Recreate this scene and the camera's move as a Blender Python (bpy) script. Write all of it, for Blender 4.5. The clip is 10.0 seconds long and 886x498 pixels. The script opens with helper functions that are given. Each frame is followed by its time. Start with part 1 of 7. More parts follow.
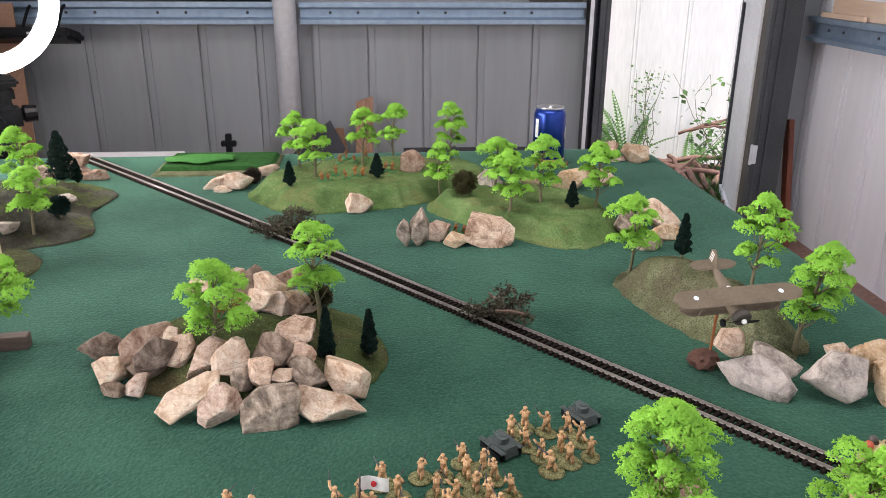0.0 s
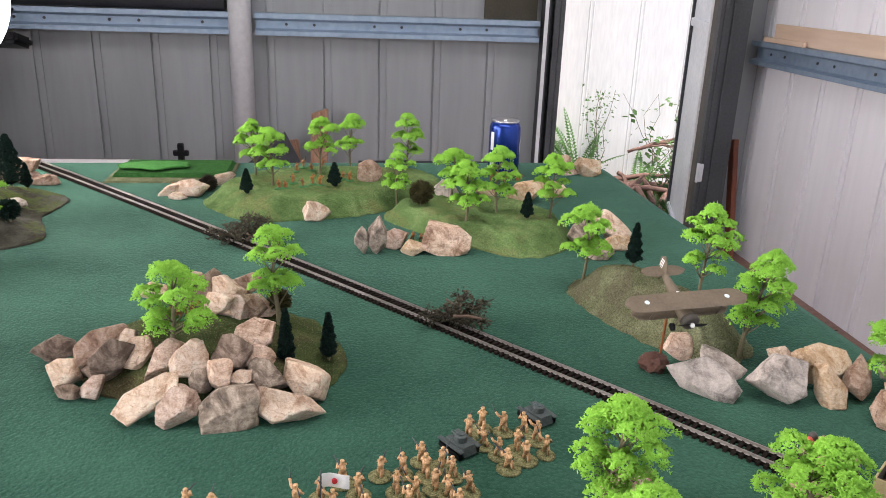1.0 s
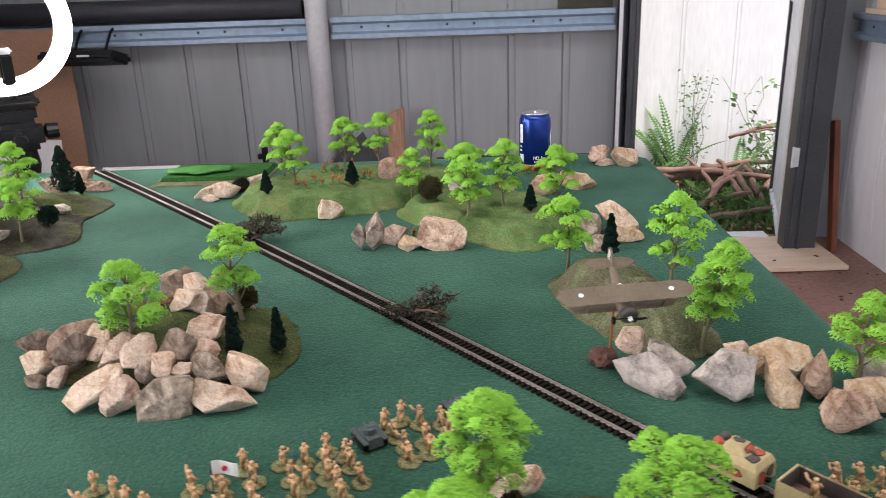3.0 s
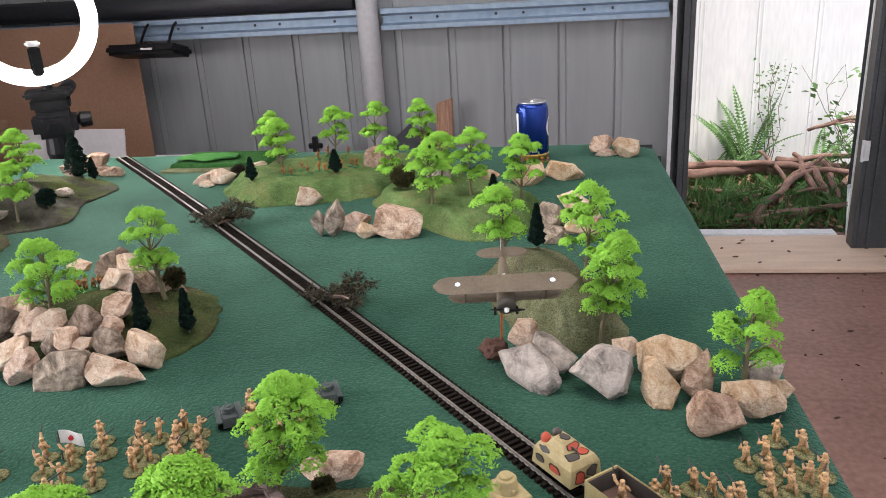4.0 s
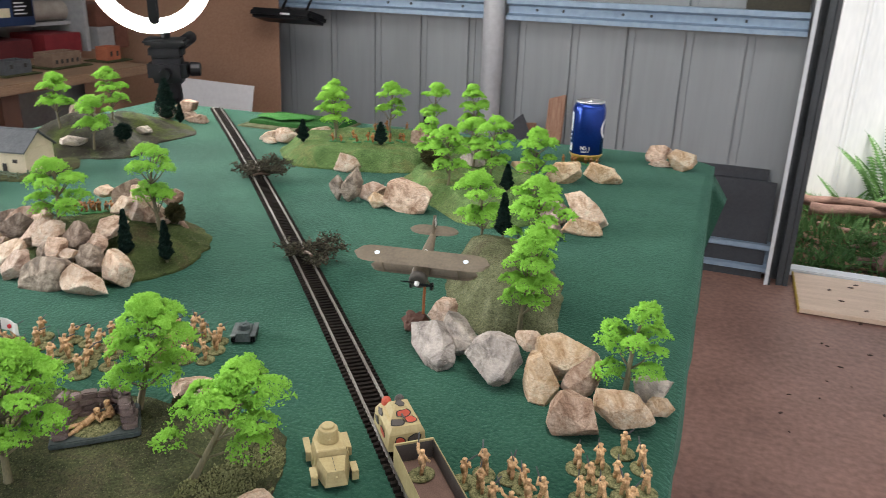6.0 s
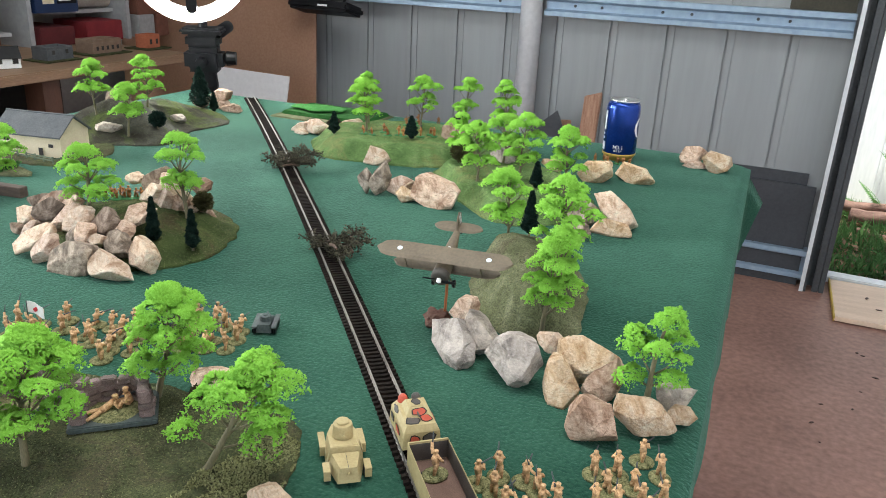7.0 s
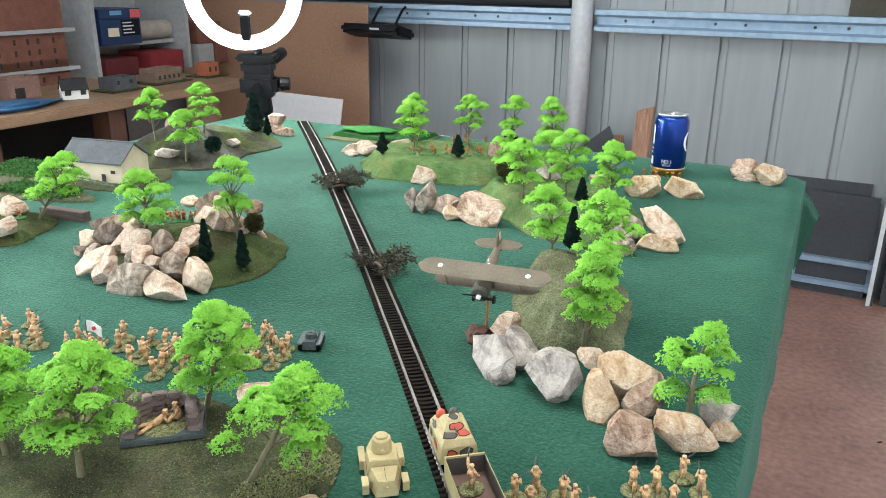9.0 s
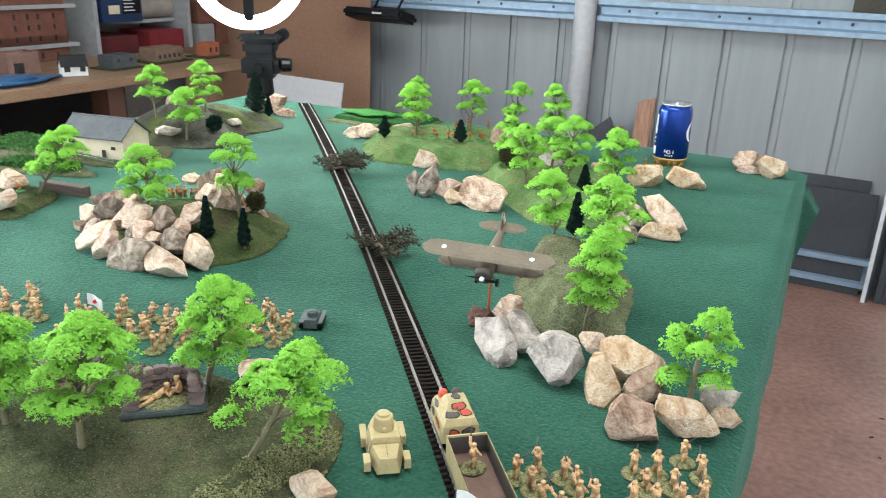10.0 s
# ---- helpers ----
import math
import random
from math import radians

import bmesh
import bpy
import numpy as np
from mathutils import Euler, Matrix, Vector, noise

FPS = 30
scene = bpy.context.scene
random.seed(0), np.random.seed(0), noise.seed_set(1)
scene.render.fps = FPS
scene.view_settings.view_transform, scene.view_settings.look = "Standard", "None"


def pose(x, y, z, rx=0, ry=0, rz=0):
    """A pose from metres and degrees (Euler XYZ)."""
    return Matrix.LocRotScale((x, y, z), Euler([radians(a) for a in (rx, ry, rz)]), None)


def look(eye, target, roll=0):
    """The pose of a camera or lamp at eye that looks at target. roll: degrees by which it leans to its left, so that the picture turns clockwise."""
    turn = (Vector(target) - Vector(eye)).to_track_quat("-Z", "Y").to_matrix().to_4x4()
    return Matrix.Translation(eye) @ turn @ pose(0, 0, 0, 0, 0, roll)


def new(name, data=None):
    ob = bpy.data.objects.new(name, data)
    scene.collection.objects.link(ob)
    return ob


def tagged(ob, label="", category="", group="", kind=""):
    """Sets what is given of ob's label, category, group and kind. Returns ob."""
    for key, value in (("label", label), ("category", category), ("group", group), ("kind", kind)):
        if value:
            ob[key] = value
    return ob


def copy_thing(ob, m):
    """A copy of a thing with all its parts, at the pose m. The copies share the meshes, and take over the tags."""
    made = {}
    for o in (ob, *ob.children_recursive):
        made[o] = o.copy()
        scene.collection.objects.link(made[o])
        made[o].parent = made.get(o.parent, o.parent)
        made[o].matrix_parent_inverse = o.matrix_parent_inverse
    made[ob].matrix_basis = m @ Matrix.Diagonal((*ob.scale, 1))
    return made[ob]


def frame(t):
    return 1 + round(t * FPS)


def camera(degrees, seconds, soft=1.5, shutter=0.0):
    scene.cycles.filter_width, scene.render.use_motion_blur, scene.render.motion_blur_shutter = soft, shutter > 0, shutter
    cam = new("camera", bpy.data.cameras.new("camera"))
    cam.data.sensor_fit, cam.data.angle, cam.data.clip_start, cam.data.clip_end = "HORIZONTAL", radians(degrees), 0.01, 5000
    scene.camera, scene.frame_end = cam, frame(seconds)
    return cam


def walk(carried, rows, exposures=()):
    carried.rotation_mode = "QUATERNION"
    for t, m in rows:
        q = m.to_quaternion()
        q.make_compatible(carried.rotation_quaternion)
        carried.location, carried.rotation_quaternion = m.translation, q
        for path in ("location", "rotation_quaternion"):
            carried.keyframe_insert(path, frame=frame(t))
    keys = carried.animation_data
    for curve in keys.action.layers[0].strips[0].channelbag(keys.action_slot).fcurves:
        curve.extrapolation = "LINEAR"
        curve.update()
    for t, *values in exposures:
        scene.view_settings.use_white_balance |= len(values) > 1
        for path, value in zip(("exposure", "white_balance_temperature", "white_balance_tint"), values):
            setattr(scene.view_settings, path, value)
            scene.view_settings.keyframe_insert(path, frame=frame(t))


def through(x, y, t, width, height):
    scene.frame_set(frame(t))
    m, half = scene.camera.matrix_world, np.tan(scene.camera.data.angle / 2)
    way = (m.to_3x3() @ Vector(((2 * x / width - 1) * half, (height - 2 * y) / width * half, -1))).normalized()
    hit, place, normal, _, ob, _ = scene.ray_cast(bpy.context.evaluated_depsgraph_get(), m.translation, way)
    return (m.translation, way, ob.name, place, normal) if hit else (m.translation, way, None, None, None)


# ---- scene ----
cam = camera(59.4, 10.0, soft=0.8, shutter=0.5)
PATH = [
    (0, (0.007, 0.02, 1.205), (0.002, 1.894, 0.504), 0.3),
    (0.5, (-0.004, 0.015, 1.202), (0.035, 1.888, 0.502), 1.1),
    (1, (-0.001, 0.002, 1.199), (0.117, 1.886, 0.539), 2.1),
    (1.5, (0.075, 0.012, 1.196), (0.125, 1.902, 0.542), 0.8),
    (2, (0.173, 0.036, 1.195), (0.017, 1.897, 0.477), -3.3),
    (2.5, (0.168, 0.009, 1.201), (0.001, 1.883, 0.524), -3.5),
    (2.7, (0.164, -0.002, 1.203), (0.01, 1.875, 0.53), -2.6),
    (3.8, (0.387, 0.029, 1.185), (-0.035, 1.864, 0.511), -3.0),
    (4, (0.407, 0.036, 1.184), (-0.04, 1.863, 0.505), -3.4),
    (4.5, (0.412, 0.017, 1.187), (0.016, 1.854, 0.502), -1.7),
    (5, (0.453, -0.005, 1.184), (0.097, 1.846, 0.517), 2.1),
    (5.5, (0.576, 0.042, 1.175), (0.008, 1.838, 0.504), 1.8),
    (5.7, (0.62, 0.061, 1.173), (-0.09, 1.805, 0.498), 0.8),
    (7, (0.627, 0.086, 1.173), (-0.231, 1.747, 0.464), 2.8),
    (7.5, (0.634, 0.082, 1.177), (-0.274, 1.717, 0.469), 2.7),
    (8, (0.646, 0.083, 1.177), (-0.32, 1.694, 0.489), 1.8),
    (8.5, (0.652, 0.081, 1.179), (-0.325, 1.69, 0.503), 0.9),
    (9, (0.647, 0.086, 1.176), (-0.347, 1.687, 0.507), 0.5),
    (9.5, (0.649, 0.08, 1.169), (-0.383, 1.651, 0.484), 0.5),
    (10, (0.64, 0.081, 1.168), (-0.338, 1.68, 0.472), 2.0),
]
walk(cam, [(t, look(eye, target, roll)) for t, eye, target, roll in PATH],
     exposures=[(0.0, 0.95, 6850, 17), (2.5, 0.95, 6850, 17), (5.5, 0.98, 6850, 12), (7.0, 1.28, 6550, 5), (10.0, 1.6, 6350, 2)])
from mathutils.bvhtree import BVHTree

# ---- world and light ----
world = bpy.data.worlds.new("sky")
scene.world = world
world.use_nodes = True
wn = world.node_tree.nodes
sky = wn.new("ShaderNodeTexSky")
sky.sky_type, sky.sun_disc = "NISHITA", False
sky.sun_elevation, sky.sun_rotation = radians(76), radians(162)
wn["Background"].inputs["Strength"].default_value = 0.15
world.node_tree.links.new(sky.outputs[0], wn["Background"].inputs["Color"])


def lamp(name, kind, energy, colour, m, **more):
    data = bpy.data.lights.new(name, kind)
    data.energy, data.color = energy, colour
    for key, value in more.items():
        if key == "angle":
            data.angle = value
        elif key == "shape":
            data.shape = value
        elif key == "size":
            data.size = value
        elif key == "size_y":
            data.size_y = value
    ob = new(name, data)
    ob.matrix_world = m
    return ob


# overcast sun, and three added fill lamps: no opening for them is in view
lamp("sun", "SUN", 5.0, (1, 0.97, 0.92), look((1.4, 3.0, 5.2), (1.0, 4.2, 0)), angle=radians(15))
# fills from behind the camera, through a gap left in the unseen south wall
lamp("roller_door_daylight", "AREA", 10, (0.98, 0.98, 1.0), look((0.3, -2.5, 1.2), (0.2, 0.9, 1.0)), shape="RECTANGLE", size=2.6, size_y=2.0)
# fills from the west, at a made-up gap in that wall
lamp("side_door_daylight", "AREA", 98, (0.98, 0.98, 1.0), look((-2.9, -0.1, 1.2), (0.0, 0.35, 1.1)), shape="RECTANGLE", size=1.9, size_y=1.8)
# added overhead fill under the closed ceiling; no skylight is built
lamp("skylight_daylight", "AREA", 23, (0.98, 0.985, 1.0), look((0.15, 0.75, 2.98), (0.16, 0.77, 0)), shape="RECTANGLE", size=2.2, size_y=1.0)

# ---- materials ----


def material(name, rough=0.7, metal=0.0, spec=0.5):
    m = bpy.data.materials.new(name)
    m.use_nodes = True
    b = m.node_tree.nodes["Principled BSDF"]
    b.inputs["Roughness"].default_value = rough
    b.inputs["Metallic"].default_value = metal
    b.inputs["Specular IOR Level"].default_value = spec
    return m


def wire(m, a, b):
    m.node_tree.links.new(a, b)


def node(m, kind, **values):
    n = m.node_tree.nodes.new(kind)
    for key, value in values.items():
        n.inputs[key.replace("_", " ")].default_value = value
    return n


def ramp(m, source, stops):
    r = m.node_tree.nodes.new("ShaderNodeValToRGB")
    while len(r.color_ramp.elements) < len(stops):
        r.color_ramp.elements.new(0.5)
    for e, (p, c) in zip(r.color_ramp.elements, stops):
        e.position, e.color = p, (*c, 1)
    wire(m, source, r.inputs["Fac"])
    return r.outputs["Color"]


def bump(m, height, strength=0.3, distance=0.002):
    b = node(m, "ShaderNodeBump", Strength=strength, Distance=distance)
    wire(m, height, b.inputs["Height"])
    wire(m, b.outputs["Normal"], m.node_tree.nodes["Principled BSDF"].inputs["Normal"])


def mix(m, fac, a, b, mode="MIX"):
    x = m.node_tree.nodes.new("ShaderNodeMix")
    x.data_type, x.blend_type = "RGBA", mode
    for socket, value in ((x.inputs[0], fac), (x.inputs[6], a), (x.inputs[7], b)):
        if isinstance(value, (int, float)):
            socket.default_value = value
        elif isinstance(value, tuple):
            socket.default_value = (*value, 1)
        else:
            wire(m, value, socket)
    return x.outputs[2]


def surface(name, dark, light, size, fine=0.0, rough=0.7, metal=0.0, relief=0.2, depth=0.001, stretch=None, spec=0.5, sheen=0.0, vary=0.0, island=False):
    """Two-scale noise colour with fine relief; size: the stains' size in metres, fine: the grain's."""
    m = material(name, rough, metal, spec)
    b = m.node_tree.nodes["Principled BSDF"]
    co = m.node_tree.nodes.new("ShaderNodeTexCoord").outputs["Object"]
    if stretch:
        mp = m.node_tree.nodes.new("ShaderNodeMapping")
        mp.inputs["Scale"].default_value = stretch
        wire(m, co, mp.inputs["Vector"])
        co = mp.outputs["Vector"]
    big = node(m, "ShaderNodeTexNoise", Scale=1 / size, Detail=4.0)
    small = node(m, "ShaderNodeTexNoise", Scale=1 / (fine or size / 12), Detail=3.0)
    wire(m, co, big.inputs["Vector"])
    wire(m, co, small.inputs["Vector"])
    sm = mix(m, 0.5, big.outputs["Fac"], small.outputs["Fac"])
    col = ramp(m, sm, [(0.35, dark), (0.65, light)])
    if vary:
        if island:
            rnd = m.node_tree.nodes.new("ShaderNodeNewGeometry").outputs["Random Per Island"]
        else:
            rnd = m.node_tree.nodes.new("ShaderNodeObjectInfo").outputs["Random"]
        r2 = ramp(m, rnd, [(0.0, (1 - vary,) * 3), (1.0, (1 + vary,) * 3)])
        col = mix(m, 1.0, col, r2, "MULTIPLY")
    wire(m, col, b.inputs["Base Color"])
    if sheen:
        b.inputs["Sheen Weight"].default_value = sheen
        b.inputs["Sheen Roughness"].default_value = 0.4
        b.inputs["Sheen Tint"].default_value = (0.42, 0.8, 0.64, 1)
    if relief:
        bump(m, small.outputs["Fac"], relief, depth)
    return m


def glow(name, colour, strength):
    m = material(name)
    b = m.node_tree.nodes["Principled BSDF"]
    b.inputs["Emission Color"].default_value = (*colour, 1)
    b.inputs["Emission Strength"].default_value = strength
    return m


FELT = surface("green_felt", (0.011, 0.047, 0.031), (0.034, 0.101, 0.066), 0.12, 0.0034, rough=0.95, relief=0.8, depth=0.0022, spec=0.1, sheen=0.24)
# near-white copy of the sheet steel: the light on the east wall is painted in
LIT_WALL = surface("lit_grey_sheet_steel", (0.83, 0.83, 0.87), (0.9, 0.9, 0.94), 1.1, 0.2, rough=0.45, relief=0.05, stretch=(6, 6, 0.6))
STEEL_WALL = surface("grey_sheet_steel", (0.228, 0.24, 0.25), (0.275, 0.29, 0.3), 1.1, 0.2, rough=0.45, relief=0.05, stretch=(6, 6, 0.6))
GIRT = surface("galvanised_girt", (0.2, 0.28, 0.38), (0.3, 0.39, 0.49), 0.5, 0.03, rough=0.42, metal=0.35, relief=0.05)
GALV = surface("galvanised_pole", (0.54, 0.555, 0.58), (0.66, 0.675, 0.7), 0.2, 0.02, rough=0.45, metal=0.1, relief=0.05)
DARK_STEEL = surface("dark_painted_steel", (0.025, 0.028, 0.032), (0.06, 0.066, 0.072), 0.2, 0.01, rough=0.5, relief=0.15)
WHITE_FRAME = surface("white_painted_frame", (0.62, 0.63, 0.63), (0.8, 0.8, 0.8), 0.3, 0.02, rough=0.5, relief=0.05)
JAMB = surface("worn_dark_jamb", (0.05, 0.042, 0.036), (0.11, 0.098, 0.088), 0.12, 0.008, rough=0.6, relief=0.2)
FENCE = surface("white_fence_sheet", (0.7, 0.71, 0.72), (0.84, 0.84, 0.84), 0.5, 0.05, rough=0.5, relief=0.05, stretch=(3, 3, 0.5))
CONCRETE = surface("reddish_concrete", (0.17, 0.088, 0.066), (0.34, 0.19, 0.148), 0.35, 0.02, rough=0.55, relief=0.15)
PLY = surface("raw_plywood", (0.6, 0.44, 0.32), (0.78, 0.6, 0.46), 0.25, 0.01, rough=0.7, relief=0.08, stretch=(1, 8, 8))
HARDBOARD = surface("brown_hardboard", (0.32, 0.175, 0.11), (0.41, 0.235, 0.155), 0.6, 0.01, rough=0.6, relief=0.05)
FOAMBOARD = surface("white_foam_board", (0.66, 0.64, 0.65), (0.75, 0.73, 0.74), 0.4, 0.02, rough=0.7, relief=0.02)
# white paint toned down to mid grey: the bench corner's shade is in the colour
SHADED_WHITE = surface("shade_toned_white_board", (0.27, 0.27, 0.275), (0.37, 0.37, 0.37), 0.4, 0.02, rough=0.6, relief=0.05)
BLACK_SHEET = surface("black_corrugated_plastic", (0.018, 0.02, 0.026), (0.035, 0.038, 0.046), 0.2, 0.01, rough=0.5, relief=0.1)
BLACK = surface("black_plastic", (0.004, 0.004, 0.005), (0.01, 0.01, 0.012), 0.05, 0.002, rough=0.42, relief=0.05, spec=0.2)
TIMBER = surface("worn_timber", (0.17, 0.07, 0.035), (0.42, 0.25, 0.17), 0.05, 0.006, rough=0.7, relief=0.2, stretch=(6, 6, 0.8))
RED_TIMBER = surface("stained_red_timber", (0.11, 0.028, 0.014), (0.2, 0.055, 0.026), 0.1, 0.01, rough=0.55, relief=0.1, stretch=(4, 4, 0.6))
BENCH_WOOD = surface("bench_top_wood", (0.19, 0.11, 0.065), (0.31, 0.195, 0.12), 0.3, 0.02, rough=0.55, relief=0.08, stretch=(8, 1, 8))
CABINET = surface("dark_brown_cabinet", (0.06, 0.025, 0.015), (0.1, 0.045, 0.028), 0.3, 0.02, rough=0.5, relief=0.05, stretch=(6, 6, 1))
# near black: shade coloured into the cupboards' insides, and the cottage's black roof
SHADE_BLACK = surface("painted_shade_and_black_roof", (0.01, 0.01, 0.011), (0.02, 0.02, 0.02), 0.3, 0.02, rough=0.8)



def turf(name, dark, mid, light, patch, size=0.05):
    """Flocked terrain: three-colour mottling, a second paint showing in patches, and grainy relief."""
    m = material(name, 0.95, spec=0.1)
    b = m.node_tree.nodes["Principled BSDF"]
    co = m.node_tree.nodes.new("ShaderNodeTexCoord").outputs["Object"]
    big = node(m, "ShaderNodeTexNoise", Scale=1 / size, Detail=6.0, Roughness=0.7)
    grain = node(m, "ShaderNodeTexNoise", Scale=520.0, Detail=2.0, Roughness=0.8)
    spots = node(m, "ShaderNodeTexNoise", Scale=0.6 / size, Detail=5.0, Roughness=0.75, Distortion=0.6)
    off = m.node_tree.nodes.new("ShaderNodeMapping")
    off.inputs["Location"].default_value = (3.1, 7.7, 1.3)
    wire(m, co, off.inputs["Vector"])
    wire(m, off.outputs["Vector"], spots.inputs["Vector"])
    wire(m, co, big.inputs["Vector"])
    wire(m, co, grain.inputs["Vector"])
    col = ramp(m, big.outputs["Fac"], [(0.34, dark), (0.5, mid), (0.66, light)])
    col = mix(m, ramp(m, spots.outputs["Fac"], [(0.5, (0, 0, 0)), (0.6, (0.85, 0.85, 0.85))]), col, patch)
    col = mix(m, 0.75, col, ramp(m, grain.outputs["Fac"], [(0.3, (0.25, 0.25, 0.25)), (0.5, (0.95, 0.95, 0.95)), (0.7, (1.7, 1.7, 1.5))]), "MULTIPLY")
    wire(m, col, b.inputs["Base Color"])
    bump(m, mix(m, 0.7, big.outputs["Fac"], grain.outputs["Fac"]), 1.0, 0.003)
    return m


GRASS = turf("static_grass", (0.03, 0.045, 0.016), (0.055, 0.075, 0.026), (0.1, 0.12, 0.045), (0.07, 0.055, 0.03))
GRASS_GREEN = turf("painted_green_turf", (0.07, 0.125, 0.04), (0.12, 0.2, 0.07), (0.2, 0.27, 0.11), (0.17, 0.19, 0.075), 0.06)
GRASS_DARK = turf("dark_earthy_turf", (0.038, 0.044, 0.022), (0.07, 0.078, 0.038), (0.12, 0.128, 0.064), (0.085, 0.076, 0.046), 0.04)
GRASS_DRY = turf("dry_olive_turf", (0.085, 0.095, 0.05), (0.135, 0.145, 0.08), (0.21, 0.215, 0.13), (0.12, 0.11, 0.07), 0.045)
GREY_HILL = turf("grey_olive_flock", (0.028, 0.024, 0.018), (0.055, 0.052, 0.04), (0.1, 0.1, 0.085), (0.085, 0.115, 0.03), 0.09)


def off_axis(m, co):
    mp = m.node_tree.nodes.new("ShaderNodeMapping")
    mp.inputs["Location"].default_value = (1.7, 4.1, 2.9)
    mp.inputs["Scale"].default_value = (0.6, 1.0, 1.5)
    mp.inputs["Rotation"].default_value = (0.5, 0.7, 0.2)
    wire(m, co, mp.inputs["Vector"])
    return mp.outputs["Vector"]


def stone(name, dark, mid, light, vein):
    m = material(name, 0.85, spec=0.25)
    b = m.node_tree.nodes["Principled BSDF"]
    co = m.node_tree.nodes.new("ShaderNodeTexCoord").outputs["Object"]
    big = node(m, "ShaderNodeTexNoise", Scale=38.0, Detail=8.0, Roughness=0.68, Distortion=0.5)
    small = node(m, "ShaderNodeTexNoise", Scale=420.0, Detail=4.0, Roughness=0.7)
    vo = node(m, "ShaderNodeTexNoise", Scale=90.0, Detail=5.0, Distortion=2.0)
    for n in (big, small, vo):
        wire(m, co, n.inputs["Vector"])
    pale = tuple(min(0.92, c * 1.12 + 0.04) for c in light)
    col = ramp(m, big.outputs["Fac"], [(0.36, dark), (0.46, mid), (0.56, light), (0.66, pale)])
    col = mix(m, ramp(m, vo.outputs["Fac"], [(0.55, (0, 0, 0)), (0.66, (0.6, 0.6, 0.6))]), col, vein)
    crack = node(m, "ShaderNodeTexNoise", Scale=33.0, Detail=6.0, Roughness=0.6, Distortion=1.2)
    wire(m, off_axis(m, co), crack.inputs["Vector"])
    line = ramp(m, crack.outputs["Fac"], [(0.475, (0, 0, 0)), (0.495, (0.3, 0.3, 0.3)), (0.505, (0.3, 0.3, 0.3)), (0.525, (0, 0, 0))])
    col = mix(m, line, col, vein)
    col = mix(m, 0.4, col, ramp(m, small.outputs["Fac"], [(0.3, (0.25, 0.23, 0.2)), (0.7, (1, 1, 1))]), "MULTIPLY")
    r = m.node_tree.nodes.new("ShaderNodeObjectInfo").outputs["Random"]
    col = mix(m, 1.0, col, ramp(m, r, [(0.0, (0.8, 0.8, 0.82)), (1.0, (1.12, 1.08, 1.02))]), "MULTIPLY")
    wire(m, col, b.inputs["Base Color"])
    bump(m, mix(m, 0.3, big.outputs["Fac"], small.outputs["Fac"]), 1.0, 0.009)
    return m


TAN = stone("tan_sandstone", (0.46, 0.29, 0.19), (0.79, 0.6, 0.45), (0.9, 0.76, 0.62), (0.42, 0.24, 0.15))
GOLD_STONE = stone("golden_sandstone", (0.5, 0.32, 0.17), (0.74, 0.53, 0.34), (0.87, 0.7, 0.51), (0.42, 0.22, 0.11))
PINK = stone("pinkish_stone", (0.33, 0.2, 0.14), (0.68, 0.49, 0.375), (0.85, 0.68, 0.56), (0.28, 0.15, 0.1))
GREY = stone("grey_stone", (0.25, 0.215, 0.19), (0.49, 0.43, 0.385), (0.72, 0.64, 0.575), (0.8, 0.72, 0.64))
STAIN = stone("grey_stained_stone", (0.1, 0.085, 0.07), (0.31, 0.25, 0.2), (0.6, 0.5, 0.41), (0.2, 0.145, 0.11))
RUST = stone("rusty_stone", (0.23, 0.135, 0.09), (0.44, 0.29, 0.21), (0.62, 0.46, 0.36), (0.18, 0.1, 0.065))
BROWN = stone("brown_stone", (0.085, 0.06, 0.045), (0.22, 0.16, 0.12), (0.42, 0.325, 0.26), (0.15, 0.1, 0.075))


def foliage(name, a, b2, through=0.35):
    m = material(name, 0.8, spec=0.2)
    b = m.node_tree.nodes["Principled BSDF"]
    rnd = m.node_tree.nodes.new("ShaderNodeNewGeometry").outputs["Random Per Island"]
    col = ramp(m, rnd, [(0.0, a), (1.0, b2)])
    wire(m, col, b.inputs["Base Color"])
    t = m.node_tree.nodes.new("ShaderNodeBsdfTranslucent")
    wire(m, col, t.inputs["Color"])
    mx = node(m, "ShaderNodeMixShader", Fac=through)
    out = m.node_tree.nodes["Material Output"]
    wire(m, b.outputs[0], mx.inputs[1])
    wire(m, t.outputs[0], mx.inputs[2])
    wire(m, mx.outputs[0], out.inputs["Surface"])
    return m


LEAF = foliage("bright_green_foam_foliage", (0.21, 0.5, 0.045), (0.33, 0.68, 0.1), 0.25)
FIR = foliage("dark_fir_bristle", (0.003, 0.012, 0.009), (0.012, 0.034, 0.024), 0.1)
BUSH = foliage("brown_green_bush", (0.03, 0.03, 0.01), (0.085, 0.075, 0.03), 0.1)
FERN = foliage("fern_green", (0.05, 0.12, 0.035), (0.14, 0.27, 0.09), 0.25)
IVY = foliage("pale_shrub_green", (0.06, 0.13, 0.04), (0.14, 0.25, 0.1), 0.3)
CROP = foliage("crop_green", (0.03, 0.09, 0.02), (0.075, 0.19, 0.05), 0.2)
TWIG = foliage("dry_twig", (0.022, 0.018, 0.012), (0.075, 0.06, 0.045), 0.0)
TRUNK = surface("plastic_tree_trunk", (0.1, 0.085, 0.045), (0.19, 0.165, 0.09), 0.02, 0.002, rough=0.75, relief=0.3, stretch=(3, 3, 0.6))
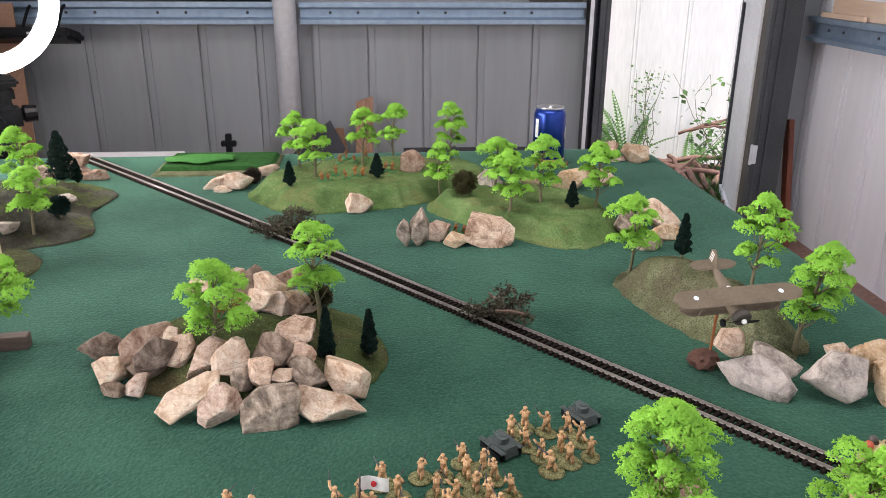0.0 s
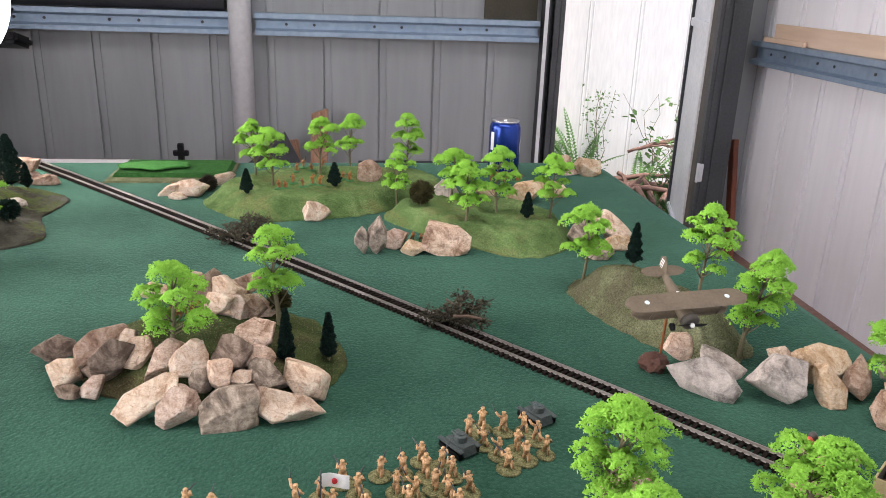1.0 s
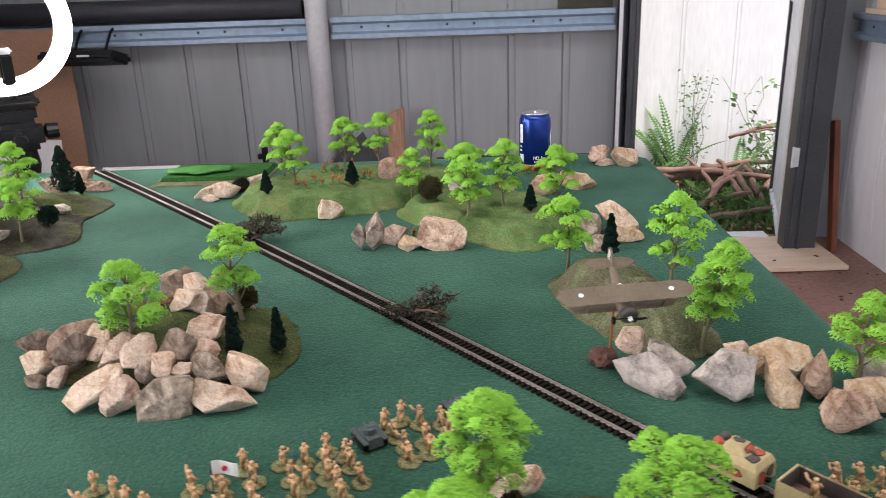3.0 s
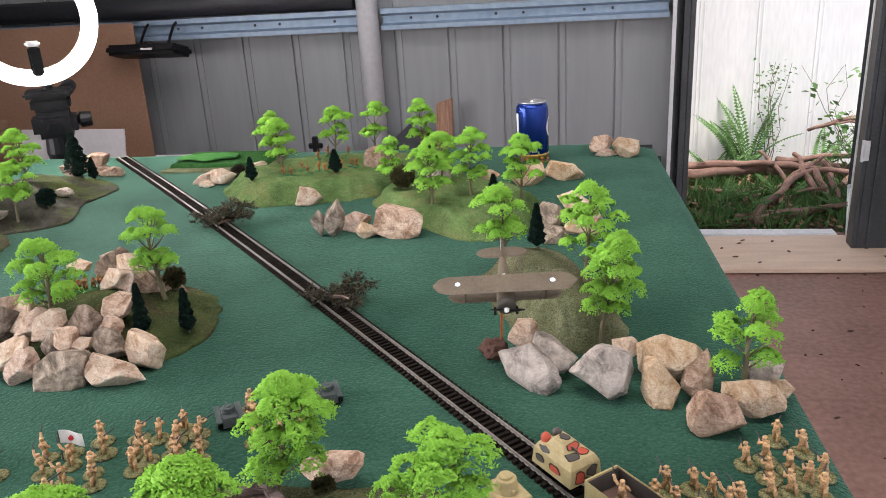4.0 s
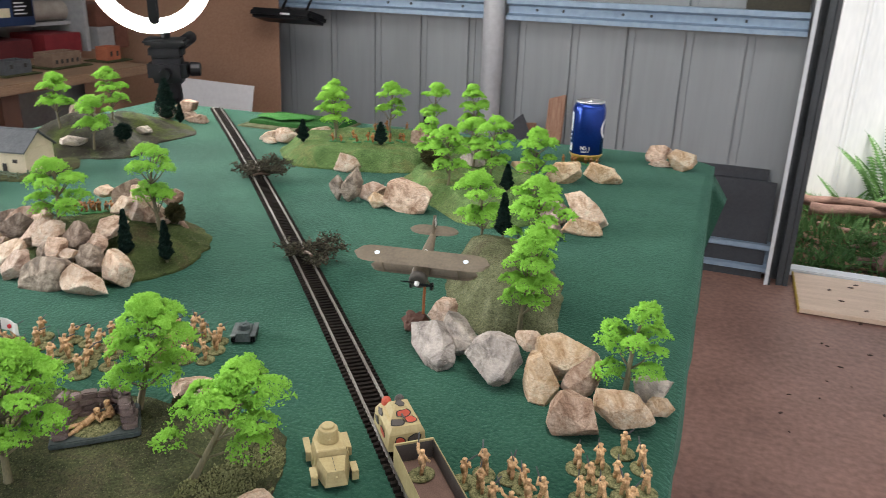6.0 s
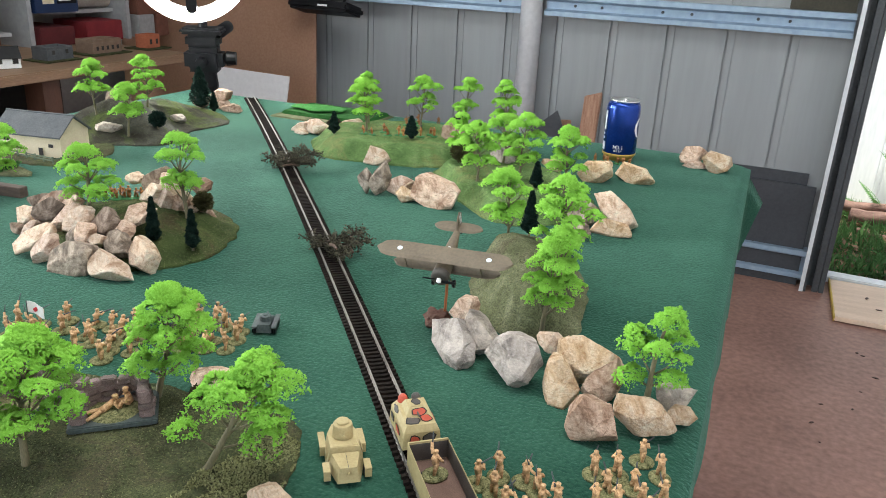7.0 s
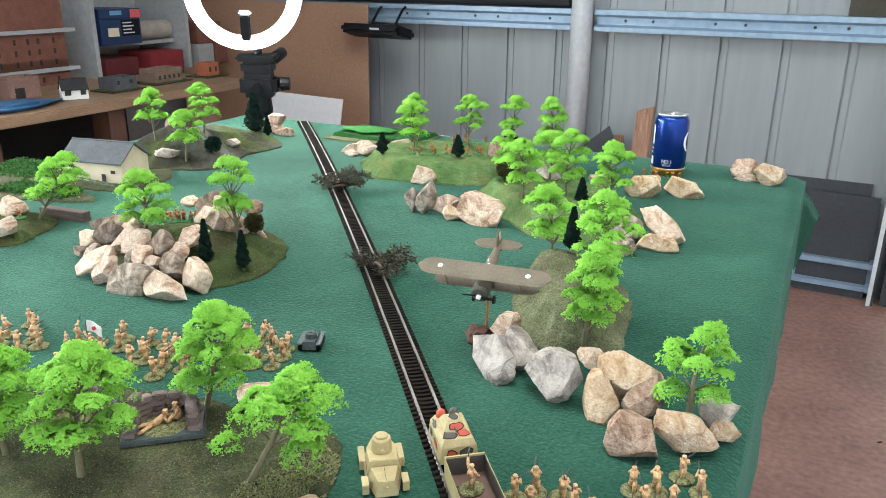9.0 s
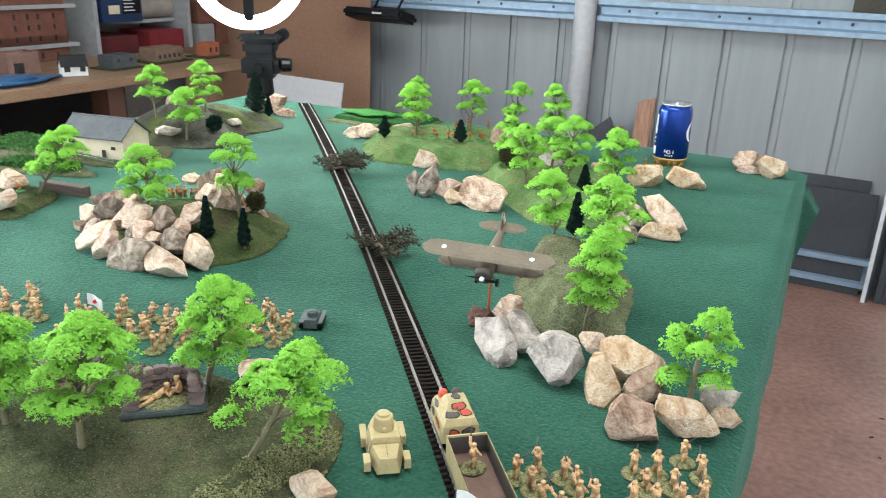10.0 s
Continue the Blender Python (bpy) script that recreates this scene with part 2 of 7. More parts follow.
SLEEPER = surface("black_sleeper_plastic", (0.008, 0.006, 0.005), (0.022, 0.016, 0.013), 0.02, 0.002, rough=0.9, vary=0.3, spec=0.1)
RAIL = surface("weathered_nickel_rail", (0.22, 0.19, 0.165), (0.4, 0.365, 0.335), 0.05, 0.003, rough=0.4, metal=0.5, relief=0.05)
KHAKI = surface("khaki_figure_plastic", (0.3, 0.15, 0.06), (0.68, 0.44, 0.23), 0.006, 0.0015, rough=0.6, relief=0.3, vary=0.12)
ORANGE = surface("orange_brown_figure_paint", (0.2, 0.07, 0.02), (0.5, 0.21, 0.055), 0.008, 0.002, rough=0.6, relief=0.2, vary=0.2)
FLOCK = surface("flocked_olive_base", (0.03, 0.04, 0.014), (0.34, 0.32, 0.16), 0.004, 0.0013, rough=0.95, relief=1.0, depth=0.002, spec=0.1)
GREEN_BASE = surface("green_painted_base", (0.025, 0.12, 0.035), (0.05, 0.2, 0.06), 0.01, 0.002, rough=0.8, relief=0.4)

# ---- building helpers ----
T = 0.80  # the felt's height


def mesh_of(bm, name, mats, smooth=False):
    me = bpy.data.meshes.new(name)
    bm.normal_update()
    bm.to_mesh(me)
    bm.free()
    for m in mats if isinstance(mats, (list, tuple)) else [mats]:
        me.materials.append(m)
    if smooth:
        me.shade_smooth()
    return me


def part(name, bm, mat, parent=None, label="", smooth=False):
    ob = new(name, mesh_of(bm, name, mat, smooth))
    if parent:
        ob.parent = parent
    if label:
        ob["label"] = label
    return ob


def thing(name, m, label, category, group="", kind=""):
    ob = new(name)
    ob.matrix_world = m
    ob.empty_display_size = 0.02
    return tagged(ob, label, category, group, kind)


def box(bm, x0, x1, y0, y1, z0, z1, m=None, bevel=0.0, slot=0):
    vs = [bm.verts.new((x, y, z)) for z in (z0, z1) for x, y in ((x0, y0), (x1, y0), (x1, y1), (x0, y1))]
    if m:
        for v in vs:
            v.co = m @ v.co
    fs = [bm.faces.new([vs[i] for i in q]) for q in ((3, 2, 1, 0), (4, 5, 6, 7), (0, 1, 5, 4), (1, 2, 6, 5), (2, 3, 7, 6), (3, 0, 4, 7))]
    for f in fs:
        f.material_index = slot
    if bevel:
        r = bmesh.ops.bevel(bm, geom=list({e for f in fs for e in f.edges}), offset=bevel, segments=2, affect="EDGES")
        for f in r["faces"]:
            f.material_index = slot
    return bm


def B(*a, **k):
    return box(bmesh.new(), *a, **k)


def tube(bm, pts, radii, n=7, slot=0, cap=True):
    pts = [Vector(p) for p in pts]
    rings = []
    for i, p in enumerate(pts):
        d = (pts[min(i + 1, len(pts) - 1)] - pts[max(i - 1, 0)]).normalized()
        a = d.orthogonal().normalized()
        b = d.cross(a)
        r = radii[i] if isinstance(radii, (list, tuple)) else radii
        rings.append([bm.verts.new(p + r * (math.cos(2 * math.pi * k / n) * a + math.sin(2 * math.pi * k / n) * b)) for k in range(n)])
    for i in range(len(rings) - 1):
        q0, q1 = rings[i], rings[i + 1]
        # line the rings up so that they do not twist
        s = min(range(n), key=lambda k: (q1[k].co - pts[i + 1] - (q0[0].co - pts[i])).length)
        q1 = rings[i + 1] = q1[s:] + q1[:s]
        for k in range(n):
            bm.faces.new((q0[k], q0[(k + 1) % n], q1[(k + 1) % n], q1[k])).material_index = slot
    if cap:
        for q in (rings[0][::-1], rings[-1]):
            bm.faces.new(q).material_index = slot
    return bm


def lathe(bm, profile, n=24, m=None, slot=0):
    rings = []
    for r, z in profile:
        ring = [bm.verts.new((r * math.cos(2 * math.pi * k / n), r * math.sin(2 * math.pi * k / n), z)) for k in range(n)]
        if m:
            for v in ring:
                v.co = m @ v.co
        rings.append(ring)
    for q0, q1 in zip(rings, rings[1:]):
        for k in range(n):
            bm.faces.new((q0[k], q0[(k + 1) % n], q1[(k + 1) % n], q1[k])).material_index = slot
    for q in (rings[0][::-1], rings[-1]):
        bm.faces.new(q).material_index = slot
    return bm


def blob(bm, c, r, m=None, level=2, slot=0, rough=0.0, seed=0):
    made = bmesh.ops.create_icosphere(bm, subdivisions=level, radius=1.0)["verts"]
    for v in made:
        k = 1 + rough * noise.noise(v.co * 2.1 + Vector((seed * 3.7, seed * 1.3, 0)))
        v.co = Vector((v.co.x * r[0] * k, v.co.y * r[1] * k, v.co.z * r[2] * k))
        v.co = (m @ v.co if m else v.co) + Vector(c)
    for f in {f for v in made for f in v.link_faces}:
        f.material_index = slot
    return bm


GROUND = []


def ground(x, y):
    best = T
    for tree in GROUND:
        hit = tree.ray_cast(Vector((x, y, 1.3)), Vector((0, 0, -1)))[0]
        if hit:
            best = max(best, hit.z)
    return best


# ---- the shed ----
floor = tagged(part("floor", B(-3.0, 1.72, -2.6, 3.46, -0.12, 0.0), CONCRETE), "reddish brown painted concrete floor with dark specks", "floor", kind="structure")
rng = random.Random(5)
bm = bmesh.new()
for i in range(70):
    x, y = rng.uniform(0.62, 1.6), rng.uniform(1.2, 3.0)
    m = pose(x, y, 0.001, 0, 0, rng.uniform(0, 180))
    r = rng.uniform(0.003, 0.012)
    lathe(bm, [(r, 0), (r * 0.7, 0.002)], 6, m @ Matrix.Diagonal((1, rng.uniform(0.3, 0.7), 1, 1)))
tagged(part("leaf_crumbs", bm, surface("dark_crumb", (0.03, 0.015, 0.01), (0.07, 0.035, 0.025), 0.01)), "dark dry leaf crumbs scattered on the floor", "debris", kind="stuff")


def sheet_wall(name, length, height, pitch, offset, mat, label, m, rise=0.012):
    """Sheet-steel wall in the local xz plane, with narrow ribs standing out towards -y, or with narrow grooves for a negative rise."""
    xs = [0.0]
    x = offset
    while x < length:
        xs += [x - 0.017, x - 0.012, x - 0.004, x + 0.004, x + 0.012, x + 0.017] if rise > 0 else [x - 0.0045, x - 0.004, x + 0.004, x + 0.0045, x + 0.0265, x + 0.027, x + 0.032, x + 0.0325]
        x += pitch
    xs = [v for v in xs if 0 <= v <= length] + [length]
    bm = bmesh.new()
    cols = []
    for v in xs:
        ph = abs((v - offset + pitch / 2) % pitch - pitch / 2)
        d = -rise if 0.006 < ph < 0.014 else (-0.15 * rise if ph <= 0.006 else 0.0)
        if rise < 0:
            d = -rise if ph < 0.0042 else (-0.4 * rise if abs((v - offset) % pitch - 0.0295) < 0.0027 else 0.0)
        cols.append([bm.verts.new((v, d, 0)), bm.verts.new((v, d, height)), bm.verts.new((v, 0.03, 0)), bm.verts.new((v, 0.03, height))])
    for a, b in zip(cols, cols[1:]):
        bm.faces.new((a[0], b[0], b[1], a[1]))
        bm.faces.new((a[3], b[3], b[2], a[2]))
        bm.faces.new((a[1], b[1], b[3], a[3]))
        bm.faces.new((a[2], b[2], b[0], a[0]))
    for c in (cols[0], cols[-1]):
        bm.faces.new((c[0], c[1], c[3], c[2]))
    ob = part(name, bm, mat)
    ob.matrix_world = m
    return tagged(ob, label, "wall", kind="structure")


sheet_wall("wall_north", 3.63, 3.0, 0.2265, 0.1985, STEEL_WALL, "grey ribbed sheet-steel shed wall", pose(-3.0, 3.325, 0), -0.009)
sheet_wall("wall_east", 6.0, 3.0, 0.229, 0.1, LIT_WALL, "grey ribbed sheet-steel shed wall, coloured pale for the light on it", pose(1.63, 3.46, 0, 0, 0, -90), -0.014)
# unseen south side, added with a gap for the fill lamp
sheet_wall("wall_south", 1.98, 3.0, 0.229, 0.1, STEEL_WALL, "unseen grey ribbed sheet-steel shed wall beside the added south opening", pose(-1.02, -2.54, 0, 0, 0, 180))
sheet_wall("wall_south", 0.08, 3.0, 0.229, 0.1, STEEL_WALL, "unseen grey ribbed sheet-steel shed wall beside the added south opening", pose(1.68, -2.54, 0, 0, 0, 180))
# the gap from y -1.1 to 1.1 is made up for the west fill lamp
bm = B(-3.06, -2.98, 1.1, 3.42, 0, 3.0)
box(bm, -3.06, -2.98, -1.1, 1.1, 2.1, 3.0)
box(bm, -3.06, -2.98, -2.6, -1.1, 0, 3.0)
tagged(part("wall_west", bm, SHADED_WHITE), "off-white painted back wall behind the shelves", "wall", kind="structure")
bm = bmesh.new()
box(bm, -3.06, 1.72, -2.62, 3.46, 3.0, 3.05)
tagged(part("ceiling", bm, STEEL_WALL), "grey sheet-steel roof of the shed", "ceiling", kind="structure")
tagged(part("wall_door_head", B(0.63, 1.63, 3.385, 3.42, 2.1, 3.0), STEEL_WALL), "grey sheet steel over the open door", "wall", kind="structure")


def girt(name, x0, x1, z0, z1, m, label):
    """Top-hat steel rail: a web with two folded lips, in the local xz plane."""
    h = z1 - z0
    prof = [(-0.062, 0.0), (-0.062, 0.018), (-0.05, 0.022), (-0.03, 0.026), (-0.03, h - 0.03), (-0.05, h - 0.026), (-0.062, h - 0.02), (-0.062, h), (0.0, h), (0.0, 0.0)]
    bm = bmesh.new()
    a = [bm.verts.new((x0, y, z0 + z)) for y, z in prof]
    b = [bm.verts.new((x1, y, z0 + z)) for y, z in prof]
    for i in range(len(prof)):
        j = (i + 1) % len(prof)
        bm.faces.new((a[i], a[j], b[j], b[i]))
    bm.faces.new(a)
    bm.faces.new(b[::-1])
    bm.normal_update()
    ob = part(name, bm, GIRT)
    ob.matrix_world = m
    n = 0
    x = x0 + 0.12
    while x < x1 - 0.05:
        bolt = bmesh.new()
        lathe(bolt, [(0.006, 0), (0.006, 0.003), (0.003, 0.005)], 8, pose(x, -0.03, z0 + h * 0.5, 90))
        part("bolt", bolt, DARK_STEEL, ob)
        x += 0.24 if n % 2 else 0.11
        n += 1
    return tagged(ob, label, "wall rail", kind="structure")


N = pose(0, 3.307, 0)
girt("girt", -3.0, -0.675, 0.958, 1.043, N, "blue-grey galvanised wall rail")
girt("girt", -0.575, 0.57, 0.958, 1.043, N, "blue-grey galvanised wall rail")
girt("girt", -0.575, 0.59, 0.035, 0.148, N, "blue-grey galvanised wall rail near the floor")
girt("girt", -3.0, -0.675, 0.035, 0.148, N, "blue-grey galvanised wall rail near the floor")
girt("girt", -0.05, 5.5, 0.885, 0.985, pose(1.615, 3.3, 0, 0, 0, -90), "blue-grey galvanised wall rail with boards on it")

bm = bmesh.new()
tube(bm, [(-0.634, 3.262, 0), (-0.634, 3.262, 3.0)], 0.045, 28)
tagged(part("steel_pole", bm, GALV, smooth=True), "round galvanised steel pole against the wall", "pole", kind="structure")

bm = bmesh.new()  # the lipped corner column beside the door
box(bm, 0.592, 0.600, 3.205, 3.38, 0, 3.0)
box(bm, 0.602, 0.645, 3.285, 3.30, 0, 3.0)
box(bm, 0.647, 0.665, 3.22, 3.46, 0, 3.0)
box(bm, 0.622, 0.645, 3.22, 3.235, 0, 3.0)
column = tagged(part("door_column", bm, DARK_STEEL), "dark grey steel channel column beside the doorway", "column", kind="structure")
part("lip", B(0.577, 0.5915, 3.198, 3.206, 0, 3.0), GALV, column, "bright galvanised lip")
bm = bmesh.new()
box(bm, 1.318, 1.333, 3.20, 3.232, 0, 3.0)
box(bm, 1.335, 1.452, 3.20, 3.215, 0, 3.0)
box(bm, 1.368, 1.38, 3.188, 3.199, 0, 3.0)
box(bm, 1.437, 1.452, 3.217, 3.30, 0, 3.0)
tagged(part("door_column", bm, DARK_STEEL), "dark grey steel corner column with a door hinge", "column", kind="structure")
bm = bmesh.new()  # the pale lining of the door's jamb, with a dark stop at its outer edge
box(bm, 1.320, 1.334, 3.234, 3.275, 0, 2.1, bevel=0.003)
box(bm, 1.320, 1.3335, 3.2345, 3.398, 2.1005, 3.0)
jamb = tagged(part("door_jamb", bm, JAMB), "worn dark brown-grey metal door jamb lining", "door frame", kind="structure")
part("door_stop", B(1.326, 1.338, 3.277, 3.29, 0, 2.1, bevel=0.002), DARK_STEEL, jamb)
tagged(part("wall_corner", B(1.39, 1.625, 3.40, 3.44, 0, 3.0), STEEL_WALL), "grey sheet steel closing the corner", "wall", kind="structure")
for z in (0.385, 1.75):
    bm = bmesh.new()
    box(bm, 1.316, 1.338, 3.19, 3.1985, z, z + 0.08, bevel=0.002)
    tube(bm, [(1.313, 3.194, z - 0.003), (1.313, 3.194, z + 0.083)], 0.006, 10)
    for k in (0.015, 0.04, 0.065):
        tube(bm, [(1.329, 3.191, z + k), (1.329, 3.1885, z + k)], 0.0035, 8)
    tagged(part("hinge", bm, GALV), "galvanised butt hinge on the steel column", "hinge", "door hinges")

# the door leaf, swung open outwards
door = thing("door_leaf", pose(1.352, 3.318, 0.03, 0, 0, 72.5), "white metal door swung open outwards on dark frame", "door", kind="structure")
W, Hh = 0.74, 2.0
part("panel", B(0.04, W - 0.04, -0.006, 0.006, 0.04, Hh - 0.04), WHITE_FRAME, door)
part("stile", B(0, 0.04, -0.02, 0.02, 0, Hh, bevel=0.003), WHITE_FRAME, door)
part("stile", B(W - 0.04, W, -0.02, 0.02, 0, Hh, bevel=0.003), DARK_STEEL, door)
for z in (0.0, 0.98, Hh - 0.04):
    part("rail", B(0.042, W - 0.042, -0.02, 0.02, z, z + 0.04, bevel=0.003), WHITE_FRAME, door)
tagged(part("door_sill", B(0.667, 1.315, 3.36, 3.43, 0.0, 0.028, bevel=0.004), WHITE_FRAME), "pale worn metal door sill", "sill", kind="structure")

ply = thing("plywood_board", pose(0.70, 2.955, 0.004, 0, 0, 1.7), "raw plywood board lying on the floor inside the door", "board")
part("board", B(0, 0.80, 0, 0.39, 0, 0.018, bevel=0.002), PLY, ply)
part("painted_edge", B(-0.004, 0.0, 0.0, 0.40, 0, 0.0185), surface("yellow_edge_paint", (0.45, 0.3, 0.05), (0.6, 0.42, 0.08), 0.05), ply, "yellow painted edge")
rng = random.Random(8)
for i in range(9):
    x, y = rng.uniform(0.08, 0.72), rng.uniform(0.06, 0.34)
    bm = bmesh.new()
    blob(bm, (0, 0, 0), (0.012, 0.006, 0.002), pose(0, 0, 0, 0, 0, rng.uniform(0, 180)), 2, rough=0.4, seed=i)
    leaf = part("dead_leaf", bm, CABINET)
    leaf.matrix_world = pose(0.70, 2.955, 0, 0, 0, 1.7) @ pose(x, y, 0.0245)
    tagged(leaf, "small dry brown leaf on the plywood", "leaf", "dead leaves")

# boards on the east wall's rail, and a red timber in the corner
for i, (a, b, z, d) in enumerate(((0.05, 2.6, 0.0, 0.02), (0.02, 0.33, 0.0, 0.05))):
    ob = part("timber_board", B(a, b, -d, -d + 0.016, 0, 0.075 if i == 0 else 0.02, bevel=0.002), PLY)
    ob.matrix_world = pose(1.615, 3.3, 0.986, 0, 0, -90)
    tagged(ob, "pale raw timber board resting on the wall rail", "board", "boards on the rail")
ob = part("red_timber", B(-0.012, 0.012, -0.024, 0.024, 0, 0.565, bevel=0.002), RED_TIMBER)
ob.matrix_world = pose(1.524, 3.19, 0.0, -13, 0, 0)
tagged(ob, "red-brown timber offcut standing against the corner column", "timber")

# things leaning on and fixed to the north wall
bm = bmesh.new()
box(bm, -0.035, 0.035, -0.01, 0.01, 0, 0.68, bevel=0.004)
for v in bm.verts:
    if v.co.z > 0.6:
        v.co.z -= 0.022 * (v.co.x < -0.02)
ob = part("wooden_plank", bm, TIMBER)
ob.matrix_world = pose(-0.345, 3.17, 0.0, -5, 1.5, 0)
tagged(ob, "worn weathered wooden plank leaning on the wall", "plank")
ob = part("wooden_plank", B(-0.03, 0.03, -0.008, 0.008, 0, 0.545, bevel=0.003), TIMBER)
ob.matrix_world = pose(-0.392, 3.21, -0.0, -5, -6, 0)
tagged(ob, "worn wooden offcut leaning on the wall", "plank")
for x, w, h, ry, y in ((-0.49, 0.3, 0.56, 44, 3.165), (0.18, 0.7, 0.445, 1, 3.28), (0.44, 0.25, 0.4, -2, 3.262), (0.0, 0.1, 0.46, 20, 3.2)):
    bm = bmesh.new()
    if ry == 44:
        v = [bm.verts.new(p) for p in ((-0.2, -0.004, 0), (0.2, -0.004, 0), (0.16, -0.004, 0.3), (0.02, -0.004, 0.585), (-0.17, -0.004, 0.42))]
        r = bmesh.ops.extrude_face_region(bm, geom=[bm.faces.new(v)])
        bmesh.ops.translate(bm, vec=(0, 0.008, 0), verts=[g for g in r["geom"] if isinstance(g, bmesh.types.BMVert)])
        bmesh.ops.recalc_face_normals(bm, faces=bm.faces)
    else:
        box(bm, -w / 2, w / 2, -0.004, 0.004, 0, h)
        for v in bm.verts:
            if v.co.z > 0.1:
                v.co.z += 0.004 * math.sin(v.co.x * 9 + ry)
    ob = part("black_sheet", bm, BLACK_SHEET)
    ob.matrix_world = pose(x, y, 0.0, -5, 0, 0)
    tagged(ob, "black plastic sheet offcut leaning on the wall", "sheet", "black sheets")
ob = part("hardboard_sheet", B(-1.2, 0.0, -0.003, 0.003, 0, 1.04), HARDBOARD)
ob.matrix_world = pose(-1.643, 3.17, 0.0, -1.6, 0, 0)
tagged(ob, "large brown hardboard sheet leaning against the wall", "sheet")
ob = part("foam_board", B(-0.46, 0.0, -0.003, 0.003, 0, 0.66), FOAMBOARD)
ob.matrix_world = pose(-1.60, 2.76, 0.0, -12, 1.0, 0)
tagged(ob, "white foam board standing against the hardboard", "board")
tray = thing("hanging_device", pose(-1.556, 3.15, 0.922, -14, 0, -3), "flat black device hung from the wall rail by metal hooks", "device")
bm = B(-0.162, 0.162, -0.085, 0.06, -0.021, 0.021, bevel=0.013)
part("case", bm, BLACK, tray)
part("label_bar", B(0.01, 0.06, -0.0885, -0.0855, -0.006, 0.002), FOAMBOARD, tray, "small pale label strip")
for x in (-0.05, 0.08):
    bm = bmesh.new()
    tube(bm, [(x, 0.0, 0.02), (x, 0.02, 0.06), (x, 0.05, 0.11), (x, 0.085, 0.14), (x, 0.1, 0.13)], 0.006, 8)
    part("hook", bm, BLACK, tray)
ob = part("dark_roll", tube(bmesh.new(), [(-2.6, 3.27, 1.1), (-0.69, 3.27, 1.089)], 0.045, 12), BLACK_SHEET, smooth=True)
tagged(ob, "long dark rolled sheet lying on the wall rail", "roll")
ob = part("olive_board", B(0.345, 0.565, 3.29, 3.30, 1.044, 1.4), surface("dark_olive_paint", (0.03, 0.026, 0.016), (0.05, 0.042, 0.026), 0.1))
tagged(ob, "dark olive panel standing on the wall rail", "panel")

# ---- outside the door ----
bm = bmesh.new()
n = 110
for i in range(n + 1):
    for j in range(n + 1):
        u, v = 2 * i / n - 1, 2 * j / n - 1
        x, y = 1.2 + 40 * math.copysign(abs(u) ** 2.6, u), 4.0 + 40 * math.copysign(abs(v) ** 2.6, v)
        bm.verts.new((x, y, -0.02 + (0.03 if y > 3.5 else 0.012) * noise.noise(Vector((x * 2.2, y * 2.2, 0)))))
bm.verts.ensure_lookup_table()
for i in range(n):
    for j in range(n):
        a = i * (n + 1) + j
        bm.faces.new([bm.verts[k] for k in (a, a + n + 1, a + n + 2, a + 1)])
tagged(part("ground", bm, surface("leaf_litter", (0.06, 0.05, 0.025), (0.2, 0.15, 0.08), 0.12, 0.012, rough=0.95, relief=1.0, depth=0.02), smooth=True), "damp soil with leaf litter", "ground", kind="structure")
sheet_wall("fence", 7.0, 2.4, 0.31, 0.12, FENCE, "white ribbed metal fence in daylight", pose(-2.0, 4.66, -0.02), 0.005)
rng = random.Random(12)


def branch(x, y, z, length, rz, r, label, up=0.0):
    bm = bmesh.new()
    pts, rad = [], []
    for i in range(9):
        k = i / 8
        pts.append((length * (k - 0.5), 0.03 * noise.noise(Vector((k * 3, x * 5, y * 3))) * length / 0.4, r + up * k + 0.02 * noise.noise(Vector((k * 3, y * 5, 7)))))
        rad.append(r * (1 - 0.45 * k) * (1 + 0.25 * noise.noise(Vector((k * 9, x, 3)))))
    tube(bm, pts, rad, 9)
    ob = part("branch", bm, surface_branch, smooth=True)
    ob.matrix_world = pose(x, y, z, 0, 0, rz)
    return tagged(ob, label, "branch", "fallen branches")


surface_branch = surface("weathered_branch", (0.09, 0.045, 0.035), (0.28, 0.165, 0.125), 0.05, 0.006, rough=0.85, relief=0.5, stretch=(0.5, 4, 4))
LYING = "thick reddish-brown fallen branch lying among the ferns"


def laid(p, q, r, label=LYING):
    """A branch laid from p to q."""
    d = Vector(q) - Vector(p)
    c = (Vector(p) + Vector(q)) / 2
    return branch(c.x, c.y, p[2], d.length, math.degrees(math.atan2(d.y, d.x)), r, label, q[2] - p[2])


laid((0.78, 4.24, 0.03), (1.32, 4.28, 0.04), 0.036)
laid((1.22, 4.27, 0.05), (1.78, 4.36, 0.03), 0.032)
laid((1.0, 3.58, 0.0), (1.44, 4.25, 0.06), 0.024)
laid((1.02, 3.56, 0.0), (1.46, 3.7, 0.03), 0.024)
laid((1.52, 4.32, 0.07), (1.48, 3.86, 0.0), 0.022)
laid((1.44, 4.23, 0.06), (1.43, 3.83, 0.0), 0.022)
laid((1.3, 4.4, 0.08), (1.8, 4.42, 0.09), 0.02)
laid((0.8, 4.1, 0.0), (1.2, 4.02, 0.02), 0.016)
laid((1.55, 4.05, 0.02), (1.75, 4.35, 0.08), 0.02)
laid((0.9, 3.75, 0.0), (1.15, 3.95, 0.02), 0.014)
laid((0.72, 4.32, 0.06), (1.25, 4.22, 0.09), 0.028)
laid((1.05, 4.28, 0.08), (1.62, 4.2, 0.05), 0.026)
laid((1.2, 4.02, 0.0), (1.5, 4.3, 0.12), 0.018)
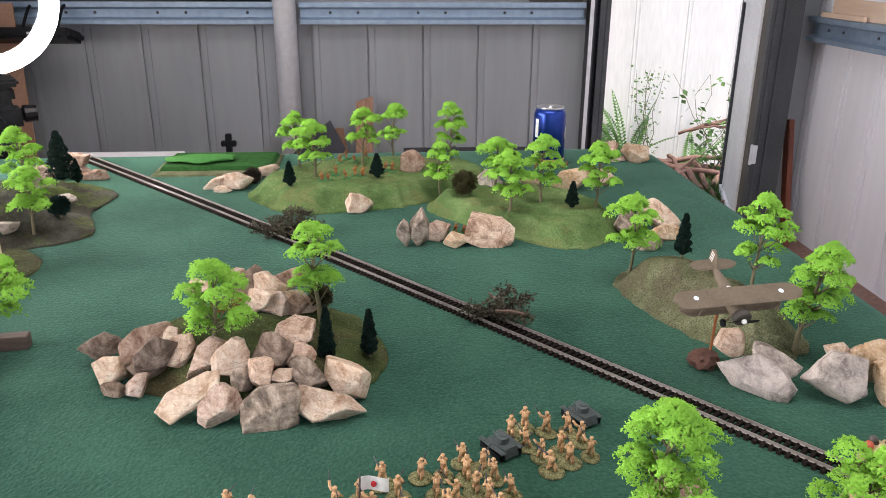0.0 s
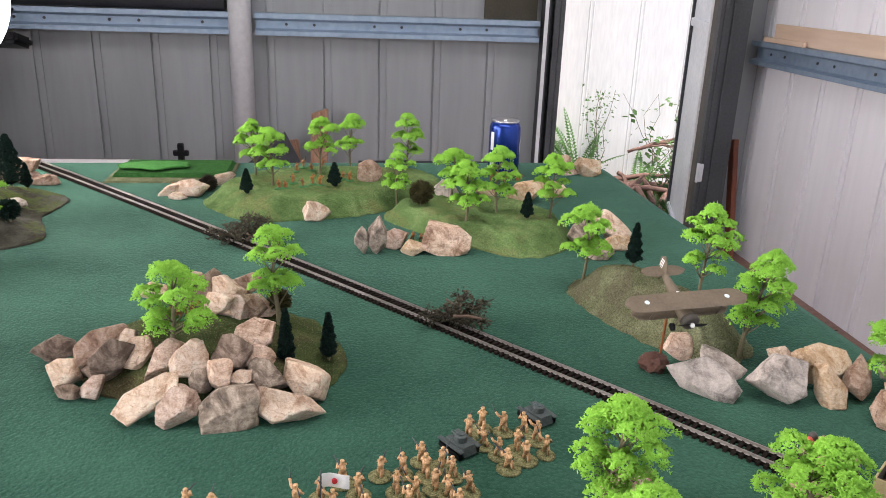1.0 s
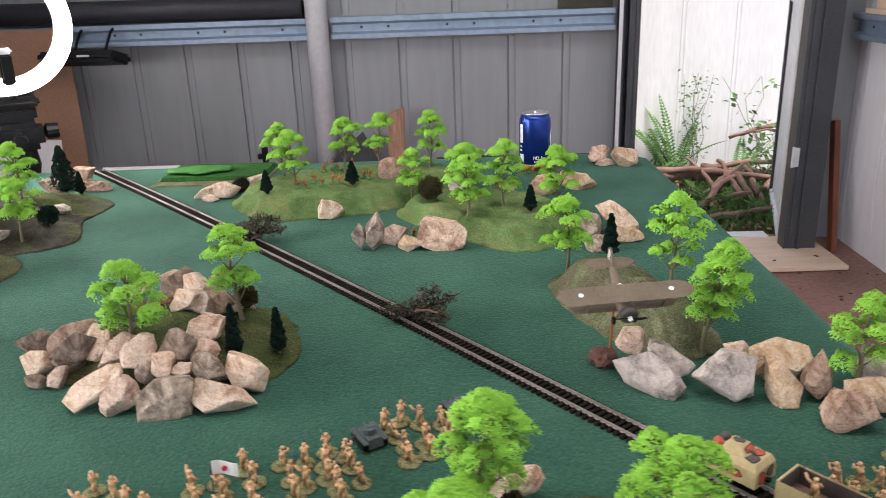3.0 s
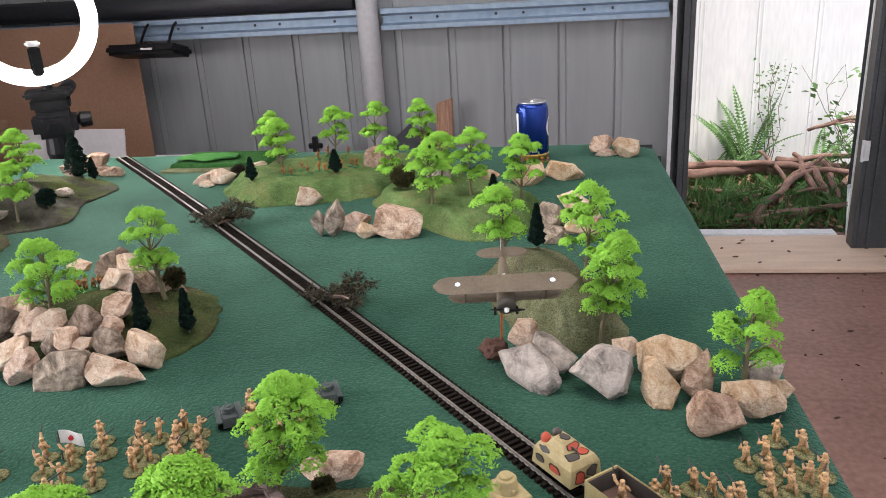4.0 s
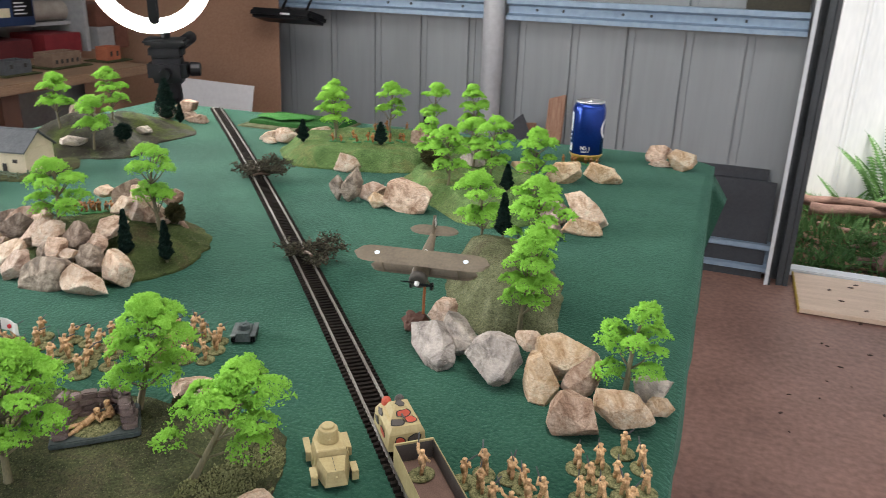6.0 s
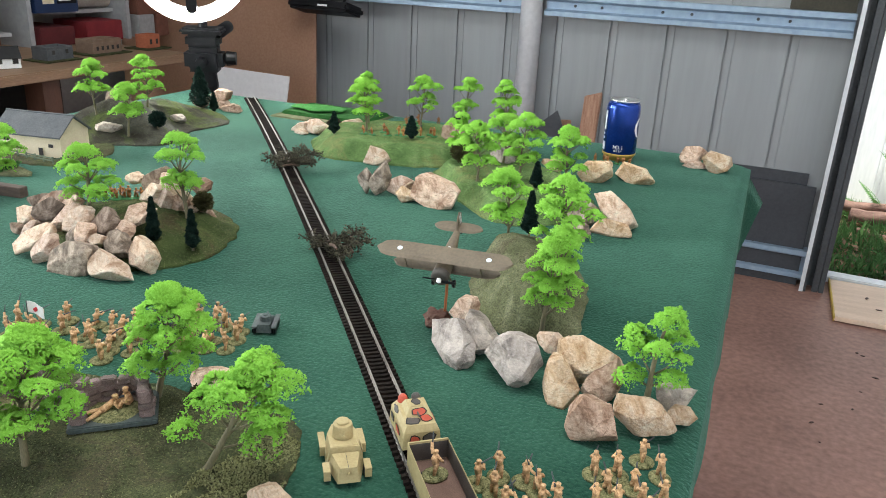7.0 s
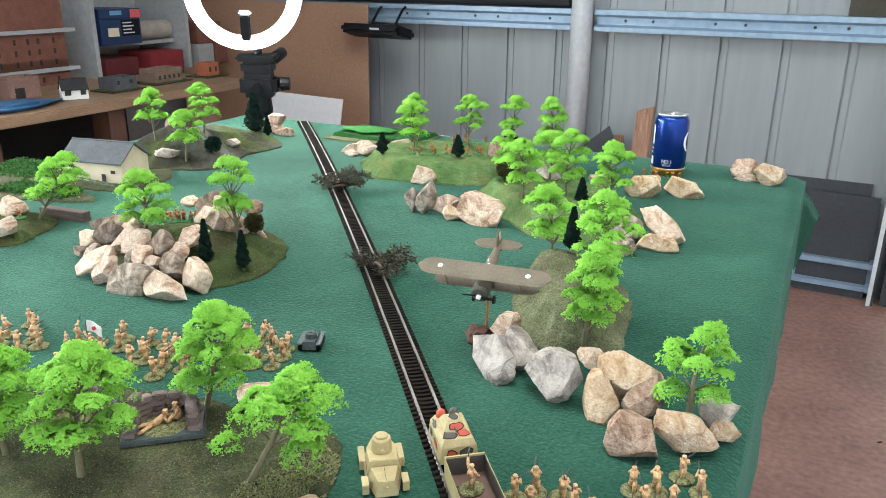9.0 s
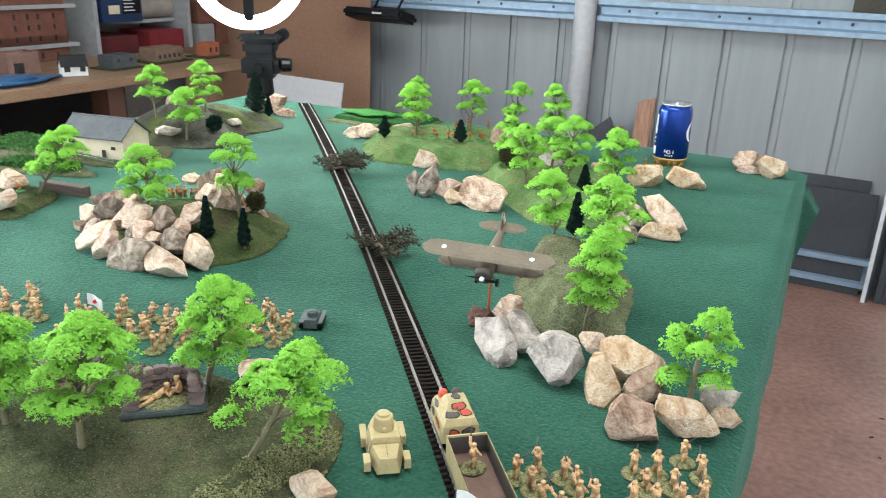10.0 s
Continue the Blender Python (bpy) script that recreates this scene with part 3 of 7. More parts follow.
laid((1.32, 4.1, 0.02), (1.2, 4.35, 0.14), 0.015)
laid((1.42, 4.0, 0.0), (1.38, 4.34, 0.12), 0.022)
laid((0.95, 3.62, 0.0), (1.38, 3.66, 0.03), 0.022)
laid((1.1, 3.8, 0.0), (1.42, 3.95, 0.05), 0.016)
laid((1.78, 4.5, 0.30), (1.48, 4.5, 0.22), 0.017, "bare brown branch poking out over the ferns")
laid((1.76, 4.49, 0.27), (1.6, 4.47, 0.265), 0.009, "thin bare twig beside the bare branch")


def frond_bm(bm, base, rz, length, rise, curl, width):
    """One fern frond: an arching stalk with close-set pairs of tapering leaflets."""
    prev = None
    for i in range(27):
        k = i / 26
        out = length * k * (0.35 + 0.65 * k * curl)
        z = rise * (k - 0.35 * curl * k * k)
        c = Vector((math.cos(rz) * out, math.sin(rz) * out, z)) + Vector(base)
        if prev:
            d = (c - prev).normalized()
            flat = d.cross(Vector((math.cos(rz + 1.571), math.sin(rz + 1.571), 0)))
            side = d.cross(flat).normalized()
            w = width * math.sin(math.pi * min(1, 0.1 + k * 0.9)) ** 0.7
            step = (c - prev).length
            for s in (-1, 1):
                tip = c + side * s * w + d * w * 0.4 - Vector((0, 0, w * 0.25))
                m1 = c.lerp(tip, 0.45) + d * step * 0.42 + Vector((0, 0, 0.004))
                m2 = c.lerp(tip, 0.45) - d * step * 0.42
                bm.faces.new([bm.verts.new(p) for p in (c - d * step * 0.3, m2, tip, m1)])
            if i % 2 == 0:
                e = side * 0.0022
                bm.faces.new([bm.verts.new(p) for p in (prev - e, prev + e, c + e, c - e)])
        prev = c


def fern(x, y, count, length, rise, width, label, lean=None):
    bm = bmesh.new()
    for k in range(count):
        a = rng.uniform(0, 6.28) if lean is None else lean + rng.uniform(-1.5, 1.5)
        frond_bm(bm, (0, 0, 0), a, length * rng.uniform(0.75, 1.1), rise * rng.uniform(0.7, 1.1), rng.uniform(0.4, 1.0), width * rng.uniform(0.8, 1.15))
    ob = part("fern", bm, FERN)
    ob.matrix_world = pose(x, y, -0.02)
    return tagged(ob, label, "fern", "ferns by the fence")


fern(1.18, 4.5, 7, 0.3, 0.56, 0.05, "tall green fern with arching fronds by the fence")
fern(1.14, 4.46, 5, 0.36, 0.5, 0.048, "tall green fern with arching fronds by the fence", 3.3)
fern(0.98, 4.38, 7, 0.34, 0.24, 0.045, "green fern arching over the fallen branches")
fern(1.5, 4.36, 4, 0.4, 0.36, 0.04, "green fern arching over the fallen branches", 0.8)
for i in range(22):
    fern(rng.uniform(0.68, 1.66), rng.uniform(3.6, 4.3), rng.randint(5, 8), rng.uniform(0.12, 0.24), rng.uniform(0.06, 0.16), rng.uniform(0.022, 0.036), "low green fern growing in the leaf litter")
gg = np.random.RandomState(8)
n = 7000
root = np.stack([gg.uniform(0.66, 1.75, n), gg.uniform(3.5, 4.55, n), np.full(n, -0.02)], 1)
clump = np.sin(root[:, 0] * 17 + 1) * np.sin(root[:, 1] * 13) + gg.uniform(-0.6, 0.6, n)
root = root[clump > -0.1]
n = len(root)
tip = root + np.stack([gg.normal(size=n) * 0.03, gg.normal(size=n) * 0.03, gg.uniform(0.03, 0.12, n)], 1)
wide = np.stack([gg.normal(size=n), gg.normal(size=n), np.zeros(n)], 1) * 0.0022
blades = np.stack([root - wide, root + wide, (root + tip) / 2 + wide + (0, 0, 0.012), tip, (root + tip) / 2 - wide + (0, 0, 0.012)], 1).reshape(-1, 3)
me = bpy.data.meshes.new("grass")
me.from_pydata(blades.tolist(), [], [tuple(range(5 * i, 5 * i + 5)) for i in range(n)])
me.materials.append(FERN)
tagged(new("grass", me), "thin green grass growing through the leaf litter", "grass", kind="stuff")


def leafy(name, x, y, z, w, h, count, size, mat, label, seed):
    r = random.Random(seed)
    bm = bmesh.new()
    for s in range(5):
        p = [(r.uniform(-0.02, 0.02), 0, 0)]
        for k in range(5):
            q = p[-1]
            p.append((q[0] + r.uniform(-w, w) * 0.3, q[1] + r.uniform(-0.02, 0.02), q[2] + h / 5))
        tube(bm, p, [0.003 * (1 - k / 8) for k in range(6)], 5, 1)
        for c in range(count // 5):
            k = r.uniform(0.2, 1) * 4.99
            a, b = Vector(p[int(k)]), Vector(p[int(k) + 1])
            c0 = a.lerp(b, k % 1) + Vector((r.uniform(-1, 1) * w * 0.25, r.uniform(-0.05, 0.05), r.uniform(-0.03, 0.03)))
            m = Matrix.Translation(c0) @ Euler((r.uniform(-0.9, 0.9), r.uniform(-0.9, 0.9), r.uniform(0, 6.3))).to_matrix().to_4x4()
            bm.faces.new([bm.verts.new(m @ Vector(v)) for v in ((0, 0, 0), (size * 0.5, size * 0.3, 0.003), (size, 0, 0), (size * 0.5, -size * 0.3, 0.003))])
    ob = part(name, bm, [mat, TRUNK])
    ob.matrix_world = pose(x, y, z)
    return tagged(ob, label, "shrub", "shrubs by the fence")


leafy("shrub", 1.29, 4.56, -0.02, 0.14, 0.62, 170, 0.024, IVY, "fine-leaved pale green shrub against the fence", 1)
leafy("shrub", 1.72, 4.5, -0.02, 0.3, 0.6, 60, 0.05, IVY, "broad-leaved pale green shrub by the fence", 2)
leafy("shrub", 1.62, 4.25, -0.02, 0.3, 0.4, 90, 0.04, FERN, "low broad-leaved shrub by the fence", 3)
bm = bmesh.new()
for i in range(2600):
    c = Vector((rng.uniform(0.68, 1.7), rng.uniform(3.5, 4.6), 0))
    c.z = -0.01 + 0.03 * noise.noise(Vector((c.x * 2.2, c.y * 2.2, 0))) + rng.uniform(0, 0.03)
    m = Matrix.Translation(c) @ Euler((rng.uniform(-0.8, 0.8), rng.uniform(-0.8, 0.8), rng.uniform(0, 6.3))).to_matrix().to_4x4()
    s = rng.uniform(0.014, 0.045)
    f = bm.faces.new([bm.verts.new(m @ Vector(v)) for v in ((0, 0, 0), (s * 0.5, s * 0.25, 0.004), (s, 0, 0), (s * 0.5, -s * 0.25, 0.004))])
    f.material_index = 1 if rng.random() < 0.3 else 0
tagged(part("leaf_litter", bm, [foliage("dead_leaves", (0.12, 0.07, 0.035), (0.42, 0.28, 0.17), 0.1), FERN]), "dry and green leaves covering the soil", "leaf litter", kind="stuff")

# ---- workbench and shelves along the west wall ----
BX, BZ = -1.88, 0.745
ob = part("workbench", B(-2.72, BX, 0.2, 2.62, BZ - 0.035, BZ, bevel=0.004), BENCH_WOOD)
tagged(ob, "long wooden workbench top along the wall", "worktop")
for y0, y1, style in ((0.2, 0.9, 1), (0.92, 1.42, 1), (1.44, 1.9, 0), (1.92, 2.62, 0)):
    unit = thing("bench_cabinet", pose(0, 0, 0), "dark brown cupboard unit under the workbench", "cabinet", "bench cabinets")
    # body, back panel and shelf carry the shade as a near-black colour
    if style:
        part("body", B(-2.7, BX - 0.05, y0, y1, 0.0, BZ - 0.037), SHADE_BLACK, unit)
        for a, b in ((y0 + 0.01, (y0 + y1) / 2 - 0.004), ((y0 + y1) / 2 + 0.004, y1 - 0.01)):
            d = part("door", B(BX - 0.048, BX - 0.03, a, b, 0.06, BZ - 0.05, bevel=0.002), CABINET, unit)
            bm = bmesh.new()
            c = b - 0.03 if a < (y0 + y1) / 2 - 0.05 else a + 0.03
            tube(bm, [(BX - 0.028, c, 0.5), (BX - 0.01, c, 0.52), (BX - 0.01, c, 0.62), (BX - 0.028, c, 0.64)], 0.005, 8)
            part("handle", bm, GALV, d, "bright metal handle")
    else:
        part("back_panel", B(-2.7, -2.66, y0, y1, 0.0, BZ - 0.037), SHADE_BLACK, unit)
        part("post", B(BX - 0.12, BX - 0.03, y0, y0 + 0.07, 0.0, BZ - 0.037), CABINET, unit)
        part("shelf", B(-2.65, BX - 0.14, y0 + 0.08, y1, 0.3, 0.32), SHADE_BLACK, unit)
shelf = thing("shelf_unit", pose(-2.72, 0, BZ), "white painted shelf unit standing on the workbench", "shelves")
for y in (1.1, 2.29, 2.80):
    part("upright", B(0, 0.32, y, y + 0.02, 0.0, 1.2), SHADED_WHITE, shelf)
part("top_shelf", B(0, 0.3, 1.1, 2.82, 1.205, 1.225), SHADED_WHITE, shelf)
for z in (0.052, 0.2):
    part("shelf_board", B(0.0, 0.33, 1.122, 2.2, z, z + 0.014), SHADED_WHITE, shelf)
part("shelf_board", B(0.0, 0.24, 2.312, 2.798, 0.115, 0.13), SHADED_WHITE, shelf)
part("back_board", B(-0.012, -0.002, 1.1, 2.82, 0.0, 1.2), SHADED_WHITE, shelf)

BRICKISH = surface("dull_red_card", (0.12, 0.045, 0.03), (0.19, 0.075, 0.05), 0.03, 0.004, rough=0.8)
TERRACOTTA = surface("terracotta_paint", (0.32, 0.09, 0.045), (0.45, 0.14, 0.07), 0.02, 0.003, rough=0.8)
DULL_TAN = surface("dull_tan_card", (0.16, 0.1, 0.07), (0.25, 0.17, 0.12), 0.02, 0.003, rough=0.8)
CREAM = surface("cream_card", (0.6, 0.5, 0.34), (0.72, 0.62, 0.45), 0.03, 0.003, rough=0.8, relief=0.05)
SLATE = surface("grey_card_roof", (0.055, 0.06, 0.066), (0.095, 0.1, 0.107), 0.02, 0.003, rough=0.8)
WINDOW_DARK = surface("dark_window_opening", (0.012, 0.01, 0.01), (0.03, 0.025, 0.02), 0.02)
PAINT_WHITE = surface("white_matt_paint", (0.68, 0.67, 0.65), (0.8, 0.79, 0.77), 0.03, 0.003, rough=0.7, relief=0.05)


def toy_house(name, m, L, Wd, H, ridge, wall, roof, label, wins=(), door=None, base=None, flat=False):
    """A small model building: long side along x, front towards -y."""
    h = thing(name, m, label, "model building")
    part("wall", B(-L / 2, L / 2, -Wd / 2, Wd / 2, 0, H), wall, h)
    if flat:
        bm = bmesh.new()
        for x0, x1, y0, y1 in ((-L / 2, L / 2, -Wd / 2, -Wd / 2 + 0.008), (-L / 2, L / 2, Wd / 2 - 0.008, Wd / 2), (-L / 2, -L / 2 + 0.008, -Wd / 2 + 0.0085, Wd / 2 - 0.0085), (L / 2 - 0.008, L / 2, -Wd / 2 + 0.0085, Wd / 2 - 0.0085)):
            box(bm, x0, x1, y0, y1, H + 0.0005, H + ridge)
        part("parapet", bm, wall, h)
    else:
        for x in (-L / 2 + 0.001, L / 2 - 0.0016):
            bm = bmesh.new()
            bm.faces.new([bm.verts.new((x, y, z)) for y, z in ((-Wd / 2, H), (Wd / 2, H), (0, ridge))])
            r = bmesh.ops.extrude_face_region(bm, geom=list(bm.faces))
            bmesh.ops.translate(bm, vec=(0.0006, 0, 0), verts=[g for g in r["geom"] if isinstance(g, bmesh.types.BMVert)])
            part("gable", bm, wall, h)
        for s in (-1, 1):
            o = L * 0.03
            bm = bmesh.new()
            t = 0.0025
            e = Vector((0, s * (Wd / 2 + 0.006), H - 0.004))
            a = [(-L / 2 - o, e.y, e.z), (L / 2 + o, e.y, e.z), (L / 2 + o, 0, ridge + 0.001), (-L / 2 - o, 0, ridge + 0.001)]
            lo = [bm.verts.new(p) for p in a]
            hi = [bm.verts.new((p[0], p[1], p[2] + t)) for p in a]
            bm.faces.new(lo[::-1])
            bm.faces.new(hi)
            for i in range(4):
                bm.faces.new((lo[i], lo[(i + 1) % 4], hi[(i + 1) % 4], hi[i]))
            bmesh.ops.recalc_face_normals(bm, faces=bm.faces)
            part("roof", bm, roof, h)
        part("ridge_cap", tube(bmesh.new(), [(-L / 2 - o, 0, ridge + 0.003), (L / 2 + o, 0, ridge + 0.003)], 0.0022, 6), roof, h)
    for x, z, w, hh in wins:
        wn_ = part("window", B(x - w / 2, x + w / 2, -Wd / 2 - 0.0012, -Wd / 2 - 0.0002, z, z + hh), WINDOW_DARK, h)
        if w > 0.012:
            part("window_sill", B(x - w / 2 - 0.001, x + w / 2 + 0.001, -Wd / 2 - 0.0028, -Wd / 2 - 0.0003, z - 0.0022, z - 0.0004), wall, wn_)
    if door:
        part("door", B(door[0] - door[1] / 2, door[0] + door[1] / 2, -Wd / 2 - 0.0016, -Wd / 2 - 0.0002, 0.001, door[2]), WINDOW_DARK, h)
    if base:
        part("base", B(-L / 2 - base, L / 2 + base, -Wd / 2 - base, Wd / 2 + base, -0.005, -0.0004, bevel=0.002), GRASS_DARK, h)
    return h


bz = BZ + 0.001
# long pierced card factory walls stacked on the shelves
for z, hh in ((bz + 0.066, 0.13), (bz, 0.045)):
    rows = [(-0.36 + 0.055 * i + (0.012 if i % 3 else 0), 0.012 + 0.041 * j, 0.010, 0.02) for i in range(14) for j in range(3) if z > bz + 0.05 or j < 1]
    toy_house("model_factory", pose(-2.43, 1.74, z, 0, 0, 90), 0.84, 0.05, hh, hh + 0.006, BRICKISH, BRICKISH, "long dull red card factory with rows of openings on the shelf", rows, flat=True)
ob = toy_house("model_gatehouse", pose(-2.2, 1.79, bz, 0, 0, 90), 0.12, 0.08, 0.066, 0.01, surface("pinkish_brick_card", (0.16, 0.09, 0.07), (0.26, 0.15, 0.12), 0.01, 0.003), SLATE, "pinkish card gatehouse with an arched opening on the bench", (), (-0.02, 0.036, 0.04), flat=True)
toy_house("model_cottage", pose(-2.03, 1.885, bz, 0, 0, 62), 0.085, 0.06, 0.036, 0.066, PAINT_WHITE, SHADE_BLACK, "white model cottage with a black roof on the bench", ((-0.024, 0.015, 0.02, 0.02), (0.026, 0.015, 0.018, 0.02)), None, 0.004)
toy_house("model_bunker", pose(-2.07, 2.11, bz + 0.005, 0, 0, 92), 0.115, 0.075, 0.036, 0.01, SLATE, SLATE, "grey model bunker on a grass base on the bench", ((-0.03, 0.02, 0.012, 0.014), (0.03, 0.02, 0.012, 0.014)), None, 0.025, flat=True)
toy_house("model_ruin", pose(-2.11, 2.36, bz + 0.005, 0, 0, 92), 0.145, 0.09, 0.04, 0.012, DULL_TAN, DULL_TAN, "tan ruined model house on a grass base on the bench", tuple((-0.052 + 0.026 * i, 0.012, 0.011, 0.015) for i in range(5)), None, 0.03, flat=True)
toy_house("model_house", pose(-2.09, 2.60, bz + 0.005, 0, 0, 92), 0.075, 0.06, 0.042, 0.012, TERRACOTTA, TERRACOTTA, "orange flat-roofed model house on a base on the bench", ((0.02, 0.015, 0.012, 0.02), (-0.015, 0.015, 0.012, 0.02)), None, 0.035, flat=True)
bag = part("blue_bag", blob(bmesh.new(), (0, 0, 0), (0.09, 0.17, 0.012), None, 3, rough=0.5, seed=4), surface("blue_plastic", (0.02, 0.07, 0.16), (0.04, 0.13, 0.27), 0.05, rough=0.35), smooth=True)
bag.matrix_world = pose(-2.02, 1.62, BZ + 0.012)
tagged(bag, "flat blue plastic bag lying on the bench", "bag")
box_ = thing("shoe_box", pose(-2.6, 2.43, BZ + 0.131, 0, 0, 0), "dark blue cardboard shoe box on the shelf", "box")
NAVY = surface("navy_card", (0.008, 0.022, 0.07), (0.014, 0.035, 0.1), 0.05, rough=0.5, relief=0.05)
part("box", B(0, 0.2, -0.1, 0.11, 0, 0.105, bevel=0.002), NAVY, box_)
part("lid", B(-0.003, 0.204, -0.103, 0.113, 0.107, 0.147, bevel=0.002), NAVY, box_)
part("sticker", B(0.2045, 0.2057, 0.055, 0.108, 0.109, 0.143), surface("pink_sticker", (0.5, 0.09, 0.1), (0.65, 0.13, 0.14), 0.03), box_, "pink price sticker")
part("sticker", B(0.2005, 0.202, 0.005, 0.1, 0.035, 0.1), BLACK, box_, "dark printed size label")
part("sticker", B(0.2005, 0.202, -0.065, -0.01, 0.035, 0.07), CREAM, box_, "cream label")
part("logo_shape", B(0.2045, 0.2057, -0.05, 0.01, 0.122, 0.14), surface("pale_blue_print", (0.1, 0.25, 0.4), (0.15, 0.32, 0.5), 0.02), box_, "pale blue printed mark")
for i in range(4):
    part("print_line", B(0.2022, 0.2029, 0.012, 0.07 - 0.012 * (i % 2), 0.045 + 0.014 * i, 0.05 + 0.014 * i), FOAMBOARD, box_)
ob = part("flat_box", B(0, 0.24, -0.12, 0.05, 0, 0.075, bevel=0.003), surface("dark_red_cloth", (0.07, 0.008, 0.01), (0.12, 0.015, 0.018), 0.05), None)
ob.matrix_world = pose(-2.62, 2.44, BZ + 0.001)
tagged(ob, "dark red flat box under the shelf", "box")
ob = part("red_box", B(0, 0.2, -0.09, 0.11, 0, 0.085, bevel=0.003), surface("red_card", (0.16, 0.012, 0.018), (0.24, 0.022, 0.028), 0.05), None)
ob.matrix_world = pose(-2.6, 2.66, BZ + 0.001)
tagged(ob, "red cardboard box under the shelf", "box")
bm = bmesh.new()
for r0 in (0.042, 0.036):
    tube(bm, [(0, -0.12, 0.043), (0, 0.11, 0.043)], r0, 20, cap=False)
ob = part("cardboard_tube", bm, surface("grey_cardboard", (0.26, 0.22, 0.19), (0.4, 0.35, 0.31), 0.05), smooth=True)
ob.matrix_world = pose(-2.52, 2.68, BZ + 0.131, 0, 0, 0)
tagged(ob, "grey-brown cardboard tube on the shelf", "tube")
for i, (y, w, z, c) in enumerate(((2.90, 0.1, 0.0, 0), (3.0, 0.08, 0.0, 1), (2.93, 0.16, 0.12, 1))):
    ob = part("storage_box", B(0, 0.2, -w / 2, w / 2, 0, 0.1, bevel=0.003), (SHADED_WHITE, BRICKISH)[c])
    ob.matrix_world = pose(-2.6, y + 0.02, BZ + 0.001 + (0.101 if z else 0))
    tagged(ob, "small storage box stacked by the wall on the bench", "box", "storage boxes")
ob = part("dark_clutter", blob(bmesh.new(), (0, 0, 0.03), (0.1, 0.28, 0.03), None, 3, rough=0.6, seed=9), BLACK)
ob.matrix_world = pose(-2.55, 1.75, BZ + 0.216)
tagged(ob, "dark folded cloth on top of the shelf", "cloth")

# the whole shed stands a little askew to the table
TURNED = pose(0, 3.25, 0, 0, 0, 3.8) @ pose(0, -3.25, 0)
for ob in list(scene.objects):
    if ob.parent is None and ob.type in ("MESH", "EMPTY"):
        ob.matrix_world = TURNED @ ob.matrix_world

# ---- ring light on its tripod ----
RC = Vector((-0.905, 1.60, 1.13))
face = (Vector((0.3, 0.3, 1.1)) - RC).normalized()
ringlight = thing("ring_light", Matrix.Translation(RC) @ face.to_track_quat("Z", "Y").to_matrix().to_4x4(), "lit white ring light on a black camera tripod", "lamp")
bm = bmesh.new()
R0, R1 = 0.131, 0.0175


def torus(bm, R, a, b, n=64, k=12, z=0.0):
    rings = []
    for i in range(n):
        t = 2 * math.pi * i / n
        rings.append([bm.verts.new(((R + a * math.cos(2 * math.pi * j / k)) * math.cos(t), (R + a * math.cos(2 * math.pi * j / k)) * math.sin(t), z + b * math.sin(2 * math.pi * j / k))) for j in range(k)])
    for i in range(n):
        for j in range(k):
            bm.faces.new((rings[i][j], rings[(i + 1) % n][j], rings[(i + 1) % n][(j + 1) % k], rings[i][(j + 1) % k]))
    return bm


part("light_ring", torus(bm, R0, R1, 0.008, z=0.006), glow("ring_light_diffuser", (1.0, 0.98, 0.97), 38.0), ringlight, "glowing white ring diffuser", smooth=True)
part("back_shell", torus(bmesh.new(), R0, R1 + 0.0015, 0.009, z=-0.006), WHITE_FRAME, ringlight, "white plastic back shell", smooth=True)
bm = B(-0.013, 0.013, -0.125, -0.06, 0.012, 0.026, bevel=0.004)
part("phone_clip", bm, BLACK, ringlight, "black phone clip with a pale pad")
part("clip_pad", B(-0.016, 0.016, -0.06, -0.048, 0.008, 0.03, bevel=0.004), FOAMBOARD, ringlight)
tripod = thing("tripod", pose(-0.985, 1.715, 0.0, 0, 0, 35), "black camera tripod with a pan head behind the table", "tripod")
part("head", B(-0.05, 0.052, -0.045, 0.045, 0.84, 0.905, bevel=0.014), BLACK, tripod)
part("tilt_block", B(-0.045, 0.045, -0.036, 0.036, 0.9055, 0.94, bevel=0.008), BLACK, tripod)
part("head_plate", B(-0.056, 0.056, -0.045, 0.045, 0.9405, 0.957, bevel=0.006), BLACK, tripod)
part("neck", tube(bmesh.new(), [(0, 0, 0.9575), (0, 0, 0.985)], 0.012, 12), BLACK, tripod)
part("pan_handle", tube(bmesh.new(), [(0.012, 0.04, 0.925), (0.02, 0.09, 0.93), (0.022, 0.1, 0.931), (0.024, 0.108, 0.932), (0.038, 0.195, 0.942), (0.04, 0.205, 0.943)], [0.008, 0.009, 0.01, 0.018, 0.018, 0.013], 12), BLACK, tripod, smooth=True)
part("knob", tube(bmesh.new(), [(0.0525, 0, 0.875), (0.06, 0, 0.875), (0.085, 0, 0.875)], [0.01, 0.02, 0.018], 12), BLACK, tripod)
part("knob", tube(bmesh.new(), [(0.0, -0.0455, 0.87), (0.0, -0.055, 0.87), (0.0, -0.072, 0.868)], [0.008, 0.016, 0.014], 12), BLACK, tripod)
part("collar", tube(bmesh.new(), [(0, 0, 0.74), (0, 0, 0.8), (0, 0, 0.8395)], [0.02, 0.034, 0.03], 16), BLACK, tripod)
part("clamp_ring", tube(bmesh.new(), [(0, 0, 0.715), (0, 0, 0.7395)], 0.026, 14), BLACK, tripod)
part("column", tube(bmesh.new(), [(0, 0, 0.2), (0, 0, 0.7145)], 0.016, 12), BLACK, tripod)
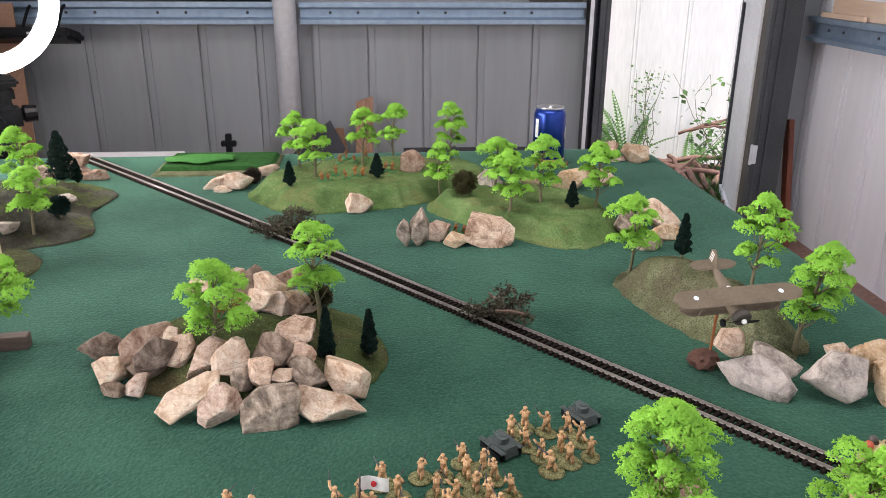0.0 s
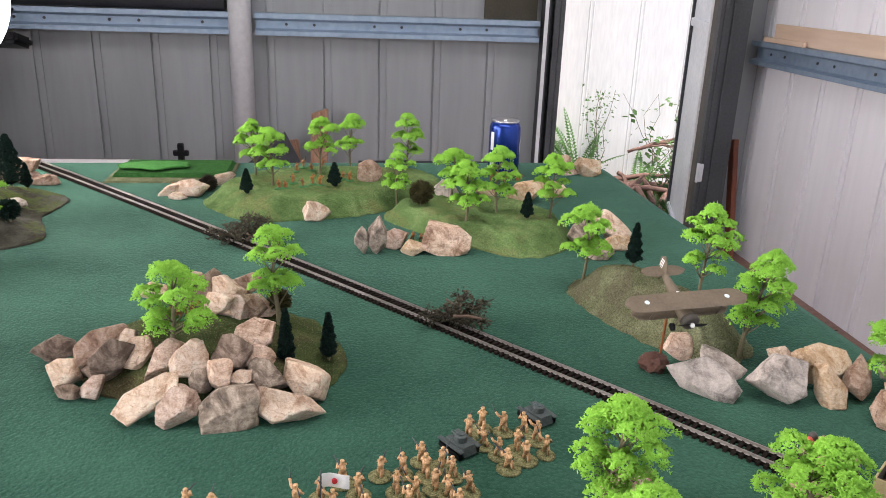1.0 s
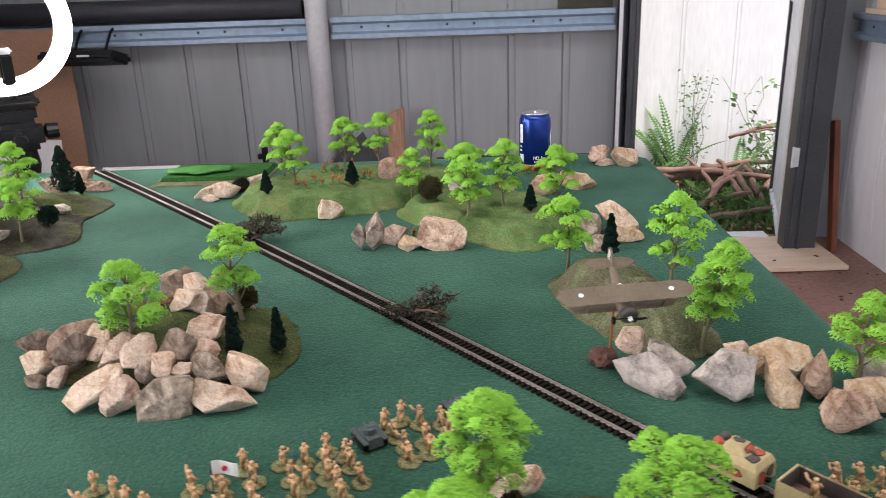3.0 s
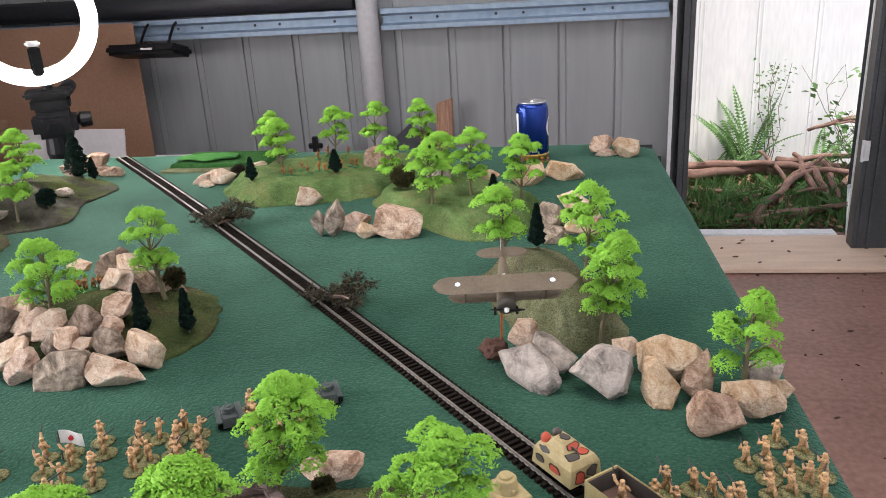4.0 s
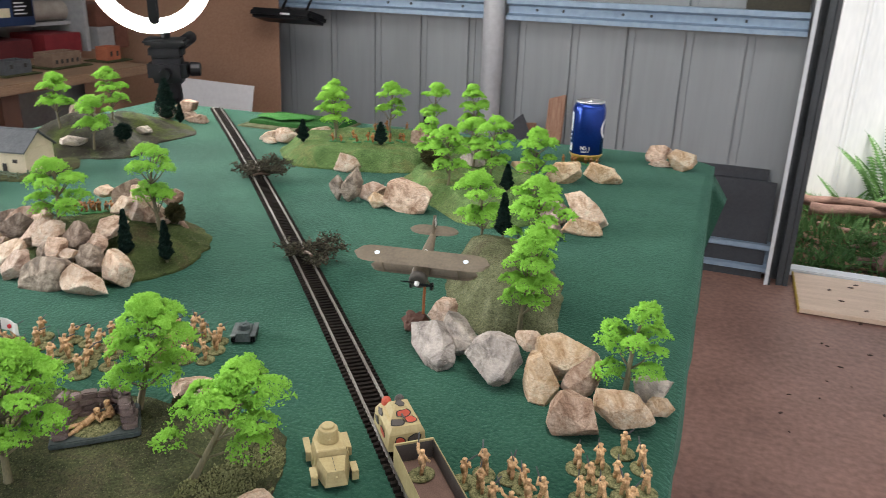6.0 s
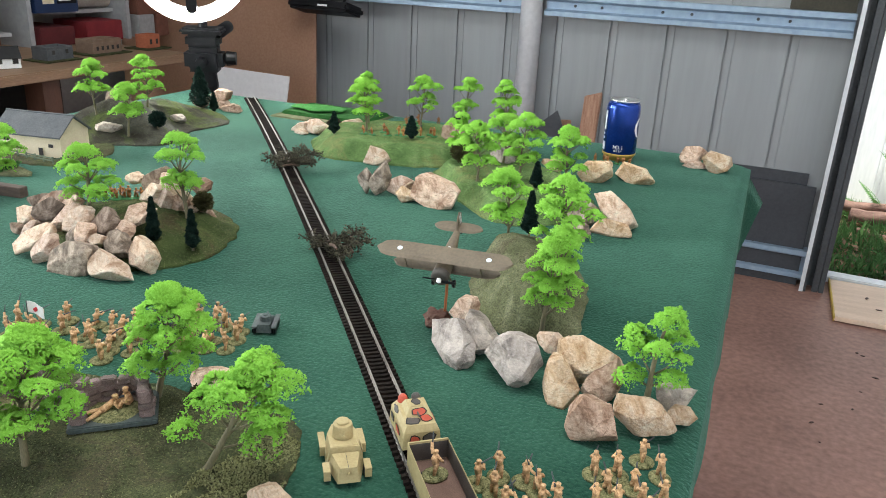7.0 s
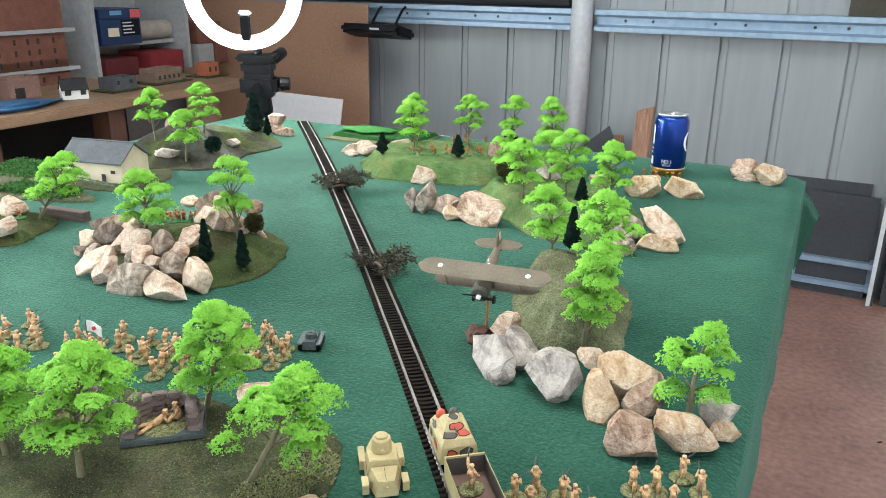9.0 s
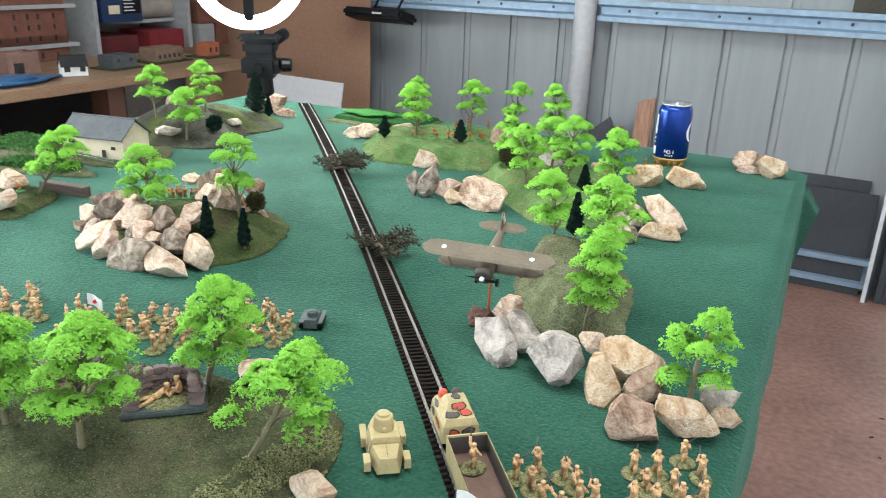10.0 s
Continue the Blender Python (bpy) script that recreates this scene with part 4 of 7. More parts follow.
for a in (30, 150, 270):
    c, s = math.cos(radians(a)), math.sin(radians(a))
    part("leg", tube(bmesh.new(), [(0.03 * c, 0.03 * s, 0.76), (0.13 * c, 0.13 * s, 0.012)], [0.013, 0.009], 8), BLACK, tripod)

ob = part("white_board", B(-0.2, 0.2, -0.004, 0.004, 0, 0.6), FOAMBOARD)
ob.matrix_world = pose(-1.06, 2.5, 0.0, -4, 0, 4)
tagged(ob, "white board standing behind the table", "board")


# ---- the felt-covered table ----
TBL = pose(0.463, 1.786, 0, 0, 0, 5.5)  # the far corner by the door; table runs to local -x and -y
LX, LY = 1.449, 1.546
table = thing("table", TBL @ pose(0, 0, 0), "wargaming table under a dark green felt cloth", "table")
part("tabletop", B(-LX + 0.03, -0.045, -LY + 0.03, -0.045, T - 0.03, T - 0.006), PLY, table)
for x in (-LX + 0.08, -0.1):
    for y in (-LY + 0.08, -0.1):
        part("leg", B(x - 0.02, x + 0.02, y - 0.02, y + 0.02, 0.0, T - 0.031), PLY, table)
bm = bmesh.new()
NX, NY, DROP = 74, 80, 5
grid = {}
for i in range(-DROP, NX + DROP + 1):
    for j in range(-DROP, NY + DROP + 1):
        u, v = min(max(i, 0), NX), min(max(j, 0), NY)
        x, y = -LX * u / NX, -LY * v / NY
        over = max(u - i, i - u) + max(v - j, j - v)
        if max(u - i, i - u) and max(v - j, j - v):
            over = max(max(u - i, i - u), max(v - j, j - v))
        w = 0.0006 * noise.noise(Vector((x * 9, y * 9, 0)))
        ox = (u - i) * 0.0008
        oy = (v - j) * 0.0008
        fold = 0.007 * noise.noise(Vector((x * 11, y * 11, over * 0.12))) * over / DROP
        # the cloth sags off the far corner by the door
        d = math.hypot(x, y)
        sag = -0.03 * max(0, 1 - d / 0.07) ** 2
        edge = min(-x, -y, LX + x, LY + y)
        rnd = -0.004 * max(0, 1 - edge / 0.015) ** 2
        lift = 0.0
        if i < 0 and j < 0:
            # the spare cloth at the corner stands out in a pointed fold
            k = min(-i, -j) / DROP
            ox, oy, lift = ox + 0.032 * k, oy + 0.03 * k, 0.12 * k
        grid[i, j] = bm.verts.new((x + ox * 1.0 + (fold if i < 0 or i > NX else 0), y + oy + (fold if j < 0 or j > NY else 0), T + w + sag + rnd + lift - over * 0.036))
for i in range(-DROP, NX + DROP):
    for j in range(-DROP, NY + DROP):
        if i == j and i < 0:
            bm.faces.new((grid[i, j], grid[i, j + 1], grid[i + 1, j + 1]))
            bm.faces.new((grid[i, j], grid[i + 1, j + 1], grid[i + 1, j]))
            continue
        bm.faces.new((grid[i, j], grid[i, j + 1], grid[i + 1, j + 1], grid[i + 1, j]))
cloth = part("felt_cloth", bm, FELT, smooth=True)
cloth.matrix_world = TBL
tagged(cloth, "dark green felt cloth covering the table, draped over its edges", "tablecloth")

# ---- terrain pieces ----


HILLS = []


def hill(name, outline, height, edge, mat, label, bumps=(), rim=0.003, seed=0, rough=0.006):
    """A modelled hill: rings drawn in from a wavy outline, rising to a plateau."""
    pts = [Vector((*p, 0)) for p in outline]
    c = sum(pts, Vector()) / len(pts)
    n, rings = 120, 26
    ring = []
    for i in range(n):
        u = i / n * len(pts)
        k, f = int(u), u % 1
        p0, p1, p2, p3 = (pts[(k + d) % len(pts)] for d in (-1, 0, 1, 2))
        q = 0.5 * (2 * p1 + (p2 - p0) * f + (2 * p0 - 5 * p1 + 4 * p2 - p3) * f * f + (3 * p1 - p0 - 3 * p2 + p3) * f ** 3)
        q += (q - c).normalized() * 0.006 * noise.noise(Vector((i * 0.35, seed * 7.0, 0)))
        ring.append(q)
    bm = bmesh.new()
    rows = [[bm.verts.new((p.x, p.y, T - 0.0005)) for p in ring]]
    for r in range(rings):
        s = 1 - r / rings
        row = []
        for p in ring:
            q = c + (p - c) * s
            d = (1 - s) * (p - c).length
            k = min(1, d / edge)
            z = rim + (height - rim) * k * k * (3 - 2 * k)
            for bx, by, br, bh in bumps:
                e = ((q.x - bx) ** 2 + (q.y - by) ** 2) / br ** 2
                z += bh * math.exp(-e) * min(1, d / 0.02)
            z += rough * min(1, d / 0.02) * (noise.noise(Vector((q.x * 28, q.y * 28, seed))) + 0.4 * noise.noise(Vector((q.x * 90, q.y * 90, seed))))
            row.append(bm.verts.new((q.x, q.y, T + max(z, 0.0015))))
        rows.append(row)
    for a, b in zip(rows, rows[1:]):
        for i in range(n):
            bm.faces.new((a[i], a[(i + 1) % n], b[(i + 1) % n], b[i]))
    tip = bm.verts.new((c.x, c.y, sum(v.co.z for v in rows[-1]) / n))
    for i in range(n):
        bm.faces.new((rows[-1][i], rows[-1][(i + 1) % n], tip))
    bm.normal_update()
    GROUND.append(BVHTree.FromBMesh(bm))
    ob = tagged(part(name, bm, mat, smooth=True), label, "model hill")
    HILLS.append(ob)
    return ob


hill("rocky_mound", ((-0.344, 0.763), (-0.300, 0.701), (-0.235, 0.661), (-0.152, 0.654), (-0.091, 0.679), (-0.054, 0.745), (-0.066, 0.805), (-0.103, 0.867), (-0.181, 0.900), (-0.260, 0.893), (-0.324, 0.837)), 0.017, 0.05, GRASS, "olive grass model mound piled with rocks", ((-0.2, 0.765, 0.075, 0.024),), seed=1, rough=0.004)
hill("wooded_hill", ((0.236, 0.985), (0.238, 0.93), (0.262, 0.868), (0.30, 0.806), (0.34, 0.772), (0.38, 0.766), (0.416, 0.80), (0.405, 0.87), (0.385, 0.94), (0.345, 1.0), (0.285, 1.03)), 0.036, 0.05, GRASS_DRY, "dry olive grass model hill with trees", ((0.295, 0.925, 0.04, 0.018), (0.345, 0.86, 0.04, 0.01)), seed=2, rough=0.004)
hill("low_hill", ((-0.352, 1.385), (-0.304, 1.304), (-0.243, 1.262), (-0.174, 1.274), (-0.079, 1.302), (-0.024, 1.339), (0.055, 1.395), (0.104, 1.464), (0.064, 1.551), (-0.074, 1.587), (-0.212, 1.564), (-0.300, 1.503)), 0.034, 0.042, GRASS_GREEN, "green turf model hill with figures and trees", (), seed=3, rough=0.005)
hill("low_hill", ((-0.024, 1.295), (0.025, 1.228), (0.094, 1.166), (0.183, 1.104), (0.252, 1.131), (0.286, 1.195), (0.281, 1.283), (0.212, 1.369), (0.104, 1.396), (0.005, 1.364)), 0.03, 0.038, GRASS_GREEN, "green and olive turf model hill with trees", (), seed=4, rough=0.006)
hill("earth_hill", ((-0.591, 1.378), (-0.586, 1.261), (-0.541, 1.154), (-0.605, 1.089), (-0.743, 1.042), (-0.862, 1.137), (-0.881, 1.312), (-0.842, 1.440), (-0.724, 1.453)), 0.03, 0.15, GREY_HILL, "grey-olive model hill with trees and stones", ((-0.724, 1.179, 0.09, 0.03), (-0.704, 1.336, 0.07, 0.012)), seed=5)
hill("turf_base", ((0.302, 0.486), (0.264, 0.524), (0.193, 0.513), (0.124, 0.506), (0.046, 0.475), (-0.023, 0.434), (-0.033, 0.346), (0.046, 0.289), (0.164, 0.282), (0.272, 0.344), (0.317, 0.423)), 0.01, 0.02, GRASS_DARK, "dark earthy turf terrain base with trees", (), seed=6, rough=0.003)
hill("turf_base", ((-0.437, 0.653), (-0.447, 0.697), (-0.487, 0.760), (-0.566, 0.763), (-0.644, 0.721), (-0.684, 0.652), (-0.605, 0.585), (-0.506, 0.598)), 0.012, 0.03, GRASS, "olive turf terrain base with a tree and rocks", (), seed=7, rough=0.003)
hill("field_base", ((-0.546, 0.866), (-0.585, 0.831), (-0.664, 0.799), (-0.753, 0.787), (-0.782, 0.816), (-0.743, 0.861), (-0.645, 0.888)), 0.005, 0.01, GRASS_DRY, "dry flocked field base with a leafy crop", (), seed=8, rough=0.001)
hill("field_base", ((-0.723, 0.886), (-0.782, 0.845), (-0.881, 0.843), (-0.925, 0.900), (-0.911, 0.979), (-0.832, 0.991), (-0.763, 0.943)), 0.005, 0.01, GRASS_DRY, "dry flocked field base with a green crop", (), seed=9, rough=0.001)
hill("yard_base", ((-0.561, 0.944), (-0.585, 0.914), (-0.684, 0.892), (-0.773, 0.899), (-0.783, 1.002), (-0.743, 1.091), (-0.655, 1.103), (-0.561, 1.037)), 0.003, 0.01, GRASS_DARK, "dark turf base under the model farmhouse", (), seed=10, rough=0.0008)

# ---- rocks ----
STONES = {"tan": (TAN, "tan sandstone rock"), "pink": (PINK, "pinkish broken rock"), "grey": (GREY, "grey rock with pale veins"), "brown": (BROWN, "dark brown rock"), "stain": (STAIN, "grey-brown stained rock"), "rust": (RUST, "rusty brown broken rock"), "gold": (GOLD_STONE, "golden tan sandstone rock")}


BALLS = []
for n_ in (5, 6):
    ball = bmesh.new()
    bmesh.ops.create_icosphere(ball, subdivisions=n_, radius=1.0)
    BALLS.append((np.array([v.co[:] for v in ball.verts]), [tuple(v.index for v in f.verts) for f in ball.faces]))
    ball.free()


def waves(p, g, size, count=14):
    """A cheap smooth noise: many sine waves of random direction."""
    k = g.normal(size=(count, 3)) / size
    return np.sin(p @ k.T + g.uniform(0, 6.28, count)).sum(1) / math.sqrt(count)


MOUND = "piled on the model mound"


def rock(x, y, w, h, kind, where, zc=None, depth=0.7, rz=None, tilt=0.0, roll=0.0, sides=5, taper=0.0, seed=None, fine=0, lift=None, sink=0.1):
    """A broken stone: a slab between irregular planes, with worn arrises, chipped ledges and cracks. zc: its middle's height, else it rests."""
    seed = seed or int(abs(x) * 7919 + abs(y) * 6971 + w * 3001) % 100003
    g = np.random.RandomState(seed)
    rz = g.uniform(-20, 20) if rz is None else rz
    u, faces = BALLS[fine]
    # edge planes round the broad face, then the face itself, its back and a few broken corners
    sides += 1
    a = (np.arange(sides) + 0.5) * 2 * math.pi / sides + g.uniform(-0.4, 0.4, sides) + g.uniform(0, 1.0)
    d = [(math.cos(t), g.uniform(-0.35, 0.2), math.sin(t)) for t in a]
    k = list(g.uniform(0.66, 0.98, sides))
    for _ in range(2):
        d.append((g.uniform(-0.4, 0.4), -1, g.uniform(-0.35, 0.35)))
        k.append(g.uniform(0.6, 0.7))
    d.append((g.uniform(-0.2, 0.2), 1, g.uniform(-0.2, 0.2)))
    k.append(0.6)
    for _ in range(6):
        t = g.uniform(0, 6.28)
        d.append((math.cos(t), g.uniform(-1.3, 0.9), math.sin(t)))
        k.append(g.uniform(0.8, 0.98))
    d = np.array(d)
    d /= np.linalg.norm(d, axis=1)[:, None]
    s = np.maximum(u @ d.T, 0) / np.array(k)
    r = (s ** 240).sum(1) ** (-1 / 240)
    which = s.argmax(1)
    v = u * r[:, None]
    lo, hi = v.min(0), v.max(0)
    v = ((v - lo) / (hi - lo) - 0.5) * (1, 1, 1)
    v[:, 0] *= 1 - taper * 2 * v[:, 2]
    thick = depth * min(w, h * 1.3)
    v = v * (1.06 * w / (v[:, 0].max() - v[:, 0].min()), thick, 1.06 * h)
    # ledges along one bedding direction, dents, and grain
    bed = g.normal(size=3)
    bed /= np.linalg.norm(bed)
    size = (w + h) / 2
    e = (v @ bed) / size * g.uniform(4, 8) + 0.7 * waves(v, g, size * 0.3)
    ledge = np.clip(np.abs((e % 1) - 0.5) * 12, 0, 1) - 1
    rough = 0.25 + 0.75 * g.uniform(0, 1, len(d))[which]
    k = 0.065 * ledge * rough + 0.014 * waves(v, g, size * 0.22) + 0.017 * waves(v, g, size * 0.09) * rough + 0.011 * waves(v, g, size * 0.04) * rough + 0.005 * waves(v, g, size * 0.016)
    v = v * (1 + k)[:, None]
    turn = np.array((pose(0, 0, 0, 0, 0, rz) @ pose(0, 0, 0, tilt) @ pose(0, 0, 0, 0, roll)).to_3x3())
    v = v @ turn.T
    bottom = v[:, 2].min()
    base = (ground(x, y) if lift is None else lift) - bottom - h * sink
    if zc is not None:
        base = zc
        v[:, 2] = np.maximum(v[:, 2], T - 0.003 - base)
    mat, words = STONES[kind]
    me = bpy.data.meshes.new("rock")
    me.from_pydata(v.tolist(), [], faces)
    me.materials.append(mat)
    me.shade_smooth()
    ob = new("rock", me)
    ob.location = (x, y, base)
    return tagged(ob, words + " " + where, "rock", "rocks")


ROW = "beside the wooded model hill"
EDGE = "by the low model hill"
HILLTOP = "on the low model hill"
CORNER = "near the felt corner"
rock(-0.105, 0.646, 0.069, 0.032, "tan", MOUND, zc=0.813, depth=0.5, tilt=-38, roll=14, sides=5, taper=-0.3, seed=3)
rock(-0.091, 0.690, 0.051, 0.034, "tan", MOUND, zc=0.819, depth=0.6, tilt=-35, roll=22, sides=5, seed=5)
rock(-0.154, 0.641, 0.057, 0.042, "stain", MOUND, zc=0.815, depth=0.6, tilt=-25, roll=-8, sides=5, seed=8)
rock(-0.203, 0.641, 0.039, 0.042, "pink", MOUND, zc=0.817, depth=0.5, tilt=-35, roll=24, sides=5, taper=-0.35, seed=9)
rock(-0.229, 0.646, 0.069, 0.030, "tan", MOUND, zc=0.823, depth=0.4, tilt=-45, roll=-40, sides=5, seed=12)
rock(-0.227, 0.693, 0.049, 0.025, "pink", MOUND, zc=0.838, depth=0.5, tilt=-45, roll=-58, sides=5, seed=14)
rock(-0.198, 0.688, 0.034, 0.042, "tan", MOUND, zc=0.842, depth=0.45, tilt=-42, roll=22, sides=5, taper=0.5, seed=15)
rock(-0.188, 0.673, 0.024, 0.022, "stain", MOUND, zc=0.827, depth=0.8, tilt=-30, roll=5, sides=5, seed=16)
rock(-0.167, 0.670, 0.025, 0.030, "pink", MOUND, zc=0.836, depth=0.7, tilt=-35, roll=-10, sides=5, seed=18)
rock(-0.163, 0.700, 0.036, 0.035, "brown", MOUND, zc=0.842, depth=0.6, tilt=-30, roll=15, sides=5, seed=19)
rock(-0.150, 0.672, 0.024, 0.017, "tan", MOUND, zc=0.829, depth=0.8, tilt=-30, roll=-5, sides=5, seed=20)
rock(-0.137, 0.702, 0.029, 0.026, "pink", MOUND, zc=0.836, depth=0.6, tilt=-35, roll=10, sides=5, seed=21)
rock(-0.148, 0.733, 0.043, 0.042, "pink", MOUND, zc=0.846, depth=0.3, tilt=-55, roll=-8, sides=5, seed=22)
rock(-0.128, 0.684, 0.045, 0.029, "stain", MOUND, zc=0.825, depth=0.6, tilt=-30, roll=38, sides=5, seed=23)
rock(-0.355, 0.751, 0.047, 0.028, "brown", MOUND, zc=0.820, depth=0.7, tilt=-25, roll=5, sides=5, seed=24)
rock(-0.304, 0.737, 0.065, 0.038, "rust", MOUND, zc=0.828, depth=0.5, tilt=-42, roll=-32, sides=5, seed=25)
rock(-0.277, 0.743, 0.020, 0.017, "tan", MOUND, zc=0.838, depth=0.7, tilt=-35, roll=-20, sides=5, seed=26)
rock(-0.259, 0.716, 0.035, 0.029, "pink", MOUND, zc=0.834, depth=0.45, tilt=-42, roll=-35, sides=5, seed=27)
rock(-0.331, 0.708, 0.031, 0.027, "tan", MOUND, zc=0.815, depth=0.7, tilt=-28, roll=-5, sides=5, seed=28)
rock(-0.291, 0.708, 0.038, 0.024, "brown", MOUND, zc=0.819, depth=0.7, tilt=-30, roll=-8, sides=5, seed=29)
rock(-0.296, 0.686, 0.021, 0.027, "pink", MOUND, zc=0.813, depth=0.7, tilt=-30, roll=22, sides=5, seed=30)
rock(-0.318, 0.683, 0.023, 0.014, "brown", MOUND, zc=0.808, depth=0.8, tilt=-15, roll=0, sides=5, seed=31)
rock(-0.220, 0.836, 0.049, 0.025, "brown", MOUND, zc=0.856, depth=0.6, tilt=-25, roll=-40, sides=5, seed=32)
rock(-0.197, 0.834, 0.039, 0.029, "tan", MOUND, zc=0.853, depth=0.7, tilt=-25, roll=25, sides=5, seed=33)
rock(-0.198, 0.811, 0.039, 0.031, "tan", MOUND, zc=0.845, depth=0.7, tilt=-30, roll=-8, sides=5, seed=34)
rock(-0.179, 0.809, 0.028, 0.028, "pink", MOUND, zc=0.842, depth=0.7, tilt=-30, roll=5, sides=5, seed=35)
rock(-0.163, 0.824, 0.034, 0.030, "rust", MOUND, zc=0.838, depth=0.7, tilt=-30, roll=12, sides=5, seed=36)
rock(-0.243, 0.867, 0.028, 0.017, "pink", MOUND, zc=0.853, depth=0.8, tilt=-15, roll=0, sides=5, seed=37)
rock(-0.281, 0.851, 0.033, 0.019, "tan", MOUND, zc=0.845, depth=0.8, tilt=-15, roll=-5, sides=5, seed=38)
rock(-0.161, 0.827, 0.047, 0.026, "tan", MOUND, zc=0.838, depth=0.6, rz=35, tilt=-30, roll=32, sides=5, seed=39)
rock(-0.178, 0.876, 0.032, 0.024, "rust", MOUND, zc=0.845, depth=0.7, rz=35, tilt=-20, sides=5, seed=40)
rock(-0.144, 0.848, 0.027, 0.025, "pink", MOUND, zc=0.816, depth=0.7, rz=35, tilt=-20, sides=5, seed=41)
rock(-0.283, 0.710, 0.045, 0.030, "brown", MOUND, zc=0.832, depth=0.6, rz=30, tilt=-30, roll=-20, sides=5, seed=42)
rock(-0.183, 0.814, 0.041, 0.026, "pink", MOUND, zc=0.842, depth=0.6, rz=30, tilt=-30, roll=10, sides=5, seed=43)

rock(0.319, 0.705, 0.073, 0.041, "grey", ROW, zc=0.816, depth=0.36, rz=-25, tilt=-36, roll=20, sides=5, seed=51, fine=1)
rock(0.395, 0.690, 0.056, 0.049, "grey", ROW, zc=0.822, depth=0.6, rz=4, tilt=-28, roll=-24, sides=5, taper=-0.25, seed=152, fine=1)
rock(0.455, 0.719, 0.065, 0.043, "gold", ROW, zc=0.824, depth=0.5, rz=8, tilt=-45, roll=22, sides=5, seed=53, fine=1)
rock(0.444, 0.682, 0.032, 0.052, "gold", ROW, zc=0.818, depth=0.5, rz=10, tilt=-35, roll=-18, sides=5, seed=54, fine=1)
rock(0.481, 0.696, 0.027, 0.047, "rust", ROW, zc=0.822, depth=0.6, rz=15, tilt=-35, roll=32, sides=5, taper=0.3, seed=55, fine=1)
rock(0.486, 0.640, 0.043, 0.039, "rust", ROW, zc=0.817, depth=0.8, rz=10, tilt=-25, roll=-10, sides=5, taper=0.2, seed=56, fine=1)
rock(0.523, 0.670, 0.055, 0.034, "gold", ROW, zc=0.816, depth=0.6, rz=8, tilt=-30, roll=20, sides=5, seed=57, fine=1)
rock(0.551, 0.698, 0.025, 0.019, "gold", ROW, zc=0.810, depth=0.7, rz=10, tilt=-25, roll=10, sides=5, seed=58, fine=1)
rock(0.541, 0.719, 0.034, 0.024, "grey", ROW, zc=0.815, depth=0.8, rz=10, tilt=-25, roll=-10, sides=5, seed=59, fine=1)
rock(0.310, 0.757, 0.032, 0.030, "pink", ROW, zc=0.826, depth=0.6, rz=-10, tilt=-20, roll=0, sides=5, taper=0.3, seed=60, fine=1)
rock(0.341, 0.723, 0.048, 0.028, "grey", ROW, zc=0.822, depth=0.6, rz=-15, tilt=-25, roll=35, sides=5, seed=61, fine=1)
rock(0.413, 0.734, 0.024, 0.022, "tan", ROW, zc=0.826, depth=0.8, rz=10, tilt=-15, sides=5, seed=62, fine=1)

rock(-0.055, 1.117, 0.022, 0.043, "stain", EDGE, zc=0.820, depth=0.9, rz=10, tilt=-5, sides=5, seed=71)
rock(-0.030, 1.123, 0.031, 0.056, "stain", EDGE, zc=0.827, depth=0.8, rz=12, tilt=-8, roll=16, sides=5, seed=72)
rock(-0.008, 1.147, 0.053, 0.032, "pink", EDGE, zc=0.812, depth=0.7, rz=8, tilt=-20, roll=-14, sides=5, seed=73)
rock(0.026, 1.117, 0.042, 0.027, "gold", EDGE, zc=0.810, depth=0.7, rz=8, tilt=-20, roll=-5, sides=5, seed=74)
rock(0.074, 1.129, 0.074, 0.052, "pink", EDGE, zc=0.820, depth=0.6, rz=6, tilt=-12, roll=4, sides=5, taper=0.15, seed=75, fine=1)
rock(-0.141, 1.286, 0.045, 0.038, "tan", EDGE, zc=0.815, depth=0.8, rz=10, tilt=-15, roll=-15, sides=5, taper=0.2, seed=76)
rock(-0.422, 1.421, 0.049, 0.020, "tan", EDGE, zc=0.809, depth=0.7, tilt=-15, roll=-22, sides=5, seed=77)
rock(-0.382, 1.423, 0.054, 0.033, "tan", EDGE, zc=0.813, depth=0.8, tilt=-20, roll=0, sides=5, seed=78)
rock(-0.401, 1.394, 0.032, 0.014, "tan", EDGE, zc=0.806, depth=0.8, tilt=-15, roll=0, sides=5, seed=79)
rock(-0.339, 1.493, 0.043, 0.028, "tan", EDGE, zc=0.812, depth=0.7, tilt=-15, roll=-10, sides=5, seed=80)
rock(-0.057, 1.434, 0.048, 0.046, "rust", HILLTOP, zc=0.848, depth=0.8, tilt=-15, roll=20, sides=5, seed=81)
rock(0.085, 1.354, 0.046, 0.040, "grey", HILLTOP, zc=0.834, depth=0.8, tilt=-15, roll=10, sides=5, seed=82)
rock(0.237, 1.422, 0.066, 0.044, "gold", EDGE, zc=0.817, depth=0.7, tilt=-20, roll=-18, sides=5, seed=83)
rock(0.296, 1.468, 0.080, 0.038, "gold", EDGE, zc=0.812, depth=0.7, tilt=-25, roll=8, sides=5, seed=84)
rock(0.344, 1.185, 0.075, 0.036, "tan", EDGE, zc=0.828, depth=0.5, rz=10, tilt=-25, roll=42, sides=5, seed=85)
